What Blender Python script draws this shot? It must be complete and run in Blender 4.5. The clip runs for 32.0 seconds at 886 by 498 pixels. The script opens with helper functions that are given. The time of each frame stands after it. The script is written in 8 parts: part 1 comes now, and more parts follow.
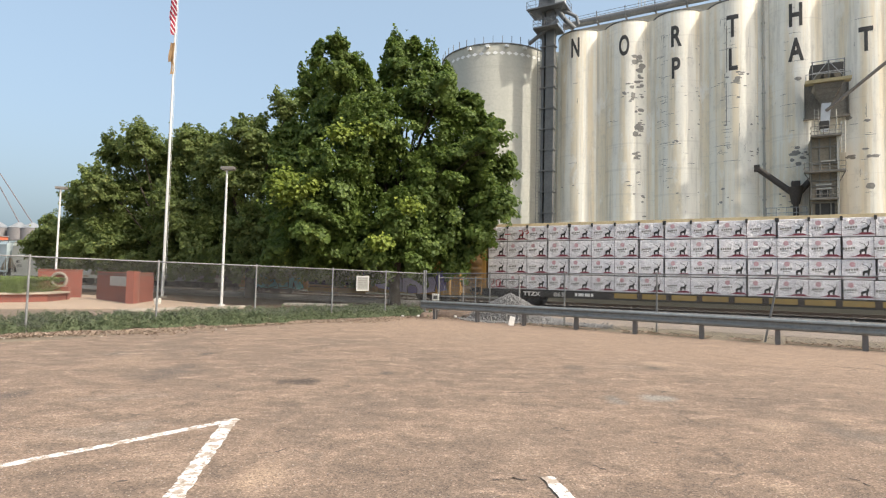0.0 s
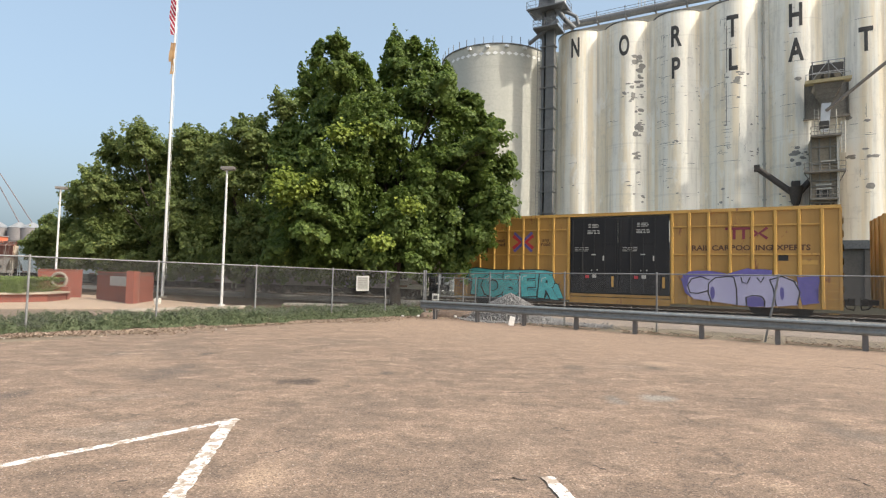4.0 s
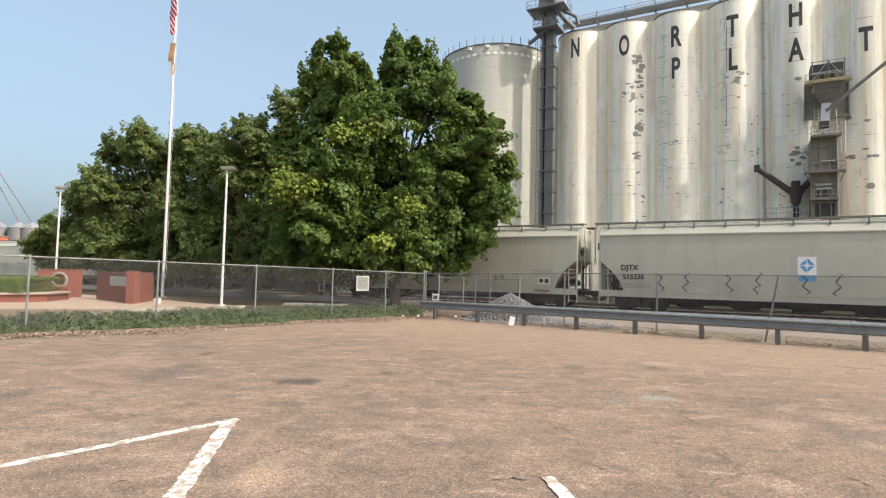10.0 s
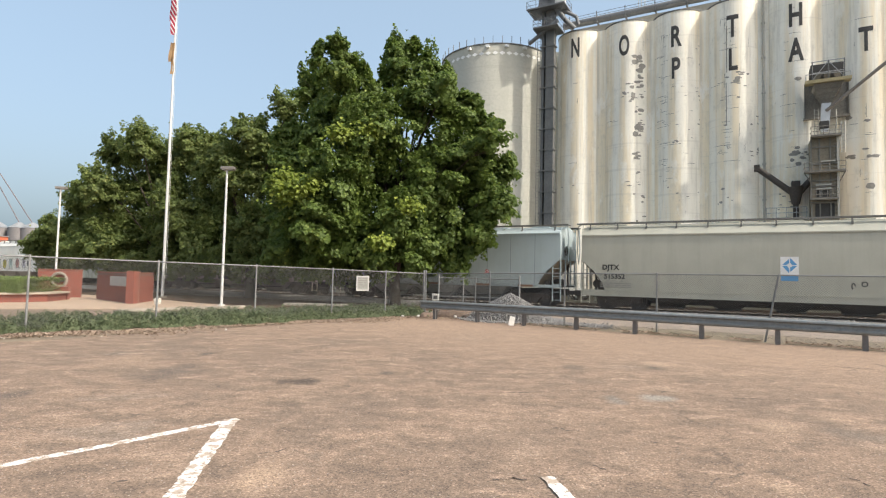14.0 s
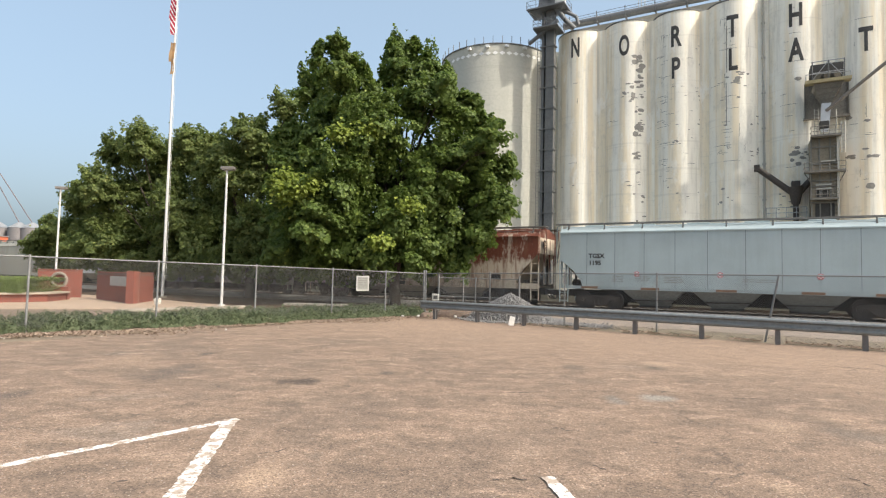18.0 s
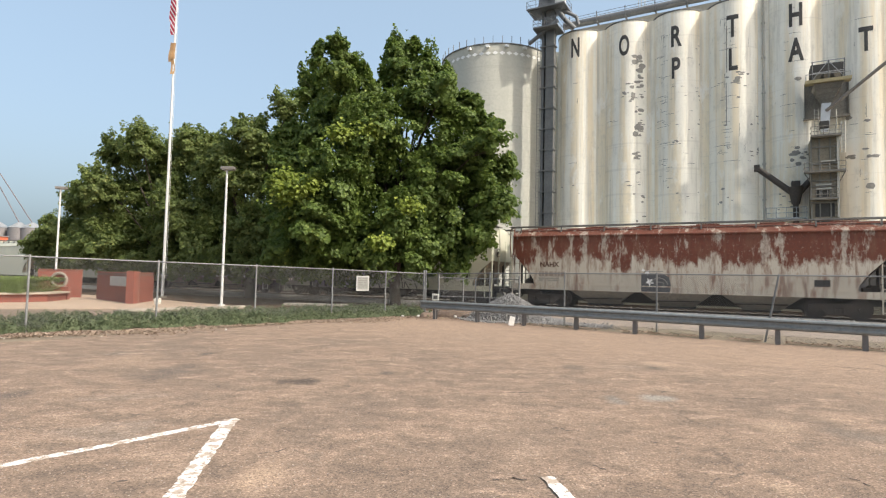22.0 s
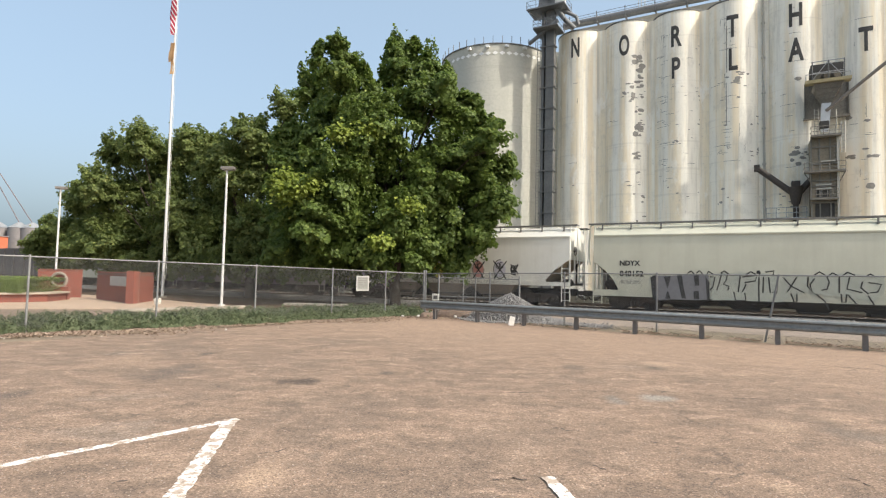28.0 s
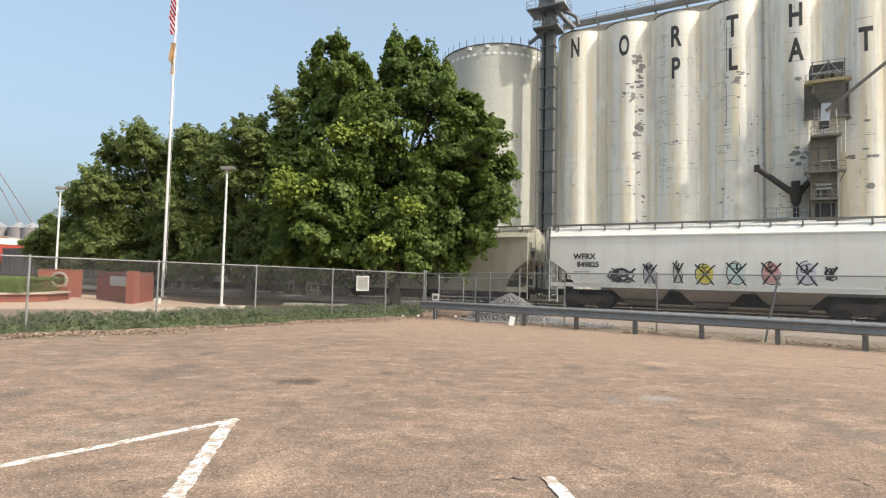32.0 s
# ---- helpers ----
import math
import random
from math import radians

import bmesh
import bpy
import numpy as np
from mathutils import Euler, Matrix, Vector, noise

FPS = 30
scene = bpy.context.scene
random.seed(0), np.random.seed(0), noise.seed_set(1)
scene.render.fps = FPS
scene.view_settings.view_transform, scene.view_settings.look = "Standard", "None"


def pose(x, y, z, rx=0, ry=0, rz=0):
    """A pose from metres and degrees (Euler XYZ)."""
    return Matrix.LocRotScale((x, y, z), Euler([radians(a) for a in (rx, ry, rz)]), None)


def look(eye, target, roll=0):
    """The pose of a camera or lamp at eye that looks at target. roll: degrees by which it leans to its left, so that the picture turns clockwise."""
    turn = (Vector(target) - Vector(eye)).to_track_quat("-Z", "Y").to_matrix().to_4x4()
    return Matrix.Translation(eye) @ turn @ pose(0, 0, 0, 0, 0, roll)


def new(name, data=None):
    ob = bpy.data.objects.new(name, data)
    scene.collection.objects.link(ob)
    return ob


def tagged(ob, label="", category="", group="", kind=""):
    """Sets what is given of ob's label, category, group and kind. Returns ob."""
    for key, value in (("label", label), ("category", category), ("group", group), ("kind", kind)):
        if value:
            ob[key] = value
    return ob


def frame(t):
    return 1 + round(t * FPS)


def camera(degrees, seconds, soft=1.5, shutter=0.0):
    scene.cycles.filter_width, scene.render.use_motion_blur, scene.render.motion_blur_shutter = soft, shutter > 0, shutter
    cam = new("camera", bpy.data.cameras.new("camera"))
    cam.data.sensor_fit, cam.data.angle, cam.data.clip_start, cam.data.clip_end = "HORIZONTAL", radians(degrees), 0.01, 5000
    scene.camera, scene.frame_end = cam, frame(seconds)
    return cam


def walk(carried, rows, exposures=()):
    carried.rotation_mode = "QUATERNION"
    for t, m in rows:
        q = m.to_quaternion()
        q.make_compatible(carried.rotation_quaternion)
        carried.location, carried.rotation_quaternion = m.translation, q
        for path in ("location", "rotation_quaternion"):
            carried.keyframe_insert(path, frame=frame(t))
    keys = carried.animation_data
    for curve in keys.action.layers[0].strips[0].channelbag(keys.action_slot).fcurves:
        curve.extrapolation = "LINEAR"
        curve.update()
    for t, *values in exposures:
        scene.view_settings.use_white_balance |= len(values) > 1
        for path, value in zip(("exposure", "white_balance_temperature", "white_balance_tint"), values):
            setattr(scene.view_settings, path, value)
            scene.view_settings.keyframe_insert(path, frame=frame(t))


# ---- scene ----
SECONDS = 32.0
cam = camera(77.54, SECONDS, soft=1.2)
# a camera on a tripod at the lot's edge, tipped up a little and leaning
EYE = (0.0, 0.0, 1.60)
STAND = look(EYE, (0.0, 100.0, 1.60 + 100.0 * math.tan(0.0529)), 1.306)
walk(cam, [(0.0, STAND), (SECONDS, STAND)], [(0.0, 0.44), (3.0, 0.42), (6.0, 0.51), (9.0, 0.48), (12.0, 0.46), (SECONDS, 0.46)])

# ---- light ----
SUN_DIR = Vector((0.838, -0.546, 0.0)).normalized() * math.cos(radians(42)) + Vector((0, 0, math.sin(radians(42))))
world = bpy.data.worlds.new("sky")
scene.world = world
world.use_nodes = True
wn = world.node_tree.nodes
sky = wn.new("ShaderNodeTexSky")
sky.sky_type = "NISHITA"
sky.sun_disc = False
sky.sun_elevation = radians(42)
sky.sun_rotation = math.atan2(0.838, -0.546)
sky.air_density, sky.dust_density, sky.ozone_density = 1.0, 8.0, 1.0
wn["Background"].inputs[1].default_value = 0.113
world.node_tree.links.new(sky.outputs[0], wn["Background"].inputs[0])
# even summer haze over the whole dome
haze = wn.new("ShaderNodeBackground")
haze.inputs[0].default_value, haze.inputs[1].default_value = (0.60, 0.81, 0.965, 1), 0.32
both = wn.new("ShaderNodeAddShader")
world.node_tree.links.new(wn["Background"].outputs[0], both.inputs[0])
world.node_tree.links.new(haze.outputs[0], both.inputs[1])
world.node_tree.links.new(both.outputs[0], wn["World Output"].inputs[0])
sun = new("sun", bpy.data.lights.new("sun", "SUN"))
sun.data.energy, sun.data.angle, sun.data.color = 2.85, radians(0.8), (1.0, 0.93, 0.82)
sun.matrix_world = look(SUN_DIR * 100, (0, 0, 0))

# ---- helpers of the scene ----
RNG = random.Random(7)


def principled(name, rough=0.8, metal=0.0, spec=0.5):
    m = bpy.data.materials.new(name)
    m.use_nodes = True
    b = m.node_tree.nodes["Principled BSDF"]
    b.inputs["Roughness"].default_value = rough
    b.inputs["Metallic"].default_value = metal
    b.inputs["Specular IOR Level"].default_value = spec
    return m, m.node_tree, b


def noise_node(nt, scale, detail=6, rough=0.6, vec=None, stretch=None, dist=0.0):
    n = nt.nodes.new("ShaderNodeTexNoise")
    n.inputs["Scale"].default_value = scale
    n.inputs["Detail"].default_value = detail
    n.inputs["Roughness"].default_value = rough
    n.inputs["Distortion"].default_value = dist
    if vec is None:
        vec = nt.nodes.new("ShaderNodeTexCoord").outputs["Object"]
    if stretch:
        mp = nt.nodes.new("ShaderNodeMapping")
        mp.inputs["Scale"].default_value = stretch
        nt.links.new(vec, mp.inputs["Vector"])
        vec = mp.outputs[0]
    nt.links.new(vec, n.inputs["Vector"])
    return n.outputs["Fac"]


def ramp(nt, fac, stops):
    r = nt.nodes.new("ShaderNodeValToRGB")
    while len(r.color_ramp.elements) < len(stops):
        r.color_ramp.elements.new(0.5)
    for e, (p, c) in zip(r.color_ramp.elements, stops):
        e.position = p
        e.color = (c, c, c, 1) if isinstance(c, (int, float)) else (*c, 1)
    nt.links.new(fac, r.inputs["Fac"])
    return r.outputs["Color"]


def mix(nt, fac, a, b, mode="MIX"):
    n = nt.nodes.new("ShaderNodeMix")
    n.data_type = "RGBA"
    n.blend_type = mode
    for sock, v in ((n.inputs[0], fac), (n.inputs[6], a), (n.inputs[7], b)):
        if isinstance(v, (int, float)):
            sock.default_value = v
        elif isinstance(v, tuple):
            sock.default_value = (*v, 1)
        else:
            nt.links.new(v, sock)
    return n.outputs[2]


def bump(nt, b, height, strength=0.3, distance=0.01):
    n = nt.nodes.new("ShaderNodeBump")
    n.inputs["Strength"].default_value = strength
    n.inputs["Distance"].default_value = distance
    nt.links.new(height, n.inputs["Height"])
    nt.links.new(n.outputs[0], b.inputs["Normal"])


def worn(name, col, dark, rough=0.7, metal=0.0, s1=0.6, s2=9.0, stretch=None, amount=0.5, bumps=0.2, dist=0.006, vary=0.0):
    """A surface of one colour with stains at two scales and a fine relief."""
    m, nt, b = principled(name, rough, metal)
    big = ramp(nt, noise_node(nt, s1, 5, 0.6, stretch=stretch), [(0.38, 0.0), (0.68, 1.0)])
    fine = noise_node(nt, s2, 8, 0.7)
    c = mix(nt, big, col, tuple(a + (d - a) * amount for a, d in zip(col, dark)))
    c = mix(nt, ramp(nt, fine, [(0.45, 0.0), (0.75, 1.0)]), c, dark)
    if vary:
        info = nt.nodes.new("ShaderNodeObjectInfo")
        c = mix(nt, ramp(nt, info.outputs["Random"], [(0, 0.0), (1, vary)]), c, dark)
    nt.links.new(c, b.inputs["Base Color"])
    bump(nt, b, fine, bumps, dist)
    return m


def plain(name, col, rough=0.6, metal=0.0):
    return worn(name, col, tuple(v * 0.72 for v in col), rough, metal, 1.5, 30.0, amount=0.35, bumps=0.08)


def mesh_of(bm, name, mats, smooth=False):
    me = bpy.data.meshes.new(name)
    bm.to_mesh(me)
    bm.free()
    for m in (mats if isinstance(mats, (list, tuple)) else [mats]):
        me.materials.append(m)
    if smooth:
        me.shade_smooth()
    return me


def part(name, bm, material, parent=None, label="", smooth=False):
    ob = new(name, mesh_of(bm, name, material, smooth))
    if parent:
        ob.parent = parent
    if label:
        ob["label"] = label
    return ob


def shared(name, me, parent, m=None, label=""):
    ob = new(name, me)
    ob.parent = parent
    if m is not None:
        ob.matrix_basis = m
    if label:
        ob["label"] = label
    return ob


def thing(name, label, category, group="", m=None, kind=""):
    ob = tagged(new(name), label, category, group, kind)
    if m is not None:
        ob.matrix_basis = m
    return ob


def box(bm, x0, x1, y0, y1, z0, z1, m=None, mi=0, bev=0.0):
    vs = [Vector((x, y, z)) for z in (z0, z1) for y in (y0, y1) for x in (x0, x1)]
    if m is not None:
        vs = [m @ v for v in vs]
    v = [bm.verts.new(p) for p in vs]
    fs = []
    for idx in ((0, 2, 3, 1), (4, 5, 7, 6), (0, 1, 5, 4), (2, 6, 7, 3), (0, 4, 6, 2), (1, 3, 7, 5)):
        f = bm.faces.new([v[i] for i in idx])
        f.material_index = mi
        fs.append(f)
    if bev:
        es = {e for f in fs for e in f.edges}
        bmesh.ops.bevel(bm, geom=list(es), offset=bev, segments=1, affect="EDGES")
    return v


def rod(bm, a, b, r0, r1=None, n=8, mi=0, caps=True):
    """A straight tapered bar from a to b."""
    r1 = r0 if r1 is None else r1
    a, b = Vector(a), Vector(b)
    q = (b - a).to_track_quat("Z", "Y")
    ra, rb = [], []
    for i in range(n):
        w = 2 * math.pi * (i + 0.5) / n
        d = q @ Vector((math.cos(w), math.sin(w), 0))
        ra.append(bm.verts.new(a + d * r0))
        rb.append(bm.verts.new(b + d * r1))
    for i in range(n):
        f = bm.faces.new((ra[i], ra[(i + 1) % n], rb[(i + 1) % n], rb[i]))
        f.material_index = mi
        f.smooth = n > 6
    if caps:
        # the ends have corners of their own, so that the round side shades true
        for ring, turn in ((ra, -1), (rb, 1)):
            bm.faces.new([bm.verts.new(v.co) for v in ring][::turn]).material_index = mi


def path_rod(bm, pts, r, n=6, mi=0):
    for a, b in zip(pts, pts[1:]):
        rod(bm, a, b, r, n=n, mi=mi)


def extrude(bm, prof, axis, a, b, mi=0):
    """A closed profile of 2D points drawn out along an axis ('x', 'y' or 'z') from a to b."""
    def at(p, s):
        return {"x": (s, p[0], p[1]), "y": (p[0], s, p[1]), "z": (p[0], p[1], s)}[axis]
    va = [bm.verts.new(at(p, a)) for p in prof]
    vb = [bm.verts.new(at(p, b)) for p in prof]
    n = len(prof)
    fs = [bm.faces.new((va[i], va[(i + 1) % n], vb[(i + 1) % n], vb[i])) for i in range(n)]
    fs += [bm.faces.new(va[::-1]), bm.faces.new(vb)]
    for f in fs:
        f.material_index = mi
    bmesh.ops.recalc_face_normals(bm, faces=fs)


def ball(bm, c, r, sx=1, sy=1, sz=1, sub=1, mi=0):
    g = bmesh.ops.create_icosphere(bm, subdivisions=sub, radius=r)
    for v in g["verts"]:
        v.co = Vector(c) + Vector((v.co.x * sx, v.co.y * sy, v.co.z * sz))
        for f in v.link_faces:
            f.material_index = mi


def words(text, size, material, parent, m, name="lettering", stroke=0.0, wide=1.0, label=""):
    """Raised letters turned into a thin mesh."""
    cu = bpy.data.curves.new(name, "FONT")
    cu.body, cu.size, cu.align_x, cu.align_y = text, size, "CENTER", "CENTER"
    cu.extrude, cu.offset, cu.resolution_u = 0.003, stroke, 2
    tmp = bpy.data.objects.new(name, cu)
    me = bpy.data.meshes.new_from_object(tmp)
    bpy.data.objects.remove(tmp)
    me.transform(Matrix.Diagonal((wide, 1, 1, 1)))
    me.materials.clear()
    me.materials.append(material)
    ob = new(name, me)
    if parent:
        ob.parent = parent
    ob.matrix_basis = m
    if label:
        ob["label"] = label
    return ob


PSI = 60.83          # the line's heading, degrees to the left of straight ahead
ALONG = Vector((math.sin(radians(PSI)), -math.cos(radians(PSI)), 0))
AWAY = Vector((math.cos(radians(PSI)), math.sin(radians(PSI)), 0))


def siding(s, d, z=0.0, turn=0.0):
    """A pose by metres back along the line (s) and metres from the camera square to it (d)."""
    p = AWAY * d - ALONG * s
    return pose(p.x, p.y, z, 0, 0, PSI - 90 + turn)


# ---- ground ----
def ground_material():
    m, nt, b = principled("dry_earth", 0.95)
    big = ramp(nt, noise_node(nt, 0.05, 6), [(0.35, (0.27, 0.205, 0.15)), (0.65, (0.17, 0.15, 0.09))])
    fine = noise_node(nt, 6, 8, 0.7)
    nt.links.new(mix(nt, ramp(nt, fine, [(0.4, 0.0), (0.7, 0.6)]), big, (0.09, 0.075, 0.055)), b.inputs["Base Color"])
    bump(nt, b, fine, 0.6, 0.03)
    return m


def stain_fac(nt, value, amount):
    """One inside a stain, fading to nothing over its ragged rim."""
    n = nt.nodes.new("ShaderNodeMapRange")
    n.inputs["From Min"].default_value, n.inputs["From Max"].default_value = 2.1, 1.3
    n.inputs["To Min"].default_value, n.inputs["To Max"].default_value = 0.0, amount
    nt.links.new(value, n.inputs["Value"])
    return n.outputs["Result"]


def lot_material():
    """Old chip-sealed asphalt: coarse aggregate, dust drifts, stains."""
    m, nt, b = principled("weathered_asphalt", 0.95, spec=0.2)
    pos = nt.nodes.new("ShaderNodeTexCoord").outputs["Object"]
    c = ramp(nt, noise_node(nt, 0.30, 9, 0.68, dist=0.7), [(0.38, (0.375, 0.268, 0.196)), (0.50, (0.315, 0.229, 0.171)), (0.60, (0.275, 0.206, 0.158))])
    drift = ramp(nt, noise_node(nt, 0.9, 9, 0.68, stretch=(0.65, 1.35, 1), dist=0.9), [(0.50, 0.0), (0.60, 0.8)])
    c = mix(nt, drift, c, (0.425, 0.305, 0.224))
    scuff = ramp(nt, noise_node(nt, 0.75, 9, 0.7, stretch=(0.6, 1.3, 1), dist=1.0), [(0.60, 0.0), (0.72, 0.4)])
    c = mix(nt, scuff, c, (0.19, 0.155, 0.13))
    pale = ramp(nt, noise_node(nt, 0.42, 5, 0.55, stretch=(0.5, 1.3, 1), dist=1.0), [(0.62, 0.0), (0.68, 0.25)])
    c = mix(nt, pale, c, (0.40, 0.36, 0.31))
    mott = noise_node(nt, 2.4, 9, 0.72, stretch=(0.8, 1.2, 1), dist=0.6)
    c = mix(nt, ramp(nt, mott, [(0.51, 0.0), (0.60, 0.72)]), c, (0.20, 0.152, 0.118))
    c = mix(nt, ramp(nt, mott, [(0.37, 0.85), (0.45, 0.0)]), c, (0.50, 0.365, 0.27))
    far = nt.nodes.new("ShaderNodeVectorMath")
    far.operation = "DOT_PRODUCT"
    nt.links.new(pos, far.inputs[0])
    far.inputs[1].default_value = (0.56, 0.83, 0.0)
    reach = nt.nodes.new("ShaderNodeMath")
    reach.operation = "MULTIPLY_ADD"
    nt.links.new(noise_node(nt, 0.5, 8, 0.7, dist=0.5), reach.inputs[0])
    reach.inputs[1].default_value = 9.0
    nt.links.new(far.outputs["Value"], reach.inputs[2])
    sand = nt.nodes.new("ShaderNodeMapRange")
    sand.inputs["From Min"].default_value, sand.inputs["From Max"].default_value = 13.5, 18.0
    sand.inputs["To Min"].default_value, sand.inputs["To Max"].default_value = 0.0, 0.55
    nt.links.new(reach.outputs[0], sand.inputs["Value"])
    c = mix(nt, sand.outputs["Result"], c, (0.47, 0.335, 0.24))
    grain = ramp(nt, noise_node(nt, 7.0, 6, 0.7), [(0.42, 0.0), (0.66, 0.45)])
    c = mix(nt, grain, c, (0.20, 0.152, 0.115))
    # oil and tar stains, each with its own place and reach
    wobble = nt.nodes.new("ShaderNodeTexNoise")
    wobble.inputs["Scale"].default_value, wobble.inputs["Detail"].default_value = 2.2, 8
    nt.links.new(pos, wobble.inputs["Vector"])
    for sx, sy, rx, ry, col, amt in ((-2.10, 8.33, 0.37, 0.49, (0.075, 0.064, 0.056), 0.85),
                                     (-4.40, 9.07, 0.62, 0.92, (0.16, 0.132, 0.112), 0.7),
                                     (3.09, 7.78, 0.39, 0.29, (0.36, 0.35, 0.31), 0.75),
                                     (2.38, 7.60, 0.16, 0.32, (0.25, 0.235, 0.21), 0.7),
                                     (-1.39, 4.53, 0.26, 0.42, (0.52, 0.375, 0.265), 0.75),
                                     (4.36, 11.00, 0.46, 0.49, (0.50, 0.36, 0.26), 0.8),
                                     (2.48, 10.39, 0.31, 0.34, (0.17, 0.14, 0.118), 0.7),
                                     (4.05, 10.48, 0.28, 0.36, (0.15, 0.125, 0.105), 0.75),
                                     (-4.62, 10.98, 0.16, 0.39, (0.13, 0.11, 0.095), 0.8),
                                     (-0.89, 9.32, 0.16, 0.27, (0.15, 0.125, 0.105), 0.7),
                                     (-1.09, 5.00, 0.12, 0.17, (0.20, 0.165, 0.14), 0.6),
                                     (4.44, 6.09, 0.34, 0.65, (0.20, 0.168, 0.142), 0.6),
                                     (2.75, 4.45, 0.19, 0.27, (0.50, 0.365, 0.262), 0.7),
                                     (3.89, 6.38, 0.39, 0.46, (0.47, 0.345, 0.25), 0.55),
                                     (-5.65, 10.13, 0.64, 0.83, (0.50, 0.36, 0.255), 0.55),
                                     (4.97, 7.00, 0.51, 0.36, (0.50, 0.36, 0.258), 0.6),
                                     (-5.45, 7.12, 0.26, 0.41, (0.15, 0.125, 0.108), 0.6),
                                     (0.70, 5.59, 0.88, 0.75, (0.235, 0.182, 0.142), 0.35)):
        d = nt.nodes.new("ShaderNodeVectorMath")
        d.operation = "MULTIPLY_ADD"
        nt.links.new(pos, d.inputs[0])
        d.inputs[1].default_value, d.inputs[2].default_value = (1 / rx, 1 / ry, 0), (-sx / rx, -sy / ry, 0)
        e = nt.nodes.new("ShaderNodeVectorMath")
        e.operation = "LENGTH"
        nt.links.new(d.outputs[0], e.inputs[0])
        g = nt.nodes.new("ShaderNodeMath")
        g.operation = "MULTIPLY_ADD"
        nt.links.new(wobble.outputs["Fac"], g.inputs[0])
        g.inputs[1].default_value = 2.2
        nt.links.new(e.outputs["Value"], g.inputs[2])
        c = mix(nt, stain_fac(nt, g.outputs[0], amt), c, col)

    chip = nt.nodes.new("ShaderNodeTexVoronoi")
    chip.inputs["Scale"].default_value = 72.0
    nt.links.new(pos, chip.inputs["Vector"])
    sep = nt.nodes.new("ShaderNodeSeparateColor")
    nt.links.new(chip.outputs["Color"], sep.inputs[0])
    c = mix(nt, 1.0, c, ramp(nt, sep.outputs[0], [(0.0, (0.62, 0.62, 0.62)), (0.5, (1.0, 1.0, 1.0)), (0.93, (1.2, 1.19, 1.18)), (1.0, (1.75, 1.72, 1.68))]), "MULTIPLY")
    # worn-out pits between the stones, and single pale stones
    pit = nt.nodes.new("ShaderNodeTexVoronoi")
    pit.inputs["Scale"].default_value = 34.0
    nt.links.new(pos, pit.inputs["Vector"])
    deep = ramp(nt, pit.outputs["Distance"], [(0.10, 1.0), (0.34, 0.0)])
    psep = nt.nodes.new("ShaderNodeSeparateColor")
    nt.links.new(pit.outputs["Color"], psep.inputs[0])
    c = mix(nt, mix(nt, 1.0, deep, ramp(nt, psep.outputs[0], [(0.55, 0.0), (0.72, 0.85)]), "MULTIPLY"), c, (0.085, 0.066, 0.052))
    c = mix(nt, mix(nt, 1.0, deep, ramp(nt, psep.outputs[1], [(0.80, 0.0), (0.90, 0.8)]), "MULTIPLY"), c, (0.62, 0.54, 0.46))
    grit = noise_node(nt, 22, 8, 0.75)
    c = mix(nt, ramp(nt, grit, [(0.50, 0.0), (0.66, 0.55)]), c, (0.17, 0.13, 0.10))
    crack = nt.nodes.new("ShaderNodeTexVoronoi")
    crack.feature = "DISTANCE_TO_EDGE"
    crack.inputs["Scale"].default_value = 0.55
    warp = nt.nodes.new("ShaderNodeTexNoise")
    warp.inputs["Scale"].default_value, warp.inputs["Detail"].default_value = 1.4, 8
    nt.links.new(pos, warp.inputs["Vector"])
    off = nt.nodes.new("ShaderNodeVectorMath")
    off.operation = "MULTIPLY_ADD"
    nt.links.new(warp.outputs["Color"], off.inputs[0])
    off.inputs[1].default_value = (1.3, 1.3, 0.0)
    nt.links.new(pos, off.inputs[2])
    nt.links.new(off.outputs[0], crack.inputs["Vector"])
    line = ramp(nt, crack.outputs["Distance"], [(0.0, 0.85), (0.012, 0.0)])
    where = ramp(nt, noise_node(nt, 0.5, 3), [(0.52, 0.0), (0.60, 1.0)])
    c = mix(nt, mix(nt, 1.0, line, where, "MULTIPLY"), c, (0.12, 0.10, 0.085))
    c = mix(nt, 1.0, c, (0.785, 0.785, 0.785), "MULTIPLY")
    nt.links.new(c, b.inputs["Base Color"])
    bump(nt, b, chip.outputs["Distance"], 0.5, 0.007)
    return m


EARTH = ground_material()
ASPHALT = lot_material()
bm = bmesh.new()
box(bm, -2500, 2500, -300, 4500, -0.5, -0.03)
ground = tagged(part("ground", bm, EARTH), "dry earth with thin grass reaching to the horizon", "ground", kind="structure")

bm = bmesh.new()
edge = [(30, -30), (-40, -30), (-40, 1.5), (-10.14, 10.86), (-9.53, 12.03), (-8.55, 13.14), (-7.51, 14.75), (-6.05, 16.47), (-4.25, 18.87), (-2.95, 20.54), (-1.52, 22.51), (-0.6, 22.55), (0.2, 22.2), (4.0, 18.9), (10.9, 14.1), (30, 1.0)]
extrude(bm, edge, "z", -0.25, 0.0)
lot = tagged(part("parking_lot", bm, ASPHALT), "worn tan asphalt parking lot, stained and cracked", "pavement", kind="structure")
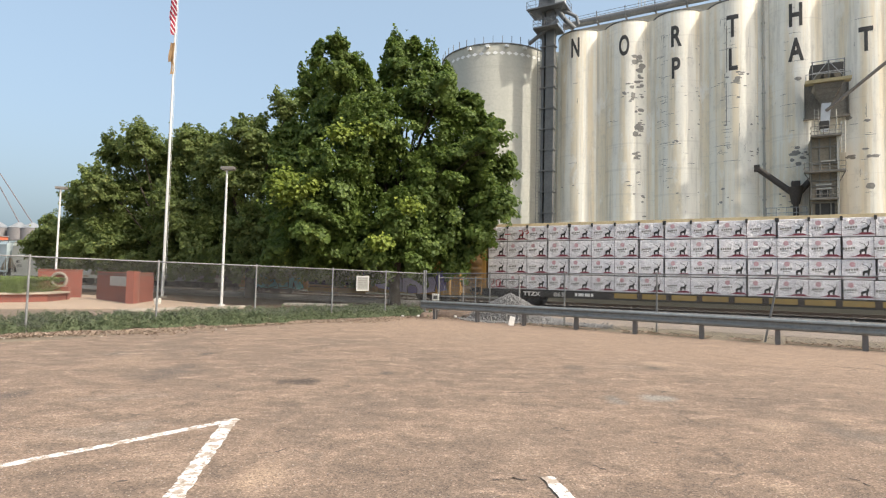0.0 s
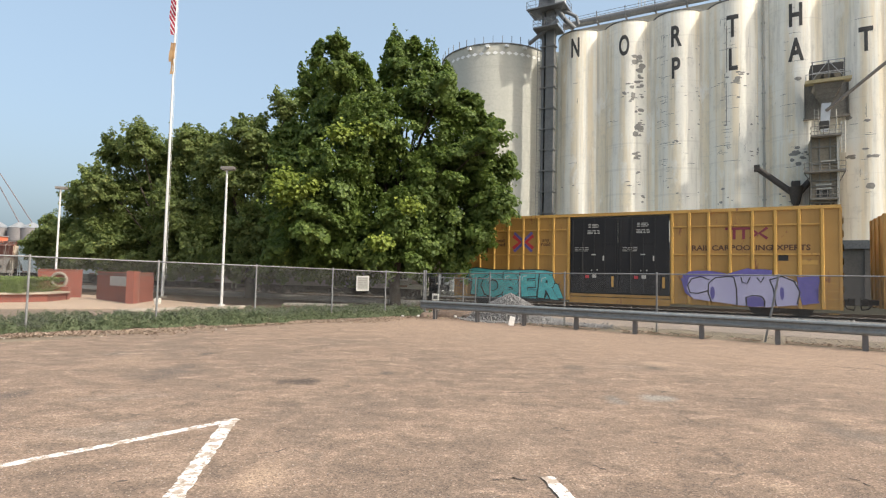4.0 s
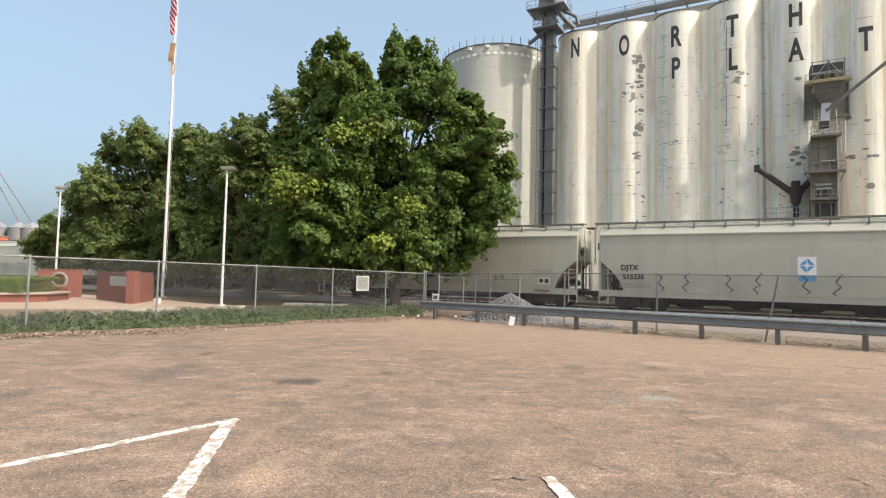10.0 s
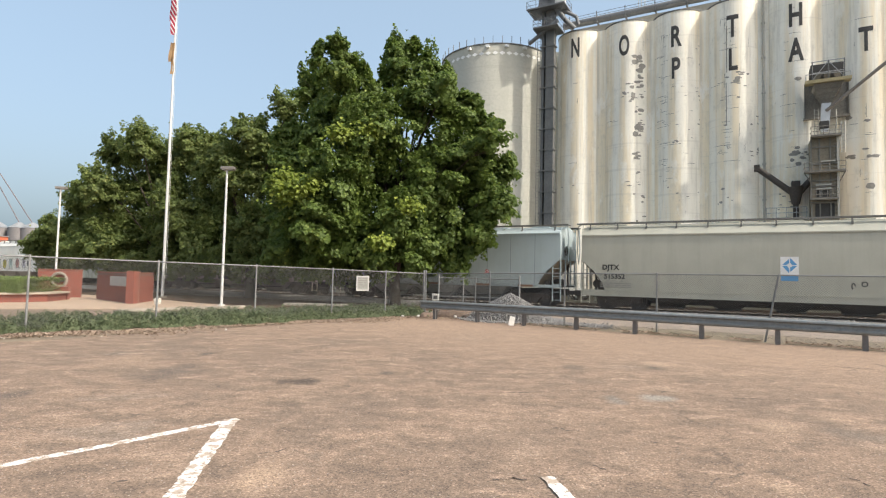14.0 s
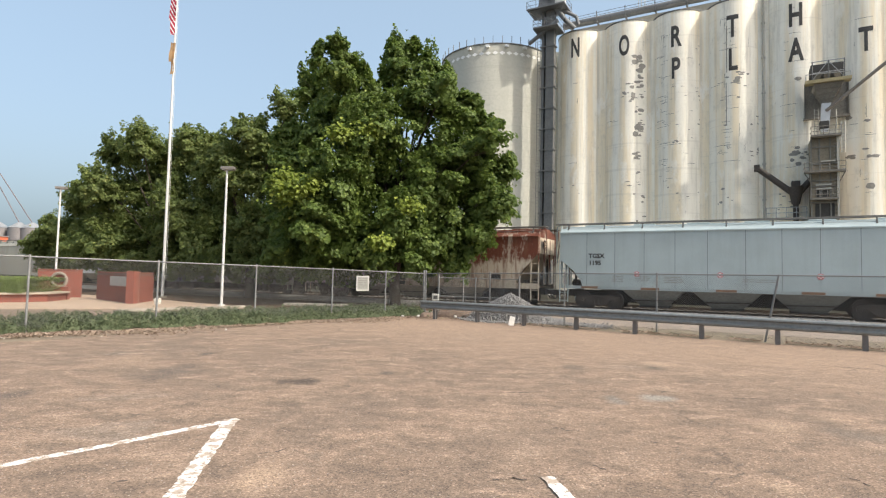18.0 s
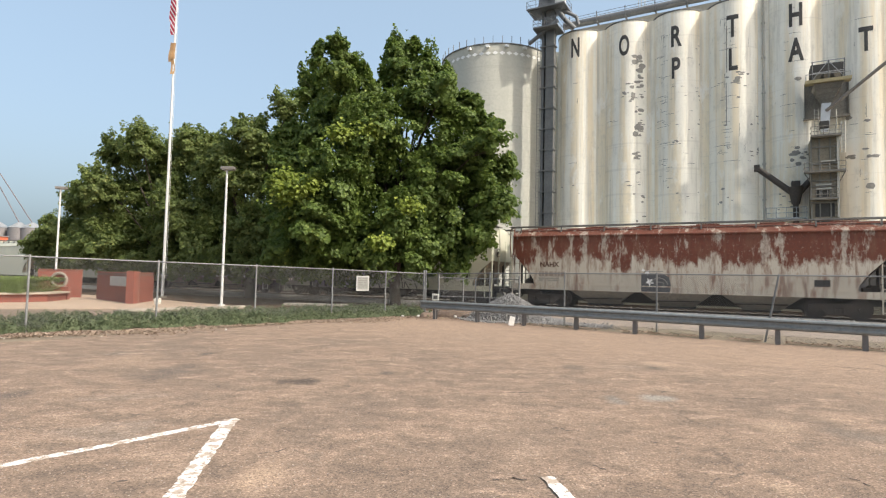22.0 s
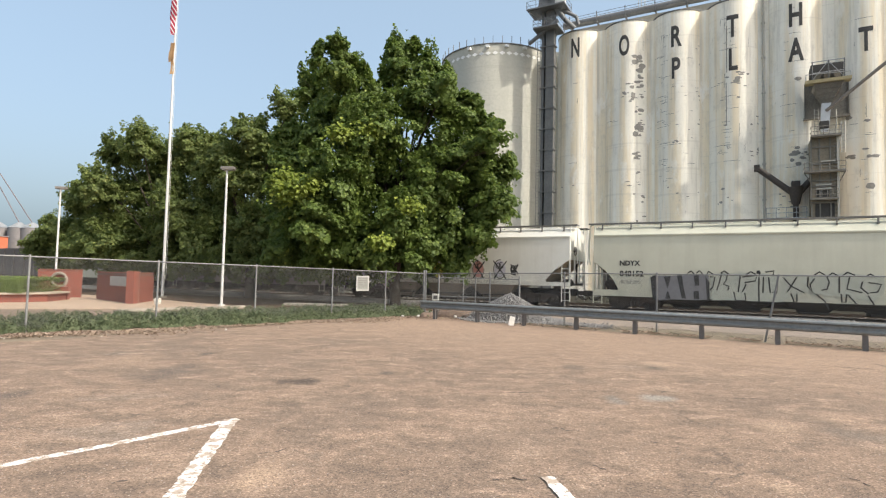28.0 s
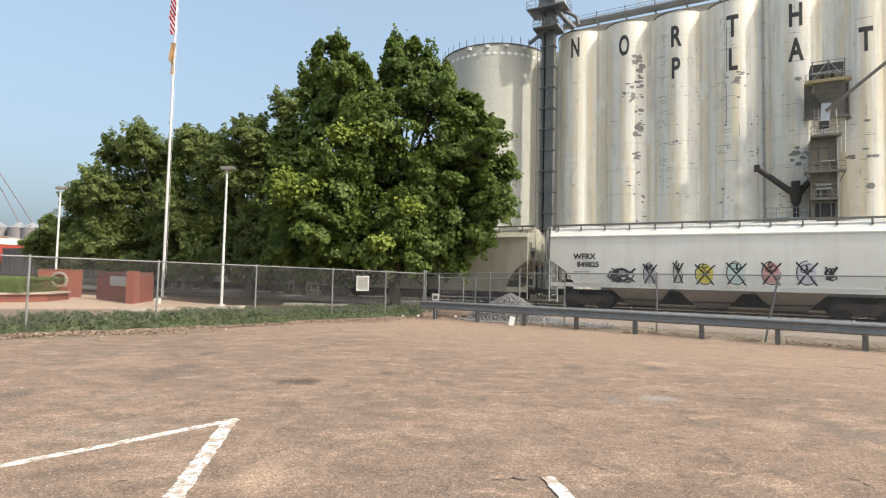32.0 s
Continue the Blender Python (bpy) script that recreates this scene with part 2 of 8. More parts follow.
# open cracks in the asphalt
CRACK_FILL = worn("dark_crack", (0.085, 0.068, 0.055), (0.05, 0.04, 0.034), 0.95, s1=4, s2=30)
crack_rng = random.Random(14)
for line in ([(2.05, 5.71), (2.21, 5.59), (2.36, 5.42)],
             [(1.19, 6.13), (1.40, 5.99), (1.62, 5.99)],
             [(3.99, 9.63), (4.34, 9.51), (4.85, 9.17)],
             [(3.63, 8.22), (4.14, 7.89), (5.11, 7.81)],
             [(3.20, 8.34), (3.47, 8.17)],
             [(3.01, 14.62), (3.60, 14.23), (4.12, 13.98)],
             [(0.65, 7.82), (2.07, 8.17), (2.58, 8.03)],
             [(0.38, 4.47), (0.60, 4.55), (0.72, 4.50)],
             [(-1.65, 4.95), (-1.40, 5.14), (-1.06, 5.04)],
             [(-2.45, 4.26), (-2.24, 4.34)],
             [(-1.94, 10.56), (-0.91, 10.04), (-0.03, 9.61), (1.15, 9.27)],
             [(3.40, 4.84), (3.48, 4.61), (3.52, 4.45)],
             [(1.37, 11.22), (2.14, 11.66), (2.95, 11.16)],
             [(1.32, 4.96), (1.48, 4.69), (1.76, 4.68)]):
    pts = []
    for (xa, ya), (xb, yb) in zip(line, line[1:]):
        n = max(6, int(math.hypot(xb - xa, yb - ya) / 0.07))
        pts += [(xa + (xb - xa) * k / n + crack_rng.gauss(0, 0.018), ya + (yb - ya) * k / n + crack_rng.gauss(0, 0.018)) for k in range(n)]
    bm = bmesh.new()
    prev = None
    for k, (x, y) in enumerate(pts):
        w = crack_rng.uniform(0.003, 0.022) * math.sin(math.pi * (k + 0.5) / len(pts)) ** 0.5
        cur = [bm.verts.new((x, y - w, 0.004)), bm.verts.new((x, y + w, 0.004))]
        if prev and crack_rng.random() < 0.88:
            bm.faces.new((prev[0], cur[0], cur[1], prev[1]))
        prev = cur
    part("crack", bm, CRACK_FILL, lot)

# ---- train ----
RAIL_Z = 0.15
TRACK = 31.6         # the near track's middle, metres from the camera square to it
WHEEL_R = 0.46


def run(t):
    """How far the train has come by t seconds, in metres along the line; it slows a little."""
    q = (t - 16.0) / 16.0
    return 65.864 * q - 4.532 * q * q + 1.111 * q ** 3


def car_paint(name, col, dirt, rust=0.0, rough=0.5, streaks=0.5):
    """Painted steel with runs of dirt from above and rust patches."""
    m, nt, b = principled(name, rough)
    run_ = ramp(nt, noise_node(nt, 1.6, 6, 0.65, stretch=(1.0, 1.0, 0.10)), [(0.46, 0.0), (0.72, streaks)])
    c = mix(nt, run_, col, dirt)
    c = mix(nt, ramp(nt, noise_node(nt, 0.7, 5, 0.6), [(0.42, 0.0), (0.75, 0.35)]), c, dirt)
    if rust:
        patch = ramp(nt, noise_node(nt, 2.2, 9, 0.72, stretch=(1.0, 1.0, 0.45)), [(0.62 - rust * 0.2, 0.0), (0.70 - rust * 0.2, 1.0)])
        c = mix(nt, patch, c, (0.17, 0.062, 0.035))
    fine = noise_node(nt, 24, 6, 0.7)
    c = mix(nt, ramp(nt, fine, [(0.5, 0.0), (0.8, 0.25)]), c, dirt)
    nt.links.new(c, b.inputs["Base Color"])
    bump(nt, b, noise_node(nt, 1.8, 3, 0.5), 0.10, 0.02)
    return m


def rusted_paint():
    """Red-brown primer above, flaking down to pale chalky paint below."""
    m, nt, b = principled("flaking_paint", 0.8)
    xyz = nt.nodes.new("ShaderNodeSeparateXYZ")
    nt.links.new(nt.nodes.new("ShaderNodeTexCoord").outputs["Object"], xyz.inputs[0])
    wob = noise_node(nt, 1.3, 9, 0.75, stretch=(1.0, 1.0, 0.5))
    # each side panel has peeled to a height of its own
    snap = nt.nodes.new("ShaderNodeMath")
    snap.operation = "SNAP"
    nt.links.new(xyz.outputs["X"], snap.inputs[0])
    snap.inputs[1].default_value = 1.05
    dice = nt.nodes.new("ShaderNodeTexWhiteNoise")
    dice.noise_dimensions = "1D"
    nt.links.new(snap.outputs[0], dice.inputs["W"])
    peel = nt.nodes.new("ShaderNodeMath")
    peel.operation = "MULTIPLY_ADD"
    nt.links.new(dice.outputs["Value"], peel.inputs[0])
    peel.inputs[1].default_value = 0.9
    nt.links.new(xyz.outputs["Z"], peel.inputs[2])
    add = nt.nodes.new("ShaderNodeMath")
    add.operation = "MULTIPLY_ADD"
    nt.links.new(wob, add.inputs[0])
    add.inputs[1].default_value = 3.0
    nt.links.new(peel.outputs[0], add.inputs[2])
    sub = nt.nodes.new("ShaderNodeMath")
    sub.operation = "DIVIDE"
    nt.links.new(add.outputs[0], sub.inputs[0])
    sub.inputs[1].default_value = 8.0
    lower = mix(nt, ramp(nt, noise_node(nt, 3.0, 8, 0.7, stretch=(1, 1, 0.3)), [(0.54, 0.0), (0.68, 0.9)]), (0.50, 0.45, 0.37), (0.24, 0.12, 0.075))
    upper = mix(nt, ramp(nt, noise_node(nt, 1.7, 9, 0.72, stretch=(1, 1, 0.3)), [(0.535, 0.0), (0.60, 0.85)]), (0.135, 0.039, 0.021), (0.46, 0.41, 0.34))
    upper = mix(nt, ramp(nt, noise_node(nt, 5, 6, 0.7), [(0.45, 0.0), (0.7, 0.7)]), upper, (0.085, 0.030, 0.020))
    c = mix(nt, ramp(nt, sub.outputs[0], [(0.535, 0.0), (0.58, 1.0)]), lower, upper)
    drip = ramp(nt, noise_node(nt, 2.6, 8, 0.72, stretch=(1.0, 1.0, 0.16)), [(0.50, 0.0), (0.63, 0.72)])
    c = mix(nt, drip, c, (0.15, 0.066, 0.04))
    fleck = ramp(nt, noise_node(nt, 7.0, 8, 0.75), [(0.60, 0.0), (0.69, 0.7)])
    c = mix(nt, fleck, c, (0.46, 0.42, 0.37))
    nt.links.new(c, b.inputs["Base Color"])
    bump(nt, b, noise_node(nt, 9, 6, 0.7), 0.25, 0.006)
    return m


STEEL = worn("galvanised_steel", (0.40, 0.41, 0.41), (0.24, 0.24, 0.24), 0.55, 0.5, 0.8, 8)
# dark steel whose colour also holds the shade below the cars
UNDER = worn("sooty_shaded_steel", (0.034, 0.031, 0.028), (0.016, 0.015, 0.013), 0.8, 0.0, 1.5, 14)
IRON = worn("rusty_iron", (0.062, 0.05, 0.042), (0.028, 0.022, 0.018), 0.75, 0.2, 2.5, 18)
FRAME_IRON = worn("dusty_iron", (0.095, 0.078, 0.066), (0.036, 0.03, 0.026), 0.8, 0.1, 2.5, 14)
WHEEL_MAT = worn("worn_wheel_steel", (0.085, 0.072, 0.065), (0.035, 0.03, 0.028), 0.55, 0.5, 3.0, 20)
GREY_PAINT = car_paint("grey_car_paint", (0.40, 0.395, 0.332), (0.26, 0.26, 0.215), streaks=0.35)
CREAM_PAINT = car_paint("cream_car_paint", (0.54, 0.54, 0.44), (0.38, 0.37, 0.295), streaks=0.3)
WHITE_PAINT = car_paint("white_car_paint", (0.70, 0.70, 0.65), (0.47, 0.45, 0.39), streaks=0.3)
BLUE_PAINT = car_paint("pale_blue_car_paint", (0.37, 0.44, 0.455), (0.26, 0.30, 0.30), streaks=0.35)
YELLOW_PAINT = car_paint("yellow_car_paint", (0.39, 0.225, 0.062), (0.25, 0.135, 0.03), rust=0.12, streaks=0.55)
YELLOW_RIB = car_paint("yellow_rib_paint", (0.50, 0.30, 0.075), (0.32, 0.18, 0.05), rust=0.1)
RED_PAINT = car_paint("red_car_paint", (0.30, 0.04, 0.03), (0.18, 0.04, 0.03))
BLACK_PAINT = car_paint("black_door_paint", (0.010, 0.010, 0.011), (0.026, 0.024, 0.023), rough=0.65, streaks=0.3)
FLAKING = rusted_paint()
PALE_END = car_paint("pale_peeling_end", (0.66, 0.58, 0.46), (0.36, 0.22, 0.13), rust=0.25)
END_RUST = car_paint("dirty_slope_paint", (0.42, 0.345, 0.25), (0.20, 0.15, 0.11), rust=0.35)
DARK_PAINT = car_paint("dark_car_paint", (0.07, 0.065, 0.065), (0.12, 0.10, 0.09))
INK = plain("black_ink", (0.03, 0.03, 0.03), 0.7)
GREY_WHITE = plain("dirty_white_ink", (0.46, 0.45, 0.42), 0.8)
WHITE_INK = plain("white_ink", (0.75, 0.75, 0.73), 0.7)
PALE_INK = plain("faded_ink", (0.27, 0.265, 0.24), 0.8)
BLUE_INK = plain("blue_ink", (0.10, 0.30, 0.55), 0.6)
RED_INK = plain("red_ink", (0.50, 0.04, 0.05), 0.6)
MAROON_INK = plain("maroon_ink", (0.215, 0.035, 0.055), 0.6)
TEAL_INK = worn("teal_spray", (0.13, 0.52, 0.54), (0.06, 0.34, 0.38), 0.6, s1=1.6, s2=4, amount=0.9)
LILAC_INK = worn("lilac_spray", (0.43, 0.42, 0.58), (0.33, 0.31, 0.50), 0.6, s1=1.2, s2=6)
PURPLE_INK = worn("purple_spray", (0.13, 0.11, 0.34), (0.08, 0.07, 0.24), 0.6, s1=1.2, s2=6)
BROWN_INK = plain("brown_ink", (0.10, 0.05, 0.03), 0.7)
GREY_INK = worn("grey_spray", (0.30, 0.30, 0.31), (0.20, 0.20, 0.21), 0.7)


BOARD = worn("dirty_walkway_steel", (0.20, 0.195, 0.18), (0.10, 0.095, 0.085), 0.7, 0.2, 1.2, 9)
SEAM_DARK = worn("dark_weld_seam", (0.20, 0.235, 0.24), (0.14, 0.16, 0.16), 0.7)
REFLECTOR = worn("faded_reflector", (0.24, 0.135, 0.075), (0.16, 0.10, 0.07), 0.6)


def side_y(z):
    """The near side of a round-sided hopper at a height over the rail."""
    return -1.60 + 0.022 * (z - 2.5) ** 2


def flat_y(z):
    return -1.60


def ribbon(bm, pts, width, fy, mi=0, lift=0.012):
    """A painted stroke along points (x, z) of a car's near side."""
    pts = [Vector(p) for p in pts]
    left, right = [], []
    for i, p in enumerate(pts):
        d = (pts[min(i + 1, len(pts) - 1)] - pts[max(i - 1, 0)]).normalized()
        nrm = Vector((-d.y, d.x)) * width / 2
        for lst, q in ((left, p + nrm), (right, p - nrm)):
            lst.append(bm.verts.new((q.x, fy(q.y) - lift, q.y)))
    for i in range(len(pts) - 1):
        bm.faces.new((left[i], left[i + 1], right[i + 1], right[i])).material_index = mi


def patch(bm, x0, x1, z0, z1, fy, mi=0, lift=0.008):
    n = max(1, int((z1 - z0) / 0.3))
    prev = None
    for i in range(n + 1):
        z = z0 + (z1 - z0) * i / n
        cur = [bm.verts.new((x, fy(z) - lift, z)) for x in (x0, x1)]
        if prev:
            bm.faces.new((prev[0], prev[1], cur[1], cur[0])).material_index = mi
        prev = cur


def loop(cx, cz, rx, rz, a0=0, a1=360, n=14):
    return [(cx + rx * math.cos(radians(a0 + (a1 - a0) * i / n)), cz + rz * math.sin(radians(a0 + (a1 - a0) * i / n))) for i in range(n + 1)]


def bars(parent, x, z, w, rows, mat, fy, h=0.055, gap=0.1, name="stencil_text", seed=1):
    """Small stencilling that cannot be read: rows of short bars."""
    bm = bmesh.new()
    r = random.Random(seed)
    for i in range(rows):
        u = x
        while u < x + w - 0.05:
            k = min(r.uniform(0.10, 0.32), x + w - u)
            patch(bm, u, u + k, z - i * gap - h, z - i * gap, fy)
            u += k + 0.06
    return part(name, bm, mat, parent)


def make_truck_meshes():
    out = {}
    bm = bmesh.new()
    for sgn in (-1, 1):
        rod(bm, (0, sgn * 0.69, 0), (0, sgn * 0.82, 0), WHEEL_R, n=28)
        rod(bm, (0, sgn * 0.66, 0), (0, sgn * 0.69, 0), WHEEL_R + 0.03, n=28)
        rod(bm, (0, sgn * 0.82, 0), (0, sgn * 0.85, 0), 0.16, n=14)
        for k in range(6):
            w = k * math.pi / 3
            rod(bm, (0.27 * math.cos(w), sgn * 0.815, 0.27 * math.sin(w)), (0.27 * math.cos(w), sgn * 0.83, 0.27 * math.sin(w)), 0.05, n=6)
    rod(bm, (0, -1.0, 0), (0, 1.0, 0), 0.085, n=10)
    out["wheelset"] = mesh_of(bm, "wheelset", WHEEL_MAT)
    bm = bmesh.new()
    prof = [(-1.14, 0.40), (-1.14, 0.60), (-0.98, 0.66), (-0.55, 0.70), (0.55, 0.70), (0.98, 0.66), (1.14, 0.60), (1.14, 0.40),
            (0.98, 0.40), (0.93, 0.50), (0.72, 0.50), (0.55, 0.34), (0.42, 0.20), (-0.42, 0.20), (-0.55, 0.34), (-0.72, 0.50), (-0.93, 0.50), (-0.98, 0.40)]
    extrude(bm, prof, "y", -0.09, 0.09)
    for sgn in (-1, 1):
        rod(bm, (sgn * 0.84, -0.13, 0.46), (sgn * 0.84, 0.05, 0.46), 0.10, n=12)
    out["side_frame"] = mesh_of(bm, "side_frame", FRAME_IRON)
    bm = bmesh.new()
    for k in (-0.17, 0.0, 0.17):
        for i in range(4):
            rod(bm, (k, 0, 0.27 + i * 0.055), (k, 0, 0.30 + i * 0.055), 0.07, n=8)
    out["spring_group"] = mesh_of(bm, "spring_group", IRON)
    bm = bmesh.new()
    box(bm, -0.20, 0.20, -1.12, 1.12, 0.48, 0.66, bev=0.02)
    box(bm, -0.28, 0.28, -0.28, 0.28, 0.62, 0.74)
    out["bolster"] = mesh_of(bm, "bolster", IRON)
    bm = bmesh.new()
    box(bm, -0.10, 0.46, -0.10, 0.10, 0.66, 0.90, bev=0.02)
    box(bm, 0.40, 0.66, -0.14, 0.16, 0.62, 0.94, bev=0.03)
    path_rod(bm, [(0.1, -0.35, 0.75), (0.35, -0.33, 0.45), (0.60, -0.20, 0.42), (0.66, 0.0, 0.60)], 0.03)
    out["coupler"] = mesh_of(bm, "coupler", IRON)
    return out


TRUCK = make_truck_meshes()
wheelsets, moving = [], []


def add_truck(car, x):
    """A truck with two wheelsets, its middle x metres from the car's middle."""
    tr = shared("truck", TRUCK["bolster"], car, pose(x, 0, 0))
    for y in (-1.02, 1.02):
        shared("side_frame", TRUCK["side_frame"], tr, pose(0, y, 0))
        shared("spring_group", TRUCK["spring_group"], tr, pose(0, y * 1.05, 0))
    for dx in (-0.84, 0.84):
        w = shared("wheelset", TRUCK["wheelset"], tr, pose(dx, 0, WHEEL_R))
        wheelsets.append((w, dx))


def begin_car(name, label, c0, c1, truck_in=1.95):
    """A car between two marks along the train; its trucks and couplers."""
    ob = thing(name, label, "rail car", "cars of the freight train", siding(0, TRACK, RAIL_Z))
    half = (c1 - c0) / 2
    moving.append((ob, (c0 + c1) / 2))
    for sgn in (-1, 1):
        add_truck(ob, sgn * (half - truck_in))
        shared("coupler", TRUCK["coupler"], ob, pose(sgn * half, 0, 0, 0, 0, 0 if sgn > 0 else 180))
    return ob, half


def ladder_mesh(z0, z1, w, rungs, mat):
    bm = bmesh.new()
    for x in (0, w):
        box(bm, x - 0.025, x + 0.025, -0.02, 0.03, z0, z1)
    for i in range(rungs):
        z = z0 + 0.08 + (z1 - z0 - 0.16) * i / (rungs - 1)
        box(bm, 0, w, -0.015, 0.015, z - 0.015, z + 0.015)
    return mesh_of(bm, "ladder", mat)


def hopper(label, c0, c1, paint, bays=3, cut=(1.25, 2.6), sill=(0.70, 1.03), chamfer=(3.93, 4.38), fy=side_y, seams=(), bay_mat=None, end_mat=None, board_mat=None, brackets=12, sill_mat=None):
    """A covered hopper car: hull with sloping ends, roof, sills, bays, running boards, ladders, platforms."""
    car, half = begin_car("hopper_car", label, c0, c1)
    bay_mat, end_mat, board_mat = bay_mat or UNDER, end_mat or paint, board_mat or BOARD
    ci, cz = cut
    zs = [sill[1] - 0.02, 1.5, 2.0, cz, 3.2, chamfer[0] - 0.06, chamfer[0]]
    zs = sorted(set(z for z in zs if z >= sill[1] - 0.02))

    def inset(z):
        return 0.0 if z >= cz else ci * min(1.0, ((cz - z) / (cz - sill[1])) ** 0.72 * 1.08)

    near = [(fy(z), z) for z in zs] + [(fy(chamfer[0]) + 0.02, chamfer[0] + 0.02)]
    # sides
    for sgn, nm in ((1, "near"), (-1, "far")):
        bm = bmesh.new()
        cols = 8
        grid = []
        for y, z in near:
            e = half - inset(z)
            grid.append([bm.verts.new((-e + 2 * e * i / cols, sgn * y, z)) for i in range(cols + 1)])
        for a, b_ in zip(grid, grid[1:]):
            for i in range(cols):
                f = (a[i], a[i + 1], b_[i + 1], b_[i])
                bm.faces.new(f if sgn > 0 else f[::-1]).smooth = True
        part("side_sheet", bm, paint, car)
    # roof with its sloping edges
    bm = bmesh.new()
    yc = fy(chamfer[0])
    prof = [(yc - 0.055, chamfer[0] - 0.02), (yc - 0.055, chamfer[0] + 0.04), (yc + 0.30, chamfer[1]), (-0.45, chamfer[1] + 0.10), (-0.42, chamfer[1] + 0.18),
            (0.42, chamfer[1] + 0.18), (0.45, chamfer[1] + 0.10), (-yc - 0.30, chamfer[1]), (-yc + 0.055, chamfer[0] + 0.04), (-yc + 0.055, chamfer[0] - 0.02)]
    extrude(bm, prof, "x", -half, half)
    part("roof", bm, paint, car)
    # ends: upright above, sloping in below
    for sgn in (-1, 1):
        bm = bmesh.new()
        yq = fy(cz)
        a = [bm.verts.new((sgn * (half - 0.01), y, z)) for y, z in ((yq, cz), (-yq, cz), (-yc, chamfer[0]), (-yc - 0.30, chamfer[1]), (yc + 0.30, chamfer[1]), (yc, chamfer[0]))]
        bm.faces.new(a if sgn > 0 else a[::-1])
        part("end_sheet", bm, end_mat, car)
        bm = bmesh.new()
        e = sgn * (half - ci - 0.25)
        a = [bm.verts.new(p) for p in ((sgn * (half - 0.02), yq, cz), (sgn * (half - 0.02), -yq, cz), (e, 1.5, sill[1] - 0.1), (e, -1.5, sill[1] - 0.1))]
        bm.faces.new((a[0], a[1], a[2], a[3]))
        part("slope_sheet", bm, END_RUST, car)
        for y in (-1.42, 1.42):
            bm = bmesh.new()
            rod(bm, (sgn * (half - 0.04), y, sill[0]), (sgn * (half - 0.04), y * 0.97, chamfer[0]), 0.045, n=6)
            part("end_post", bm, paint, car)
        for y in (-0.5, 0.5):
            bm = bmesh.new()
            rod(bm, (sgn * (half - 0.02), y, sill[1] - 0.1), (sgn * (half - 0.02), y, chamfer[0] - 0.1), 0.045, n=6)
            part("end_post", bm, paint, car)
        # grab irons, air hose and brake wheel on the end
        for k in range(3):
            bm = bmesh.new()
            z = sill[1] + 0.35 + 0.45 * k
            rod(bm, (sgn * (half - 0.03), 0.5, z), (sgn * (half - 0.03), 1.42, z), 0.022, n=5)
            part("grab_iron", bm, paint, car)
        bm = bmesh.new()
        for k in range(10):
            a0, a1 = math.tau * k / 10, math.tau * (k + 1) / 10
            rod(bm, (sgn * (half + 0.10), -0.8 + 0.26 * math.cos(a0), cz + 0.5 + 0.26 * math.sin(a0)),
                (sgn * (half + 0.10), -0.8 + 0.26 * math.cos(a1), cz + 0.5 + 0.26 * math.sin(a1)), 0.022, n=5)
        rod(bm, (sgn * half, -0.8, cz + 0.5), (sgn * (half + 0.12), -0.8, cz + 0.5), 0.04, n=6)
        for k in range(0, 10, 2):
            a0 = math.tau * k / 10
            rod(bm, (sgn * (half + 0.10), -0.8, cz + 0.5), (sgn * (half + 0.10), -0.8 + 0.27 * math.cos(a0), cz + 0.5 + 0.27 * math.sin(a0)), 0.016, n=4)
        part("brake_wheel", bm, IRON, car)
        bm = bmesh.new()
        hose = [(half + 0.02, 0.45, 0.78), (half + 0.16, 0.47, 0.55), (half + 0.30, 0.48, 0.42), (half + 0.42, 0.48, 0.40)]
        for p, q in zip(hose, hose[1:]):
            rod(bm, (sgn * p[0], p[1], p[2]), (sgn * q[0], q[1], q[2]), 0.035, n=6)
        part("air_hose", bm, IRON, car)
        bm = bmesh.new()
        box(bm, min(e, sgn * half), max(e, sgn * half), -1.2, 1.2, sill[1] - 0.14, sill[1] - 0.06)
        part("end_platform", bm, UNDER, car)
        bm = bmesh.new()
        for y in (-0.75, 0.75):
            rod(bm, (sgn * (half - 0.25), y, sill[1] - 0.1), (sgn * (half - 0.25), y, cz + 0.1), 0.06, n=6)
        rod(bm, (sgn * (half - 0.55), -0.4, 1.35), (sgn * (half - 0.55), 0.5, 1.35), 0.22, n=12)
        box(bm, sgn * (half - 0.9) - 0.15, sgn * (half - 0.9) + 0.15, -1.0, -0.5, 1.0, 1.45)
        part("brake_gear", bm, IRON, car)
    # sills
    for sgn in (-1, 1):
        bm = bmesh.new()
        y = sgn * 1.58
        box(bm, -half + 0.05, half - 0.05, min(y, y - sgn * 0.10), max(y, y - sgn * 0.10), sill[0], sill[1])
        box(bm, -half + ci, half - ci, min(y + sgn * 0.03, y - sgn * 0.1), max(y + sgn * 0.03, y - sgn * 0.1), sill[1] - 0.03, sill[1] + 0.03)
        part("side_sill", bm, sill_mat or paint, car)
    bm = bmesh.new()
    box(bm, -half, half, -0.28, 0.28, 0.62, 1.0)
    part("centre_sill", bm, UNDER, car)
    # hopper bays
    run_len = 2 * (half - 3.1)
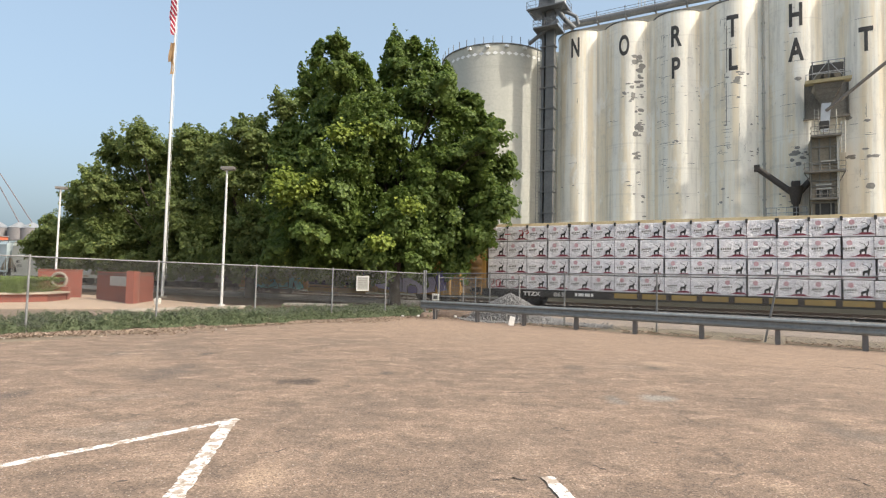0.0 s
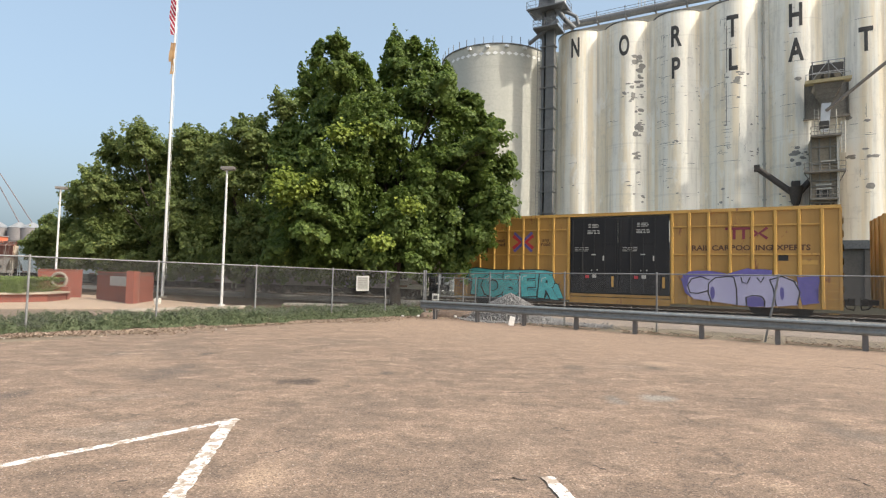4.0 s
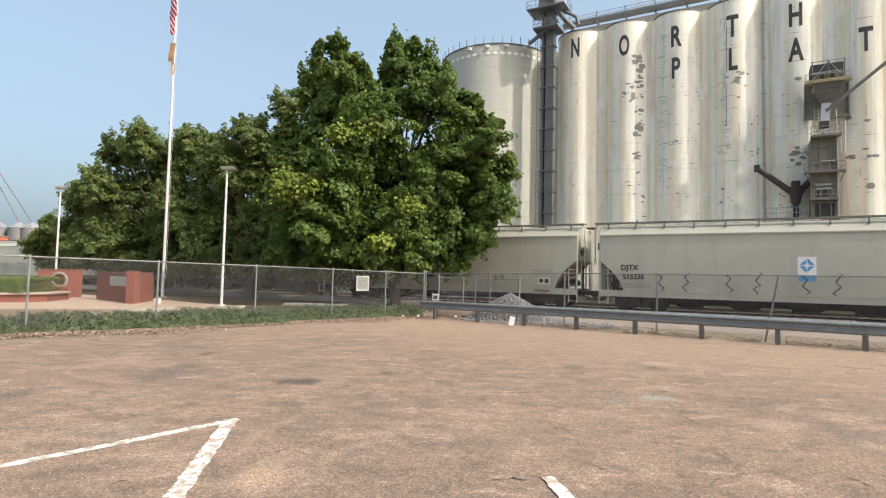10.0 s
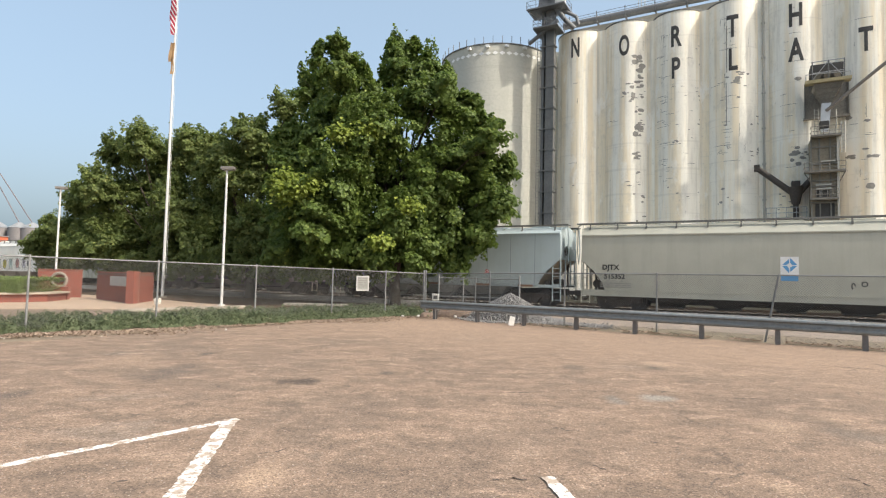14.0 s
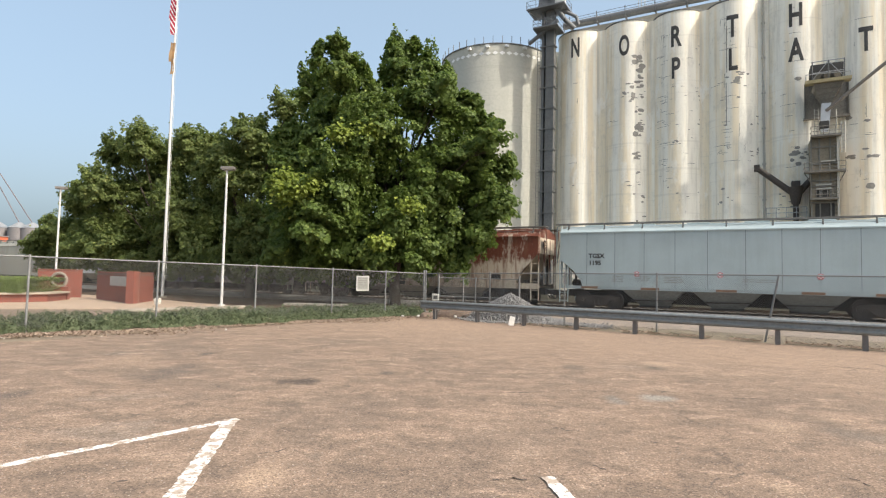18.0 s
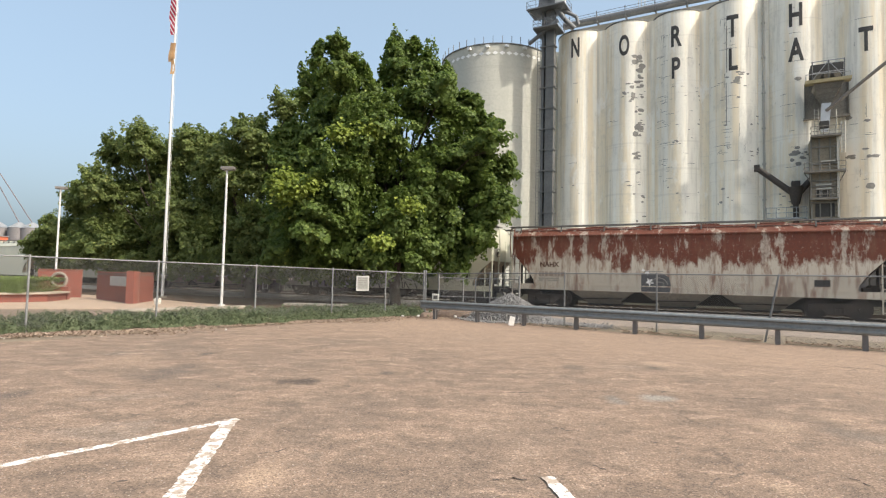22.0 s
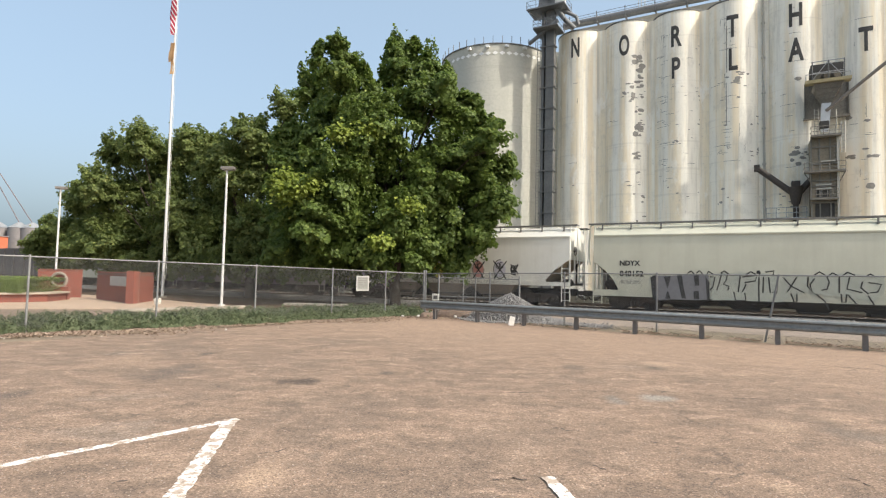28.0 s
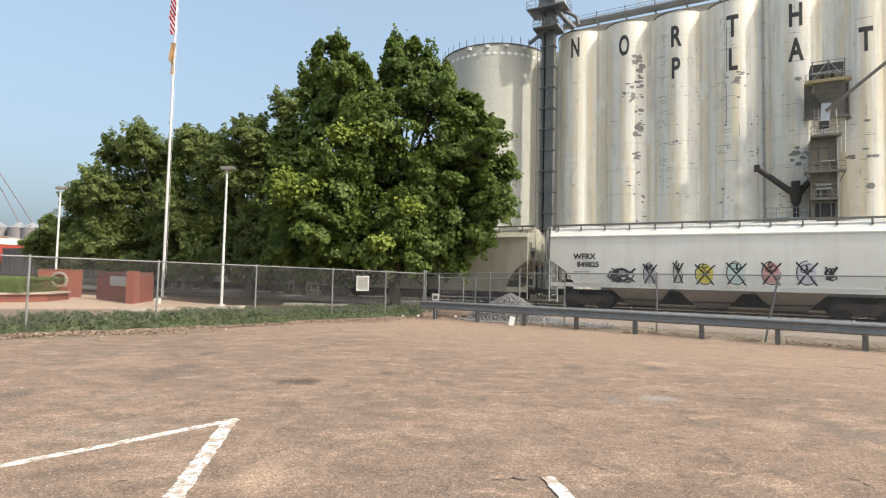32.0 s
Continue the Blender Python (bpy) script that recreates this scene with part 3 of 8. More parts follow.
    for i in range(bays):
        w = run_len / bays
        x = -run_len / 2 + w * (i + 0.5)
        bm = bmesh.new()
        top = [bm.verts.new((x + sx * w * 0.47, sy * 1.45, sill[0] + 0.08)) for sx, sy in ((-1, -1), (1, -1), (1, 1), (-1, 1))]
        low = [bm.verts.new((x + sx * w * 0.20, sy * 0.62, 0.24)) for sx, sy in ((-1, -1), (1, -1), (1, 1), (-1, 1))]
        for k in range(4):
            bm.faces.new((top[k], low[k], low[(k + 1) % 4], top[(k + 1) % 4]))
        bm.faces.new(low)
        bm.faces.new(top[::-1])
        bmesh.ops.recalc_face_normals(bm, faces=bm.faces[:])
        bay = part("hopper_bay", bm, bay_mat, car)
        bm = bmesh.new()
        box(bm, x - w * 0.22, x + w * 0.22, -0.72, 0.72, 0.16, 0.25)
        part("outlet_gate", bm, UNDER, bay)
    # dark block added between the bays in place of the shade there
    bm = bmesh.new()
    box(bm, -run_len / 2, run_len / 2, -0.50, 0.50, 0.36, 0.92)
    part("underframe", bm, UNDER, car)
    for i in range(3):
        bm = bmesh.new()
        x = -run_len / 2 + run_len * (i + 0.5) / 3
        rod(bm, (x - 1.1, -1.05, 0.52), (x + 1.1, -1.05, 0.56), 0.03, n=5)
        part("brake_rod", bm, IRON, car)
    # running boards on brackets
    zb = chamfer[1] + 0.22
    bm = bmesh.new()
    for y in (-1.05, 1.05):
        box(bm, -half - 0.35, half + 0.35, y - 0.28, y + 0.28, zb, zb + 0.03)
        box(bm, -half - 0.35, half + 0.35, y - 0.30 if y < 0 else y + 0.26, y - 0.26 if y < 0 else y + 0.30, zb - 0.03, zb + 0.05)
    board = part("running_board", bm, board_mat, car)
    bm = bmesh.new()
    box(bm, -0.035, 0.035, -1.36, -1.30, chamfer[1] - 0.05, zb)
    box(bm, -0.035, 0.035, -1.45, -1.30, chamfer[1] - 0.10, chamfer[1] - 0.04)
    me = mesh_of(bm, "bracket", board_mat)
    for i in range(brackets):
        shared("bracket", me, board, pose(-half + 0.4 + (2 * half - 0.8) * i / (brackets - 1), 0, 0))
    # hatches
    bm = bmesh.new()
    box(bm, -0.55, 0.55, -0.36, 0.36, chamfer[1] + 0.18, chamfer[1] + 0.25, bev=0.02)
    me = mesh_of(bm, "hatch", paint)
    for i in range(6):
        shared("hatch", me, car, pose(-half + 1.6 + (2 * half - 3.2) * i / 5, 0, 0))
    # corner ladders, end rails, steps
    tall = ladder_mesh(0.30, cz, 0.46, 6, paint)
    for sx in (-1, 1):
        for sy in (-1, 1):
            shared("ladder", tall, car, pose(sx * half - (0.44 if sx > 0 else 0.02), sy * 1.55, 0))
            bm = bmesh.new()
            x = sx * (half + 0.0)
            rod(bm, (x, sy * 1.52, cz - 0.1), (x, sy * 1.46, chamfer[0] + 0.1), 0.035, n=6)
            path_rod(bm, [(x, sy * 1.46, chamfer[0] + 0.1), (x, sy * 1.30, zb), (x + sx * 0.30, sy * 1.20, zb - 0.10), (x + sx * 0.36, sy * 1.15, cz + 0.5), (x + sx * 0.30, sy * 1.1, cz - 0.2)], 0.028)
            part("end_rail", bm, paint, car)
    # weld seams
    for sx in seams:
        bm = bmesh.new()
        lo, hi = max(sill[1] + 0.03, 0), chamfer[0] - 0.02
        n = 8
        pts = [(-half + 2 * half * sx, lo + (hi - lo) * i / n) for i in range(n + 1)]
        ribbon(bm, pts, 0.04 if fy is side_y else 0.028, fy, lift=0.004)
        part("seam", bm, paint if fy is side_y else SEAM_DARK, car)
    return car, half


def number(car, half, text, c, z, mat, size, fy, cm):
    """Lettering centred at a mark along the train."""
    return words(text, size, mat, car, pose(cm - c, fy(z) - 0.012, z, 90, 0, 0), "lettering", 0.012)


def scrawl(car, cm, c, z, w, h, mats, seed, fy, strokes=7, wid=0.07):
    """A tangle of sprayed strokes."""
    r = random.Random(seed)
    for k, mt in enumerate(mats):
        n = strokes if k == 0 else max(2, strokes // 2)
        x0 = cm - c
        for i in range(n):
            kind = r.random()
            ux, uz = r.uniform(-0.3, 0.3) * w, r.uniform(-0.2, 0.2) * h
            if kind < 0.45:
                pts = loop(x0 + ux * 0.5, z + uz * 0.5, w * r.uniform(0.22, 0.42), h * r.uniform(0.28, 0.46), r.uniform(0, 200), r.uniform(240, 420))
            else:
                sgn = r.choice((-1, 1))
                pts = [(x0 + sgn * (-0.40 + 0.8 * q) * w + r.uniform(-0.03, 0.03), z + (-0.45 + 0.9 * q) * h + 0.06 * math.sin(q * 7)) for q in [j / 6 for j in range(7)]]
            bm = bmesh.new()
            ribbon(bm, pts, wid * (1.6 if k else 1.0), fy, lift=0.014 - 0.003 * k + 0.0003 * i)
            part("spray_stroke", bm, mt, car)


# the plain cars of plain grey
def grey_hopper(c0, c1, serial, sub, wild):
    car, half = hopper("long grey covered hopper car, dusty, on the near track", c0, c1, GREY_PAINT, 4, seams=(0.18, 0.37, 0.63, 0.82))
    cm = (c0 + c1) / 2
    number(car, half, serial, c1 - 1.55, 2.22, INK, 0.38, side_y, cm)
    number(car, half, sub, c1 - 1.75, 1.74, INK, 0.36, side_y, cm)
    bars(car, cm - c1 + 1.0, 1.42, 1.6, 3, PALE_INK, side_y, seed=3)
    bars(car, cm - c0 - 2.6, 2.02, 1.2, 2, PALE_INK, side_y, seed=4)
    # square panel with a blue diamond
    lc = c0 + 0.427 * (c1 - c0)
    bm = bmesh.new()
    x = cm - lc
    patch(bm, x - 0.36, x + 0.36, 1.98, 2.80, side_y, 0, 0.010)
    part("placard", bm, WHITE_INK, car, "white square placard")
    bm = bmesh.new()
    for f in (0, 90, 180, 270):
        w = radians(f)
        q = [(0.10, 0.02), (0.30, 0.02), (0.02, 0.36), (0.02, 0.14)] if f in (0, 180) else [(0.02, 0.10), (0.02, 0.30), (0.30, 0.02), (0.12, 0.02)]
        sx, sz = (1 if f in (0, 270) else -1), (1 if f in (0, 90) else -1)
        v = [bm.verts.new((x + sx * a, side_y(2.4) - 0.016, 2.40 + sz * b_)) for a, b_ in q]
        bm.faces.new(v)
    patch(bm, x - 0.34, x + 0.34, 1.68, 1.95, side_y, 0, 0.010)
    part("placard_mark", bm, BLUE_INK, car, "blue diamond mark and strip")
    bm = bmesh.new()
    x = cm - (c0 + 1.85)
    patch(bm, x - 0.36, x + 0.36, 1.25, 1.62, side_y, 0, 0.010)
    part("inspection_panel", bm, WHITE_INK, car)
    bm = bmesh.new()
    for dx in (-0.16, 0.16):
        patch(bm, x + dx - 0.12, x + dx + 0.12, 1.32, 1.56, side_y, 0, 0.016)
    part("inspection_mark", bm, INK, car)
    bm = bmesh.new()
    patch(bm, half - 2.4, half - 1.5, 0.82, 0.94, lambda z: -1.60, 0, 0.03)
    part("reflector_strip", bm, REFLECTOR, car)
    if wild:
        r = random.Random(5)
        for i in range(7):
            bm = bmesh.new()
            x0 = cm - c1 + 2.9 + i * 1.55
            pts = [(x0, 1.95), (x0 + 0.25, 1.75), (x0 + 0.05, 1.45), (x0 + 0.35, 1.2), (x0 + 0.1, 0.95)]
            if i % 2:
                pts = [(2 * x0 - a, z + r.uniform(-0.1, 0.1)) for a, z in pts]
            ribbon(bm, pts, 0.065, side_y)
            part("spray_stroke", bm, INK, car, "black zigzag stroke of spray paint")
    else:
        for dc, z, rx, rz, a1 in ((4.4, 1.60, 0.10, 0.10, 360), (4.8, 1.50, 0.06, 0.13, 250)):
            bm = bmesh.new()
            ribbon(bm, loop(cm - (c0 + dc), z, rx, rz, 0, a1), 0.05, side_y)
            part("spray_stroke", bm, INK, car)
    return car


# the lumber car
def lumber_car(c0, c1):
    car, half = begin_car("centerbeam_car", "yellow centerbeam flatcar stacked with white-wrapped lumber", c0, c1, 2.0)
    cm = (c0 + c1) / 2
    bm = bmesh.new()
    box(bm, -half, half, -1.5, 1.5, 0.72, 0.90)
    part("deck", bm, UNDER, car)
    for sy in (-1, 1):
        bm = bmesh.new()
        box(bm, -half, half, sy * 1.52 - 0.05, sy * 1.52 + 0.05, 0.50, 0.90)
        part("side_sill", bm, UNDER, car)
    olive = car_paint("olive_yellow_sill", (0.30, 0.205, 0.055), (0.13, 0.09, 0.04), rust=0.2)
    for i in range(11):
        bm = bmesh.new()
        x0 = -half + 7.6 + i * (2 * half - 8.0) / 11
        box(bm, x0 + 0.10, x0 + (2 * half - 8.0) / 11 - 0.16, -1.590, -1.572, 0.60, 0.86)
        part("yellow_panel", bm, olive, car)
        bm = bmesh.new()
        box(bm, x0 - 0.13, x0 + 0.07, -1.60, -1.50, 0.50, 0.90)
        part("stake_pocket", bm, IRON, car)
    bm = bmesh.new()
    box(bm, -half + 0.2, half - 0.2, -0.16, 0.16, 4.60, 4.86)
    for i in range(19):
        x = -half + 0.4 + i * (2 * half - 0.8) / 18
        box(bm, x - 0.06, x + 0.06, -0.08, 0.08, 0.9, 4.6)
    part("centre_beam", bm, worn("sunlit_tan_beam", (0.52, 0.42, 0.24), (0.36, 0.28, 0.16), 0.8), car)
    for sx in (-1, 1):
        bm = bmesh.new()
        x = sx * (half - 0.08)
        box(bm, x - 0.08, x + 0.08, -1.52, 1.52, 0.55, 4.68)
        for y in (-1.45, -0.5, 0.5, 1.45):
            box(bm, x + sx * 0.08 - 0.06, x + sx * 0.08 + 0.06, y - 0.06, y + 0.06, 0.55, 4.68)
        part("bulkhead", bm, YELLOW_PAINT, car)
    tiers = [(0.92, 1.78), (1.80, 2.71), (2.73, 3.69), (3.71, 4.58)]
    r = random.Random(11)
    wrap = worn("lumber_wrap", (0.84, 0.83, 0.85), (0.56, 0.55, 0.59), 0.22, s1=2.0, s2=5, bumps=1.0, dist=0.16, stretch=(1, 1, 2.5))
    step = 1.235
    PALE_RED = worn("faded_red_print", (0.52, 0.27, 0.30), (0.66, 0.52, 0.53), 0.6, s1=5, s2=25)
    for k, (z0, z1) in enumerate(tiers):
        edges = [-half + 0.28]
        length = [4.94, 3.705, 4.94, 4.94, 4.94] if k % 2 else [3.705, 4.94, 4.94, 3.705, 4.94]
        length = length[-k:] + length[:-k]
        for q in length:
            edges.append(edges[-1] + q)
        edges[-1] = half - 0.28
        for a, b_ in zip(edges, edges[1:]):
            for sy in (-1, 1):
                bm = bmesh.new()
                j = r.uniform(0, 0.03)
                box(bm, a + 0.02, b_ - 0.02, sy * (1.5 - j) if sy < 0 else 0.14, -0.14 if sy < 0 else sy * (1.5 - j), z0, z1 - 0.02, bev=0.025)
                pk = part("lumber_pack", bm, wrap, car, "bundle of lumber in white printed wrap")
                if sy > 0:
                    continue
                yy = -1.5 + j
                fyk = (lambda v: (lambda z: v))(yy)
                n = max(1, round((b_ - a) / step))
                off = r.uniform(-0.12, 0.12)
                zc = z0 + 0.06
                hh = (z1 - z0) / 0.9
                for i in range(n):
                    x = a + (i + 0.72) * (b_ - a) / n + off * 0.3
                    bd, br, bg = bmesh.new(), bmesh.new(), bmesh.new()
                    # red mound
                    v = [br.verts.new((x + p, yy - 0.010, zc + q * hh)) for p, q in ((-0.52, 0.02), (0.48, 0.02), (0.30, 0.05), (0.18, 0.12), (-0.14, 0.13), (-0.28, 0.06))]
                    br.faces.new(v)
                    # dark emblem above the mound
                    v = [bd.verts.new((x + p * 0.92, yy - 0.014, zc + (0.12 + (q - 0.12) * 0.86) * hh)) for p, q in ((-0.15, 0.12), (-0.09, 0.12), (-0.07, 0.24), (0.03, 0.26), (0.05, 0.12), (0.10, 0.12), (0.12, 0.34), (0.17, 0.44), (0.14, 0.50), (0.07, 0.49), (0.04, 0.40), (-0.12, 0.36), (-0.17, 0.28))]
                    bd.faces.new(v)
                    ribbon(bd, [(x + 0.09, zc + 0.43 * hh), (x + 0.02, zc + 0.54 * hh), (x - 0.10, zc + 0.58 * hh), (x - 0.16, zc + 0.64 * hh)], 0.02, fyk, lift=0.014)
                    ribbon(bd, [(x + 0.11, zc + 0.43 * hh), (x + 0.18, zc + 0.54 * hh), (x + 0.16, zc + 0.66 * hh)], 0.02, fyk, lift=0.014)
                    # grey bar in place of the maker's name, small ring above it
                    for u in range(5):
                        patch(bg, x - 0.75 + 0.095 * u, x - 0.68 + 0.095 * u, zc + (0.31 + 0.008 * u) * hh, zc + (0.40 + 0.008 * u) * hh, fyk)
                    patch(bg, x - 0.66, x - 0.38, zc + 0.25 * hh, zc + 0.28 * hh, fyk)
                    if r.random() < 0.8:
                        bq = bmesh.new()
                        ribbon(bq, loop(x - 0.50, zc + 0.60 * hh, 0.06, 0.06, n=10), 0.11, fyk)
                        part("wrap_ring", bq, PALE_RED, pk)
                    part("wrap_emblem", bd, INK, pk)
                    part("wrap_mound", br, MAROON_INK, pk)
                    part("wrap_bar", bg, PALE_INK, pk)
                for i in range(n + 1):
                    x = a + 0.03 + i * (b_ - a - 0.06) / n
                    bs = bmesh.new()
                    box(bs, x - 0.008, x + 0.008, yy - 0.008, yy + 0.01, z0, z1 - 0.02)
                    if k == 3:
                        box(bs, x - 0.05, x + 0.05, yy - 0.05, yy + 0.05, z1 - 0.14, z1 + 0.05)
                    part("strap", bs, INK, pk)
    words("TTZX", 0.75 * 0.40, WHITE_INK, car, pose(cm - (c1 - 3.1), -1.60, 0.68, 90, 0, 0), "lettering", 0.01, 1.3)
    words("863", 0.32, GREY_WHITE, car, pose(cm - (c1 - 4.7), -1.60, 0.68, 90, 0, 0), "lettering", 0.01, 1.3)
    bars(car, cm - (c1 - 5.6), 0.80, 1.0, 1, WHITE_INK, lambda z: -1.59, 0.17)
    x = cm - c1 + 0.75
    for pts in ([(x - 0.25, 1.45), (x - 0.05, 1.5), (x - 0.05, 1.25), (x - 0.3, 1.0), (x + 0.05, 1.0)], loop(x + 0.25, 1.25, 0.14, 0.2), [(x + 1.5, 4.3), (x + 1.75, 4.3), (x + 1.7, 4.05), (x + 1.55, 4.02)],
                [(x + 1.9, 4.25), (x + 2.05, 4.32), (x + 2.1, 4.2), (x + 1.95, 4.1)], [(x + 0.62, 4.11), (x + 0.98, 4.12)]):
        bm = bmesh.new()
        ribbon(bm, pts, 0.05, lambda z: -1.51)
        part("marker_scrawl", bm, RED_INK, car)


def spray_field(car, pts, y, mat, name, label=""):
    """A flat sprayed shape with a ragged rim on a car's side."""
    bm = bmesh.new()
    r = random.Random(len(pts))
    ring = []
    for (x0, z0), (x1, z1) in zip(pts, pts[1:] + pts[:1]):
        for k in range(4):
            ring.append((x0 + (x1 - x0) * k / 4 + r.uniform(-0.02, 0.02), z0 + (z1 - z0) * k / 4 + r.uniform(-0.025, 0.025)))
    f = bm.faces.new([bm.verts.new((x, y, z)) for x, z in ring])
    bmesh.ops.triangulate(bm, faces=[f])
    return part(name, bm, mat, car, label)


# the box car
def boxcar(c0, c1):
    car, half = begin_car("boxcar", "tall yellow boxcar with black double doors and graffiti", c0, c1, 2.3)
    cm = (c0 + c1) / 2
    top, low, dl, dr = 5.05, 0.42, cm - (-43.70), cm - (-48.85)
    door0, door1 = dl + 0.0, dr
    a, b_ = min(door0, door1), max(door0, door1)
    for sy in (-1, 1):
        for x0, x1 in ((-half, a), (b_, half)):
            bm = bmesh.new()
            box(bm, x0, x1, sy * 1.52 - 0.04, sy * 1.52 + 0.04, low, top)
            part("side_panel", bm, YELLOW_PAINT, car)
        bm = bmesh.new()
        box(bm, a, b_, sy * 1.54 - 0.05, sy * 1.54 + 0.05, 0.30, 0.62)
        box(bm, a, b_, sy * 1.57 - 0.03, sy * 1.57 + 0.03, 0.66, 0.80)
        part("side_sill", bm, YELLOW_PAINT, car)
        bm = bmesh.new()
        box(bm, -half, half, sy * 1.56 - 0.07, sy * 1.56 + 0.07, top - 0.06, top + 0.10)
        part("top_chord", bm, YELLOW_RIB, car)
    bm = bmesh.new()
    extrude(bm, [(-1.55, top + 0.08), (0, top + 0.22), (1.55, top + 0.08), (1.55, top), (-1.55, top)], "x", -half, half)
    part("roof", bm, GREY_PAINT, car)
    bm = bmesh.new()
    box(bm, -half, half, -1.45, 1.45, 0.62, 0.80)
    box(bm, -half, half, -0.3, 0.3, 0.5, 0.9)
    part("underframe", bm, UNDER, car)
    # outside posts and stringers
    for sy in (-1, 1):
        bm = bmesh.new()
        extrude(bm, [(-0.085, 0), (-0.045, -sy * 0.0 - 0.085), (0.045, -0.085), (0.085, 0)], "z", low + 0.02, top - 0.05)
        me = mesh_of(bm, "post", YELLOW_RIB)
        marks = [-37.32, -38.23, -39.14, -40.04, -40.95, -41.85, -42.76, -43.62, -48.95, -49.75, -50.62, -51.55, -52.5, -53.43, -54.38, -55.25]
        for c in marks:
            shared("post", me, car, pose(cm - c, sy * 1.56, 0, 0, 0, 0 if sy < 0 else 180))
    fy = lambda z: -1.56
    for z in (4.31, 2.92):
        for x0, x1 in ((-half + 0.7, a - 0.05), (b_ + 0.05, half - 0.7)):
            bm = bmesh.new()
            box(bm, x0, x1, -1.63, -1.55, z - 0.035, z + 0.035)
            part("stringer", bm, YELLOW_RIB, car)
    # doors
    mid = (a + b_) / 2
    for x0, x1 in ((a + 0.05, mid - 0.01), (mid + 0.01, b_ - 0.05)):
        bm = bmesh.new()
        box(bm, x0, x1, -1.60, -1.52, 0.86, top - 0.14, bev=0.01)
        door = part("sliding_door", bm, BLACK_PAINT, car, "black sliding plug door with white stencilling")
        for i in range(5):
            bm = bmesh.new()
            x = x0 + 0.12 + (x1 - x0 - 0.24) * i / 4
            box(bm, x - 0.04, x + 0.04, -1.645, -1.60, 0.9, top - 0.2)
            part("door_post", bm, BLACK_PAINT, door)
        for z in (2.2, 3.55):
            bm = bmesh.new()
            box(bm, x0 + 0.05, x1 - 0.05, -1.625, -1.60, z - 0.05, z + 0.05)
            part("door_rail", bm, BLACK_PAINT, door)
        bm = bmesh.new()
        xm = (x0 + x1) / 2
        ribbon(bm, loop(xm + 0.3, 1.35, 0.24, 0.24), 0.05, lambda z: -1.65)
        rod(bm, (xm - 0.6, -1.68, 0.9), (xm - 0.6, -1.68, 3.6), 0.025, n=6)
        part("door_lock", bm, BLACK_PAINT, door)
        f2 = lambda z: -1.655
        bars(door, xm - 0.28, 4.56, 0.58, 3, GREY_WHITE, f2, 0.04, 0.075, seed=8)
        bars(door, xm - 0.32, 4.22, 0.66, 3, GREY_WHITE, f2, 0.04, 0.075, seed=9)
        bars(door, x0 + 0.25, 3.30, 0.75, 3, GREY_WHITE, f2, 0.03, 0.09, seed=10)
        for sx0, sx1, sz0, sz1 in ((-0.05, 0.17, 1.66, 1.84), (-0.12, -0.06, 2.03, 2.1), (0.18, 0.24, 2.05, 2.12), (0.5, 0.57, 2.58, 2.85), (-0.1, 0.12, 2.88, 2.94)):
            bm = bmesh.new()
            patch(bm, xm + sx0, xm + sx1, sz0, sz1, f2)
            part("sticker", bm, GREY_WHITE, door)
        bm = bmesh.new()
        patch(bm, xm - 0.42, xm - 0.22, 1.64, 1.80, f2)
        part("red_sticker", bm, RED_INK, door)
        bm = bmesh.new()
        patch(bm, x1 - 0.30, x1 - 0.18, 1.2, 1.75, f2)
        part("yellow_handle", bm, YELLOW_RIB, door)
    # corrugated ends
    for sx in (-1, 1):
        bm = bmesh.new()
        zs = [0.45]
        prof = [(0.0, 0.45)]
        for i in range(7):
            z = 0.5 + i * 0.62
            prof += [(0.0, z), (0.10, z + 0.10), (0.10, z + 0.34), (0.0, z + 0.50)]
        prof += [(0.0, top)]
        grid = [[bm.verts.new((sx * (half + p), y, z)) for y in (-1.5, 1.5)] for p, z in prof]
        for u, v in zip(grid, grid[1:]):
            f = (u[0], u[1], v[1], v[0])
            bm.faces.new(f if sx > 0 else f[::-1])
        part("corrugated_end", bm, YELLOW_PAINT, car)
        bm = bmesh.new()
        box(bm, sx * half - 0.06, sx * half + 0.06, -1.5, 1.5, top - 0.55, top + 0.02)
        part("end_top_panel", bm, WHITE_PAINT, car, "white painted panel under the roof")
        bm = bmesh.new()
        for y in (-1.54, 1.54):
            box(bm, sx * half - 0.08, sx * half + 0.04, y - 0.05, y + 0.05, low, top)
        part("corner_post", bm, YELLOW_PAINT, car)
        bm = bmesh.new()
        for z in (0.25, 0.55, 0.9, 1.25, 1.6):
            box(bm, sx * half - 0.55 if sx > 0 else sx * half + 0.10, sx * half - 0.10 if sx > 0 else sx * half + 0.55, -1.66, -1.63, z - 0.015, z + 0.015)
        part("grab_iron", bm, YELLOW_RIB, car)
    # lettering
    f3 = lambda z: -1.565
    for txt, c, z in (("TB", -36.95, 3.56), ("OX", -37.75, 3.56), ("63", -36.93, 3.17), ("37", -37.75, 3.17), ("81", -38.62, 3.17)):
        words(txt, 0.37, BROWN_INK, car, pose(cm - c, -1.568, z, 90, 0, 0), "lettering", 0.010)
    for txt, c, z in (("next", -39.55, 3.74), ("road", -39.55, 3.50), ("any", -42.3, 3.74), ("road", -42.3, 3.50)):
        words(txt, 0.30, BROWN_INK, car, pose(cm - c, -1.568, z, 90, 0, 0), "lettering", 0.006)
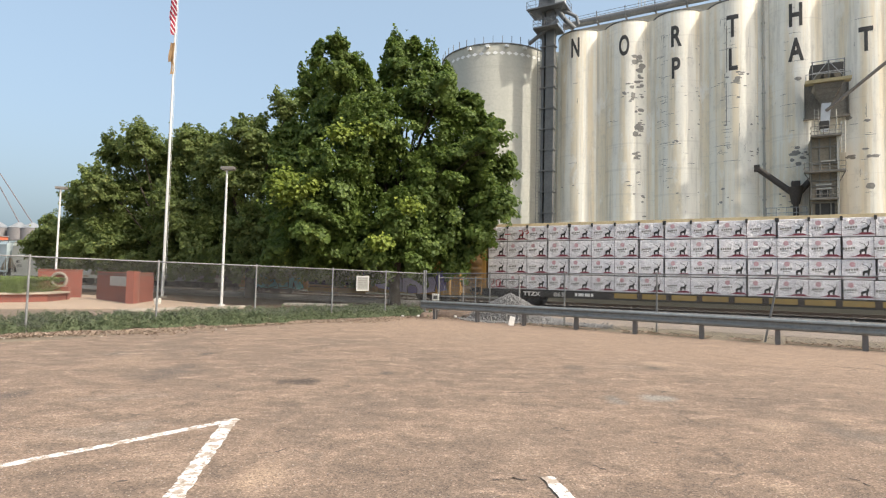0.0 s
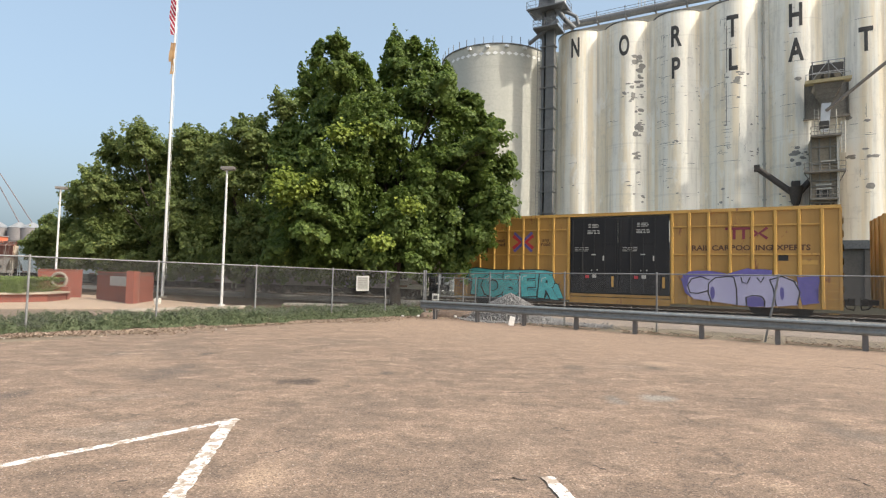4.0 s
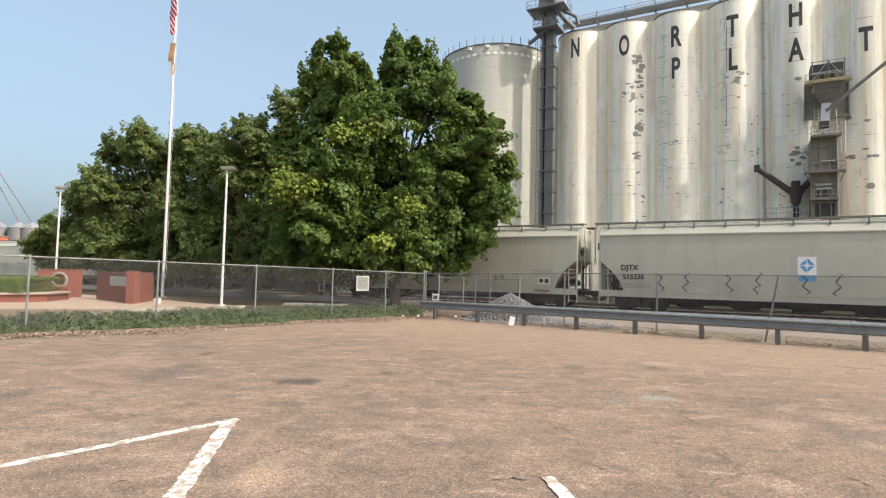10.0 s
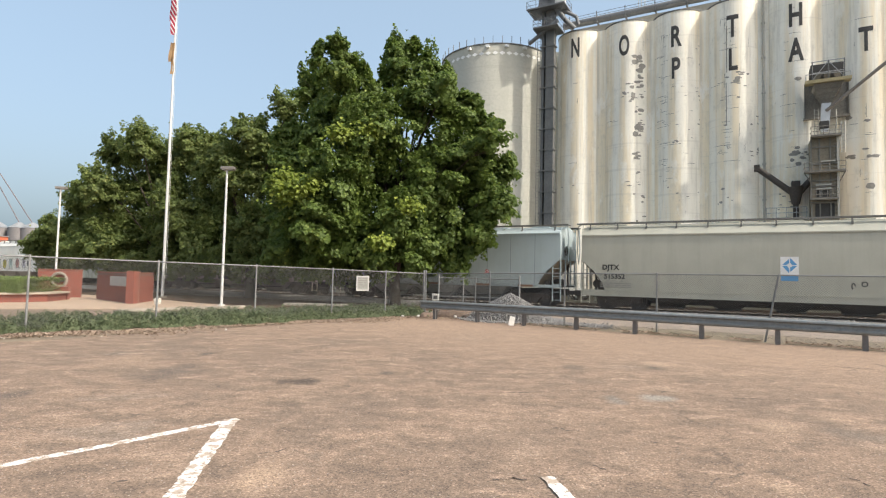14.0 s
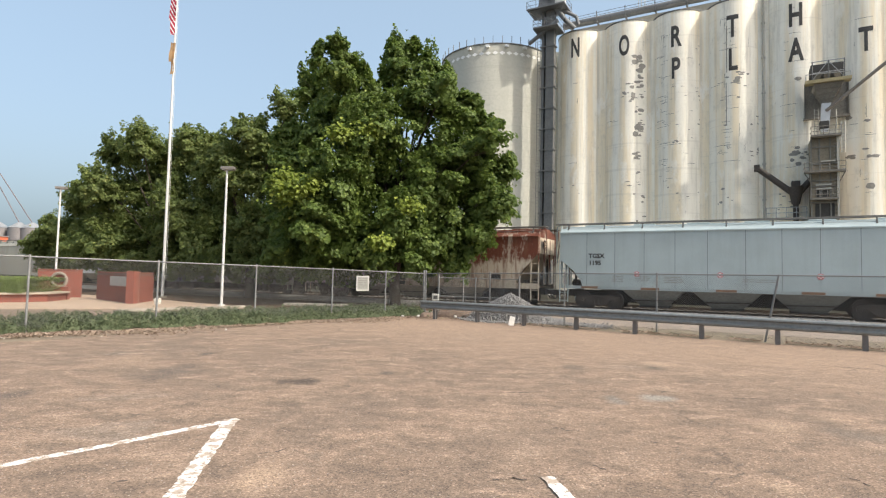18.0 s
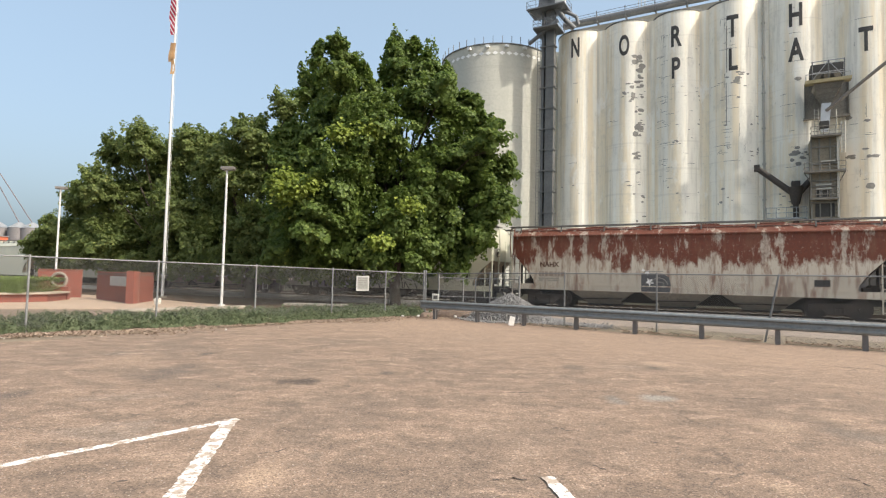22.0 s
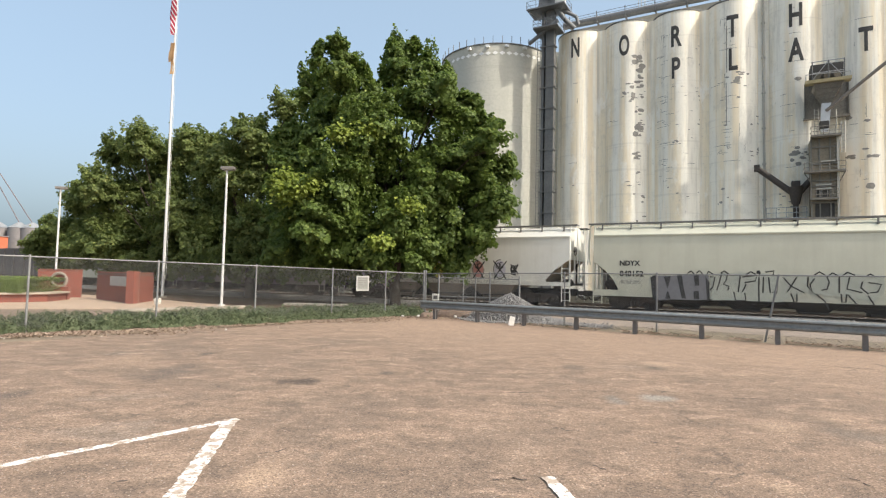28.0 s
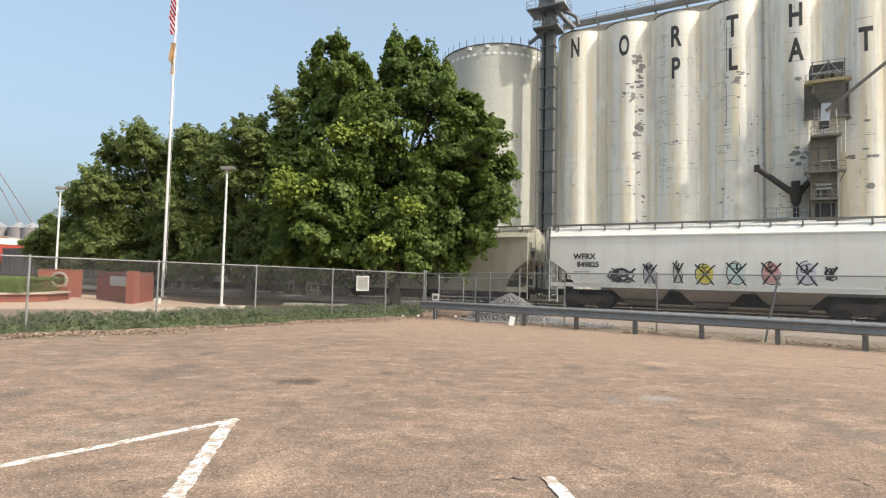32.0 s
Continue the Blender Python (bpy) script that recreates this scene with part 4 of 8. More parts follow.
    for txt, c in (("RAIL", -50.25), ("CAR", -51.15), ("POOLING", -52.45), ("EXPERTS", -54.05)):
        words(txt, 0.36, BROWN_INK, car, pose(cm - c, -1.568, 3.22, 90, 0, 0), "lettering", 0.008, 1.1)
    # crossed arrows in red and blue
    xm, zm = cm - (-40.95), 3.64
    bm = bmesh.new()
    ribbon(bm, [(xm - 0.62, zm + 0.36), (xm - 0.18, zm), (xm - 0.62, zm - 0.36)], 0.19, f3)
    ribbon(bm, [(xm + 0.62, zm + 0.36), (xm + 0.18, zm), (xm + 0.62, zm - 0.36)], 0.19, f3)
    part("emblem_red", bm, RED_INK, car)
    bm = bmesh.new()
    ribbon(bm, [(xm - 0.55, zm + 0.54), (xm - 0.05, zm + 0.10), (xm - 0.05, zm - 0.10), (xm - 0.55, zm - 0.54)], 0.15, f3, lift=0.016)
    ribbon(bm, [(xm + 0.55, zm + 0.54), (xm + 0.05, zm + 0.10), (xm + 0.05, zm - 0.10), (xm + 0.55, zm - 0.54)], 0.15, f3, lift=0.018)
    part("emblem_blue", bm, PURPLE_INK, car)
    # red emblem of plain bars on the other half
    xm, zm = cm - (-52.3), 3.92
    bm = bmesh.new()
    patch(bm, xm - 0.95, xm + 0.10, zm + 0.18, zm + 0.30, f3)
    patch(bm, xm - 0.62, xm - 0.50, zm - 0.28, zm + 0.2, f3)
    patch(bm, xm - 0.22, xm - 0.10, zm - 0.28, zm + 0.2, f3)
    ribbon(bm, [(xm + 0.10, zm + 0.26), (xm + 0.40, zm), (xm + 0.12, zm - 0.26)], 0.13, f3)
    ribbon(bm, [(xm + 0.82, zm + 0.26), (xm + 0.50, zm), (xm + 0.82, zm - 0.26)], 0.13, f3)
    part("emblem_maroon", bm, MAROON_INK, car)
    bm = bmesh.new()
    patch(bm, cm + 53.55, cm + 53.95, 2.62, 2.88, f3)
    part("inspection_mark", bm, INK, car)
    bm = bmesh.new()
    patch(bm, cm + 54.45, cm + 55.1, 2.45, 2.65, f3)
    patch(bm, cm + 37.5, cm + 38.1, 2.45, 2.65, f3)
    part("stencil_patch", bm, YELLOW_RIB, car)
    # teal lettering sprayed low on one half: one field, dark rim, thin strokes between the letters
    sheet = lambda v: (lambda z: v)
    edge = [(-9, 2.02), (-8.24, 2.15), (-7.23, 2.03), (-5.99, 2.01), (-4.8, 2.05), (-3.98, 2.04), (-3.5, 1.94), (-3.54, 1.41), (-3.19, 1.23), (-2.89, 0.48), (-3.99, 0.41), (-5.64, 0.39), (-6.69, 0.4), (-7.59, 0.42), (-8.23, 0.39), (-8.29, 0.78), (-8.5, 1.26), (-8.9, 1.43)]
    spray_field(car, [(x - 0.10, z - 0.13) for x, z in edge], -1.654, INK, "graffiti_shadow")
    spray_field(car, edge, -1.662, TEAL_INK, "graffiti_letter", "teal sprayed lettering with black strokes")
    bm = bmesh.new()
    ribbon(bm, edge + edge[:1], 0.05, sheet(-1.662), lift=0.006)
    part("graffiti_stroke", bm, INK, car)
    for ch, c, tilt, z in (("T", -37.95, 4, 1.16), ("O", -39.15, -3, 1.04), ("B", -40.25, 2, 1.12), ("E", -41.30, -4, 1.14), ("R", -42.45, 5, 1.06)):
        x = cm - c
        words(ch, 1.72, INK, car, pose(x - 0.02, -1.672, z - 0.02, 90, tilt, 0), "graffiti_outline", 0.145, 1.02)
        words(ch, 1.72, TEAL_INK, car, pose(x, -1.680, z, 90, tilt, 0), "graffiti_letter", 0.095, 1.02, "teal sprayed letter with a black rim")
        bm = bmesh.new()
        ribbon(bm, [(x - 0.34, z + 0.30), (x - 0.30, z + 0.52), (x - 0.05, z + 0.56)], 0.035, sheet(-1.684), lift=0.006)
        part("graffiti_shine", bm, WHITE_INK, car)
    # lilac lettering in a purple haze on the other half
    for k, pts in enumerate(([(3.16, 1.82), (3.43, 2.06), (4.2, 2.13), (5.16, 1.96), (5.99, 2.25), (7, 2.16), (7, 1.8), (3.33, 1.58)], [(7.98, 1.87), (8.83, 1.91), (8.85, 1.59), (8.65, 1.25), (8.83, 0.71), (8.18, 0.59)], [(3.1, 1.74), (3.55, 1.74), (3.56, 0.79), (3.28, 0.99)])):
        spray_field(car, pts, -1.650 - 0.002 * k, PURPLE_INK, "graffiti_haze")
    edge = [(3.49, 1.77), (4.42, 1.87), (5.58, 1.85), (6.4, 1.88), (7.59, 1.89), (7.98, 1.62), (8.13, 1.13), (8.03, 0.59), (6.82, 0.45), (5.91, 0.45), (4.65, 0.59), (3.67, 0.71), (3.35, 1.21)]
    spray_field(car, edge, -1.662, LILAC_INK, "graffiti_letter", "lilac sprayed lettering with black strokes")
    for pts in ([(4.48, 1.36), (4.6, 1.29), (4.62, 0.93), (4.52, 0.69), (4.42, 0.9), (4.42, 1.23)], [(7.38, 1.41), (7.48, 1.31), (7.48, 0.93), (7.4, 0.77), (7.33, 0.97), (7.32, 1.29)], [(6.01, 0.44), (5.99, 0.82), (6.23, 0.93), (6.53, 0.9), (6.67, 0.71), (6.66, 0.46)]):
        spray_field(car, pts, -1.668, PURPLE_INK, "graffiti_drop")
    for pts in ([(4.36, 1.15), (3.89, 0.99), (3.51, 1.02), (3.4, 1.37), (3.57, 1.69), (3.99, 1.82), (4.37, 1.67)],
                [(5.43, 1.82), (5.17, 1.84), (4.64, 1.78), (4.34, 1.5), (4.32, 1.02), (4.46, 0.61)],
                [(5.43, 1.82), (5.55, 1.26), (5.56, 0.49)],
                [(5.74, 1.82), (5.79, 1.56), (6, 1.54), (6.12, 1.83)],
                [(6.4, 1.81), (6.56, 1.59), (6.69, 1.84)],
                [(5.97, 0.46), (5.94, 0.86), (6.21, 0.97), (6.56, 0.95), (6.71, 0.74), (6.7, 0.46)],
                [(6.91, 1.72), (7.4, 1.89), (7.88, 1.67), (8.1, 1.18), (7.99, 0.63)],
                [(6.91, 1.72), (7.06, 1.3), (7.16, 0.52)]):
        bm = bmesh.new()
        ribbon(bm, pts, 0.06, sheet(-1.662), lift=0.012)
        part("graffiti_stroke", bm, INK, car)


lumber_car(-81.0, -57.5)
boxcar(-55.96, -36.6)
grey_hopper(-34.6, -18.31, "DJTX", "515236", True)
grey_hopper(-17.06, -0.25, "DJTX", "515352", False)

# the pale blue car
car, half = hopper("pale blue-grey covered hopper car with flat seamed sides", 0.95, 17.42, BLUE_PAINT, 3, (1.25, 2.65), (1.06, 1.22), (4.10, 4.38), flat_y,
                   seams=(0.09, 0.18, 0.27, 0.36, 0.45, 0.55, 0.64, 0.73, 0.82, 0.91), bay_mat=worn("grey_bay", (0.25, 0.26, 0.25), (0.12, 0.12, 0.11), 0.8), brackets=9)
cm = (0.95 + 17.42) / 2
number(car, half, "TGSX", 15.42, 2.83, INK, 0.33, flat_y, cm)
number(car, half, "1195", 15.50, 2.45, INK, 0.33, flat_y, cm)
for c in (13.33, 9.45, 5.4):
    bm = bmesh.new()
    ribbon(bm, loop(cm - c, 1.90, 0.125, 0.125), 0.03, flat_y, lift=0.014)
    ribbon(bm, [(cm - c - 0.09, 1.99), (cm - c + 0.09, 1.81)], 0.035, flat_y, lift=0.014)
    ribbon(bm, [(cm - c - 0.09, 1.81), (cm - c + 0.09, 1.99)], 0.035, flat_y, lift=0.016)
    part("roundel", bm, RED_INK, car, "red and white roundel")
    bm = bmesh.new()
    bm.faces.new([bm.verts.new((p, -1.608, z)) for p, z in loop(cm - c, 1.90, 0.13, 0.13)[:-1]])
    part("roundel_field", bm, WHITE_INK, car)
bars(car, cm - 14.6, 1.78, 0.6, 4, PALE_INK, flat_y, 0.035, 0.09, seed=21)
bars(car, cm - 13.4, 1.78, 0.7, 3, PALE_INK, flat_y, 0.035, 0.09, seed=23)
bars(car, cm - 12.0, 1.78, 0.9, 4, PALE_INK, flat_y, 0.035, 0.09, seed=24)
bars(car, cm - 8.5, 1.72, 1.4, 2, PALE_INK, flat_y, 0.035, 0.10, seed=22)
for x in (-6.6, -3.5, 0.0, 3.5, 6.2):
    bm = bmesh.new()
    box(bm, x - 0.45, x + 0.45, -1.625, -1.60, 1.08, 1.20)
    part("reflector_strip", bm, REFLECTOR, car)

# the flaking car
car, half = hopper("rusty brown covered hopper car, paint flaking to chalky white", 18.7, 36.2, FLAKING, 3, (1.3, 3.0), (0.95, 1.27), (3.95, 4.30), side_y,
                   seams=(0.12, 0.24, 0.36, 0.48, 0.60, 0.72, 0.84), bay_mat=worn("dirty_bay", (0.31, 0.28, 0.235), (0.14, 0.12, 0.10), 0.8), end_mat=PALE_END, brackets=8)
cm = (18.7 + 36.2) / 2
number(car, half, "NAHX", 34.0, 2.35, BROWN_INK, 0.38, side_y, cm)
bars(car, cm - 34.6, 1.96, 1.5, 1, worn("faint_brown_ink", (0.22, 0.15, 0.115), (0.36, 0.32, 0.27), 0.8, s1=6, s2=20), side_y, 0.26, 0.1, seed=31)
bars(car, cm - 34.6, 1.6, 1.2, 2, PALE_INK, side_y, seed=32)
# dark sprayed shape with pale stars
x = cm - 28.35
bm = bmesh.new()
pts = [(-0.72, 1.0), (-0.72, 2.05), (-0.55, 2.30), (0.30, 2.46), (0.42, 2.1), (0.25, 2.0), (0.62, 1.75), (0.72, 1.35), (0.66, 1.0)]
bm.faces.new([bm.verts.new((x + p, side_y(1.2) - 0.03, z)) for p, z in pts])
part("sprayed_panel", bm, worn("slate_spray", (0.085, 0.09, 0.095), (0.05, 0.05, 0.055), 0.7, s1=2, s2=9), car, "dark slate shape sprayed on the side")
for dx, z, k in ((-0.42, 1.98, 0.15), (-0.30, 1.50, 0.22), (-0.62, 2.10, 0.10)):
    bm = bmesh.new()
    bm.faces.new([bm.verts.new((x + dx + math.cos(radians(36 * j + 15)) * k * (1 if j % 2 else 0.5), side_y(1.2) - 0.036, z + math.sin(radians(36 * j + 15)) * k * (1 if j % 2 else 0.5))) for j in range(10)])
    part("sprayed_star", bm, WHITE_INK, car)
for pts in (loop(x + 0.15, 1.30, 0.42, 0.42, 10, 170, 10), [(x - 0.6, 2.02), (x + 0.35, 2.05)], [(x + 0.0, 1.5), (x + 0.35, 1.5), (x + 0.35, 1.2)]):
    bm = bmesh.new()
    ribbon(bm, pts, 0.04, lambda z: side_y(1.2), lift=0.04)
    part("spray_stroke", bm, PALE_INK, car)
bm = bmesh.new()
patch(bm, cm - 21.3 - 0.3, cm - 21.3 + 0.3, 1.45, 1.75, side_y)
part("inspection_mark", bm, INK, car)

# the cream car
car, half = hopper("cream covered hopper car with a band of dark graffiti", 37.55, 54.72, CREAM_PAINT, 4, (1.3, 2.55), (0.72, 1.05), (3.92, 4.36), side_y, seams=(0.2, 0.36, 0.52, 0.68, 0.84))
cm = (37.55 + 54.72) / 2
number(car, half, "NDYX", 52.85, 2.45, INK, 0.36, side_y, cm)
number(car, half, "848152", 52.75, 1.90, INK, 0.40, side_y, cm)
bars(car, cm - 53.3, 1.55, 1.0, 2, PALE_INK, side_y, seed=41)
# two big slate block letters, then pale letters with thin outlines
BLOCK_FILL = worn("slate_fill", (0.20, 0.20, 0.21), (0.14, 0.14, 0.15), 0.7, s1=2, s2=9)
PALE_FILL = worn("pale_green_fill", (0.43, 0.45, 0.38), (0.34, 0.355, 0.30), 0.7, s1=2, s2=9)
for k, pts in enumerate(([(-2.87, 1.82), (-2.33, 2.03), (-0.75, 2.02), (1.1, 1.9), (1.09, 1.2), (-0.01, 0.7), (-2.83, 0.68)], [(1.1, 1.9), (2.56, 2.07), (3.84, 1.91), (3.83, 1.22), (3.47, 0.84), (1.31, 1.14)])):
    spray_field(car, pts, -1.622 - 0.002 * k, PALE_FILL, "graffiti_fill")
for pts in ([(-5.36, 1.85), (-2.99, 1.89), (-2.95, 0.68), (-5.32, 0.61)],):
    spray_field(car, pts, -1.628, BLOCK_FILL, "graffiti_letter", "slate block letters with black gaps")
for pts in ([(-5.67, 1.77), (-5.38, 1.87), (-5.37, 0.58), (-5.56, 0.57)],
            [(-5.03, 1.78), (-4.7, 1.83), (-4.86, 1.16)],
            [(-4.96, 0.66), (-4.84, 1.08), (-4.71, 0.67)],
            [(-4.41, 1.87), (-4.19, 1.87), (-4, 0.71), (-4.2, 0.71)],
            [(-3.64, 1.88), (-3.43, 1.89), (-3.4, 1.39), (-3.59, 1.36)],
            [(-3.65, 1.1), (-3.43, 1.11), (-3.4, 0.7), (-3.64, 0.69)],
            [(-3.11, 1.86), (-2.95, 1.53), (-2.95, 0.68), (-3.06, 0.71)],
            [(-0.94, 2.11), (-0.83, 2.16), (-0.75, 2.07), (-0.81, 1.97), (-0.92, 1.98)]):
    spray_field(car, pts, -1.634, INK, "graffiti_gap")
ARCS = ([(-3.93, 1.97), (-3.76, 2.09), (-3.62, 1.94)],
        [(-3.53, 1.98), (-3.37, 2.11), (-3.25, 1.95)],
        [(-3.08, 1.89), (-2.98, 2.08), (-2.78, 1.95)],
        [(-2.45, 2), (-2.29, 2.11), (-2.09, 1.95)],
        [(-1.42, 1.92), (-1.17, 2.09), (-0.94, 1.95)],
        [(-0.57, 2.08), (-0.22, 2.14), (-0.27, 1.94)],
        [(1.34, 1.97), (1.53, 2.12), (1.74, 1.98)],
        [(1.81, 1.91), (2.02, 2.08), (2.22, 1.95)],
        [(2.33, 1.92), (2.56, 2.12), (2.83, 1.99)],
        [(3.2, 1.94), (3.36, 2.05), (3.55, 1.93)])
BODIES = ([(-2.91, 1.82), (-2.7, 1.81), (-2.78, 1.37), (-2.91, 1.16)],
          [(-2.42, 1.92), (-2.53, 1.46), (-2.62, 1.17)],
          [(-2.42, 1.96), (-2.16, 1.91), (-2.22, 1.63), (-2.34, 1.47), (-2.09, 1.37), (-2.14, 1.17)],
          [(-1.89, 1.1), (-1.81, 0.71), (-1.38, 0.72), (-1.43, 1.08)],
          [(-1.61, 1.88), (-1.7, 1.11)],
          [(-1.53, 1.83), (-0.91, 1.93), (-0.99, 1.66), (-1.44, 1.56)],
          [(-1.36, 1.49), (-1.54, 1.11)],
          [(-0.83, 1.84), (-0.85, 1.33), (-0.84, 0.71)],
          [(-0.65, 1.85), (-0.68, 1.1)],
          [(-0.45, 1.85), (-0.38, 1.11), (-0.21, 1.17)],
          [(-0.07, 1.86), (-0.14, 1.09)],
          [(0.15, 1.83), (0.44, 1.45), (0.95, 1.16)],
          [(0.67, 1.87), (0.29, 1.17)],
          [(0.43, 1.11), (0.55, 0.75), (0.66, 0.75), (0.66, 1.11)],
          [(1.1, 1.88), (1.07, 1.47), (1.25, 1.2), (1.17, 1.54), (1.35, 1.82)],
          [(1.39, 1.12), (1.72, 0.8), (1.86, 0.47)],
          [(1.81, 1.89), (1.89, 1.66), (1.8, 1.35), (1.59, 1.3)],
          [(2.26, 1.9), (2.25, 1.2)],
          [(2.63, 1.91), (2.53, 1.38), (3.08, 1.23)],
          [(2.32, 1.15), (2.34, 0.79), (2.48, 0.79), (2.52, 1.16)],
          [(2.56, 1.13), (2.88, 0.7)],
          [(3.09, 1.72), (3.02, 1.44), (3.28, 1.19)],
          [(3.29, 1.68), (3.74, 1.61), (3.61, 1.28), (3.35, 1.24)],
          [(3.28, 1.1), (3.48, 0.72)])
for pts in ARCS + BODIES:
    bm = bmesh.new()
    ribbon(bm, pts, 0.06, lambda z: -1.626, lift=0.010)
    part("spray_stroke", bm, INK, car)
bm = bmesh.new()
patch(bm, cm - 39.9, cm - 39.3, 1.3, 1.5, side_y)
part("inspection_panel", bm, WHITE_INK, car)
bm = bmesh.new()
patch(bm, cm - 39.25, cm - 39.1, 1.15, 2.0, side_y)
part("rust_streak", bm, IRON, car)

# the white car with emblems
car, half = hopper("dusty white covered hopper car with painted round emblems", 56.05, 72.3, WHITE_PAINT, 3, (1.35, 2.64), (1.16, 1.38), (3.90, 4.34), side_y,
                   seams=(0.3, 0.5, 0.7), bay_mat=worn("brown_bay", (0.36, 0.30, 0.24), (0.16, 0.13, 0.10), 0.85), brackets=13)
cm = (56.05 + 72.3) / 2
number(car, half, "WFRX", 70.35, 2.80, INK, 0.42, side_y, cm)
number(car, half, "849825", 70.15, 2.36, INK, 0.40, side_y, cm)
bars(car, cm - 70.9, 2.0, 0.9, 2, PALE_INK, side_y, seed=61)
scrawl(car, cm, cm - -4.10, 1.80, 1.5, 0.75, [INK, GREY_INK], 81, side_y, strokes=14, wid=0.06)
for k, (x, z, rx, rz, tint) in enumerate(((-2.79, 1.91, 0.34, 0.61, (0.42, 0.42, 0.44)),
                                          (-1.45, 2.03, 0.24, 0.57, (0.46, 0.50, 0.45)),
                                          (-0.23, 1.95, 0.45, 0.55, (0.62, 0.54, 0.08)),
                                          (1.14, 2.02, 0.44, 0.59, (0.50, 0.64, 0.60)),
                                          (2.58, 2.04, 0.40, 0.58, (0.56, 0.30, 0.27)),
                                          (3.98, 2.06, 0.42, 0.58, (0.56, 0.55, 0.62)))):
    bm = bmesh.new()
    bm.faces.new([bm.verts.new((p, side_y(v) - 0.010, v)) for p, v in loop(x, z, rx * 0.86, rz * 0.86, n=18)[:-1]])
    part("emblem_fill", bm, worn("emblem_tint", tint, tuple(v * 0.8 for v in tint), 0.7, s1=3, s2=12), car)
    q = random.Random(60 + k)
    strokes = [loop(x, z, rx * 0.95, rz * 0.95, q.uniform(60, 120), q.uniform(300, 400), 16), [(x - rx, z + rz * 0.85), (x - rx * 0.2, z + 0.08), (x + rx * 0.3, z - rz * 0.3), (x + rx * 0.9, z - rz)],
               [(x + rx, z + rz * 0.8), (x + rx * 0.25, z + 0.1), (x - rx * 0.3, z - rz * 0.35), (x - rx * 0.85, z - rz * 0.95)]]
    strokes += [loop(x + q.uniform(-0.3, 0.3) * rx, z + q.uniform(0.25, 0.75) * rz, rx * q.uniform(0.18, 0.4), rz * q.uniform(0.15, 0.3), q.uniform(0, 180), q.uniform(240, 400), 10) for n in range(4)]
    for n, pts in enumerate(strokes):
        bm = bmesh.new()
        ribbon(bm, pts, 0.075 if n in (1, 2) else 0.045, side_y, lift=0.014 + 0.0006 * n)
        part("emblem_stroke", bm, INK, car)
scrawl(car, cm, cm - 4.89, 2.04, 0.5, 0.6, [INK], 93, side_y, strokes=9, wid=0.07)

# cars that follow, seen at the line's far end and under the trees
hopper("pale grey covered hopper car, dirty", 73.65, 90.4, car_paint("dirty_grey_paint", (0.36, 0.35, 0.29), (0.20, 0.17, 0.13), rust=0.05), 3, (1.3, 2.6), (0.75, 1.05), (3.92, 4.36), side_y, seams=(0.3, 0.5, 0.7))
hopper("cream covered hopper car with rust stains", 91.7, 105.6, CREAM_PAINT, 3, (1.3, 2.6), (0.75, 1.05), (3.92, 4.36), side_y, seams=(0.3, 0.5, 0.7))


def gondola(c0, c1):
    car, half = begin_car("gondola_car", "dark high-sided gondola car", c0, c1)
    for sy in (-1, 1):
        bm = bmesh.new()
        box(bm, -half, half, sy * 1.5 - 0.04, sy * 1.5 + 0.04, 0.75, 3.6)
        box(bm, -half, half, sy * 1.54 - 0.06, sy * 1.54 + 0.06, 3.5, 3.68)
        part("side_panel", bm, DARK_PAINT, car)
        bm = bmesh.new()
        box(bm, -0.06, 0.06, -0.05, 0.05, 0.8, 3.55)
        me = mesh_of(bm, "post", DARK_PAINT)
        for i in range(14):
            shared("post", me, car, pose(-half + 0.3 + i * (2 * half - 0.6) / 13, sy * 1.56, 0))
    for sx in (-1, 1):
        bm = bmesh.new()
        box(bm, sx * half - 0.05, sx * half + 0.05, -1.5, 1.5, 0.75, 3.6)
        part("end_panel", bm, DARK_PAINT, car)
    bm = bmesh.new()
    box(bm, -half, half, -1.48, 1.48, 0.70, 0.95)
    part("floor_frame", bm, UNDER, car)


def red_boxcar(c0, c1):
    car, half = begin_car("boxcar", "red boxcar with a white band under its roof", c0, c1)
    bm = bmesh.new()
    box(bm, -half, half, -1.52, 1.52, 2.0, 4.2)
    part("body", bm, RED_PAINT, car)
    bm = bmesh.new()
    box(bm, -half, half, -1.53, 1.53, 4.2, 4.9)
    part("upper_band", bm, WHITE_PAINT, car)
    bm = bmesh.new()
    extrude(bm, [(-1.55, 4.9), (0, 5.05), (1.55, 4.9), (1.55, 4.85), (-1.55, 4.85)], "x", -half, half)
    part("roof", bm, GREY_PAINT, car)
    bm = bmesh.new()
    box(bm, -half, half, -1.5, 1.5, 0.6, 2.0)
    part("lower_panel", bm, DARK_PAINT, car)


gondola(107.0, 136.0)
red_boxcar(137.3, 155.0)
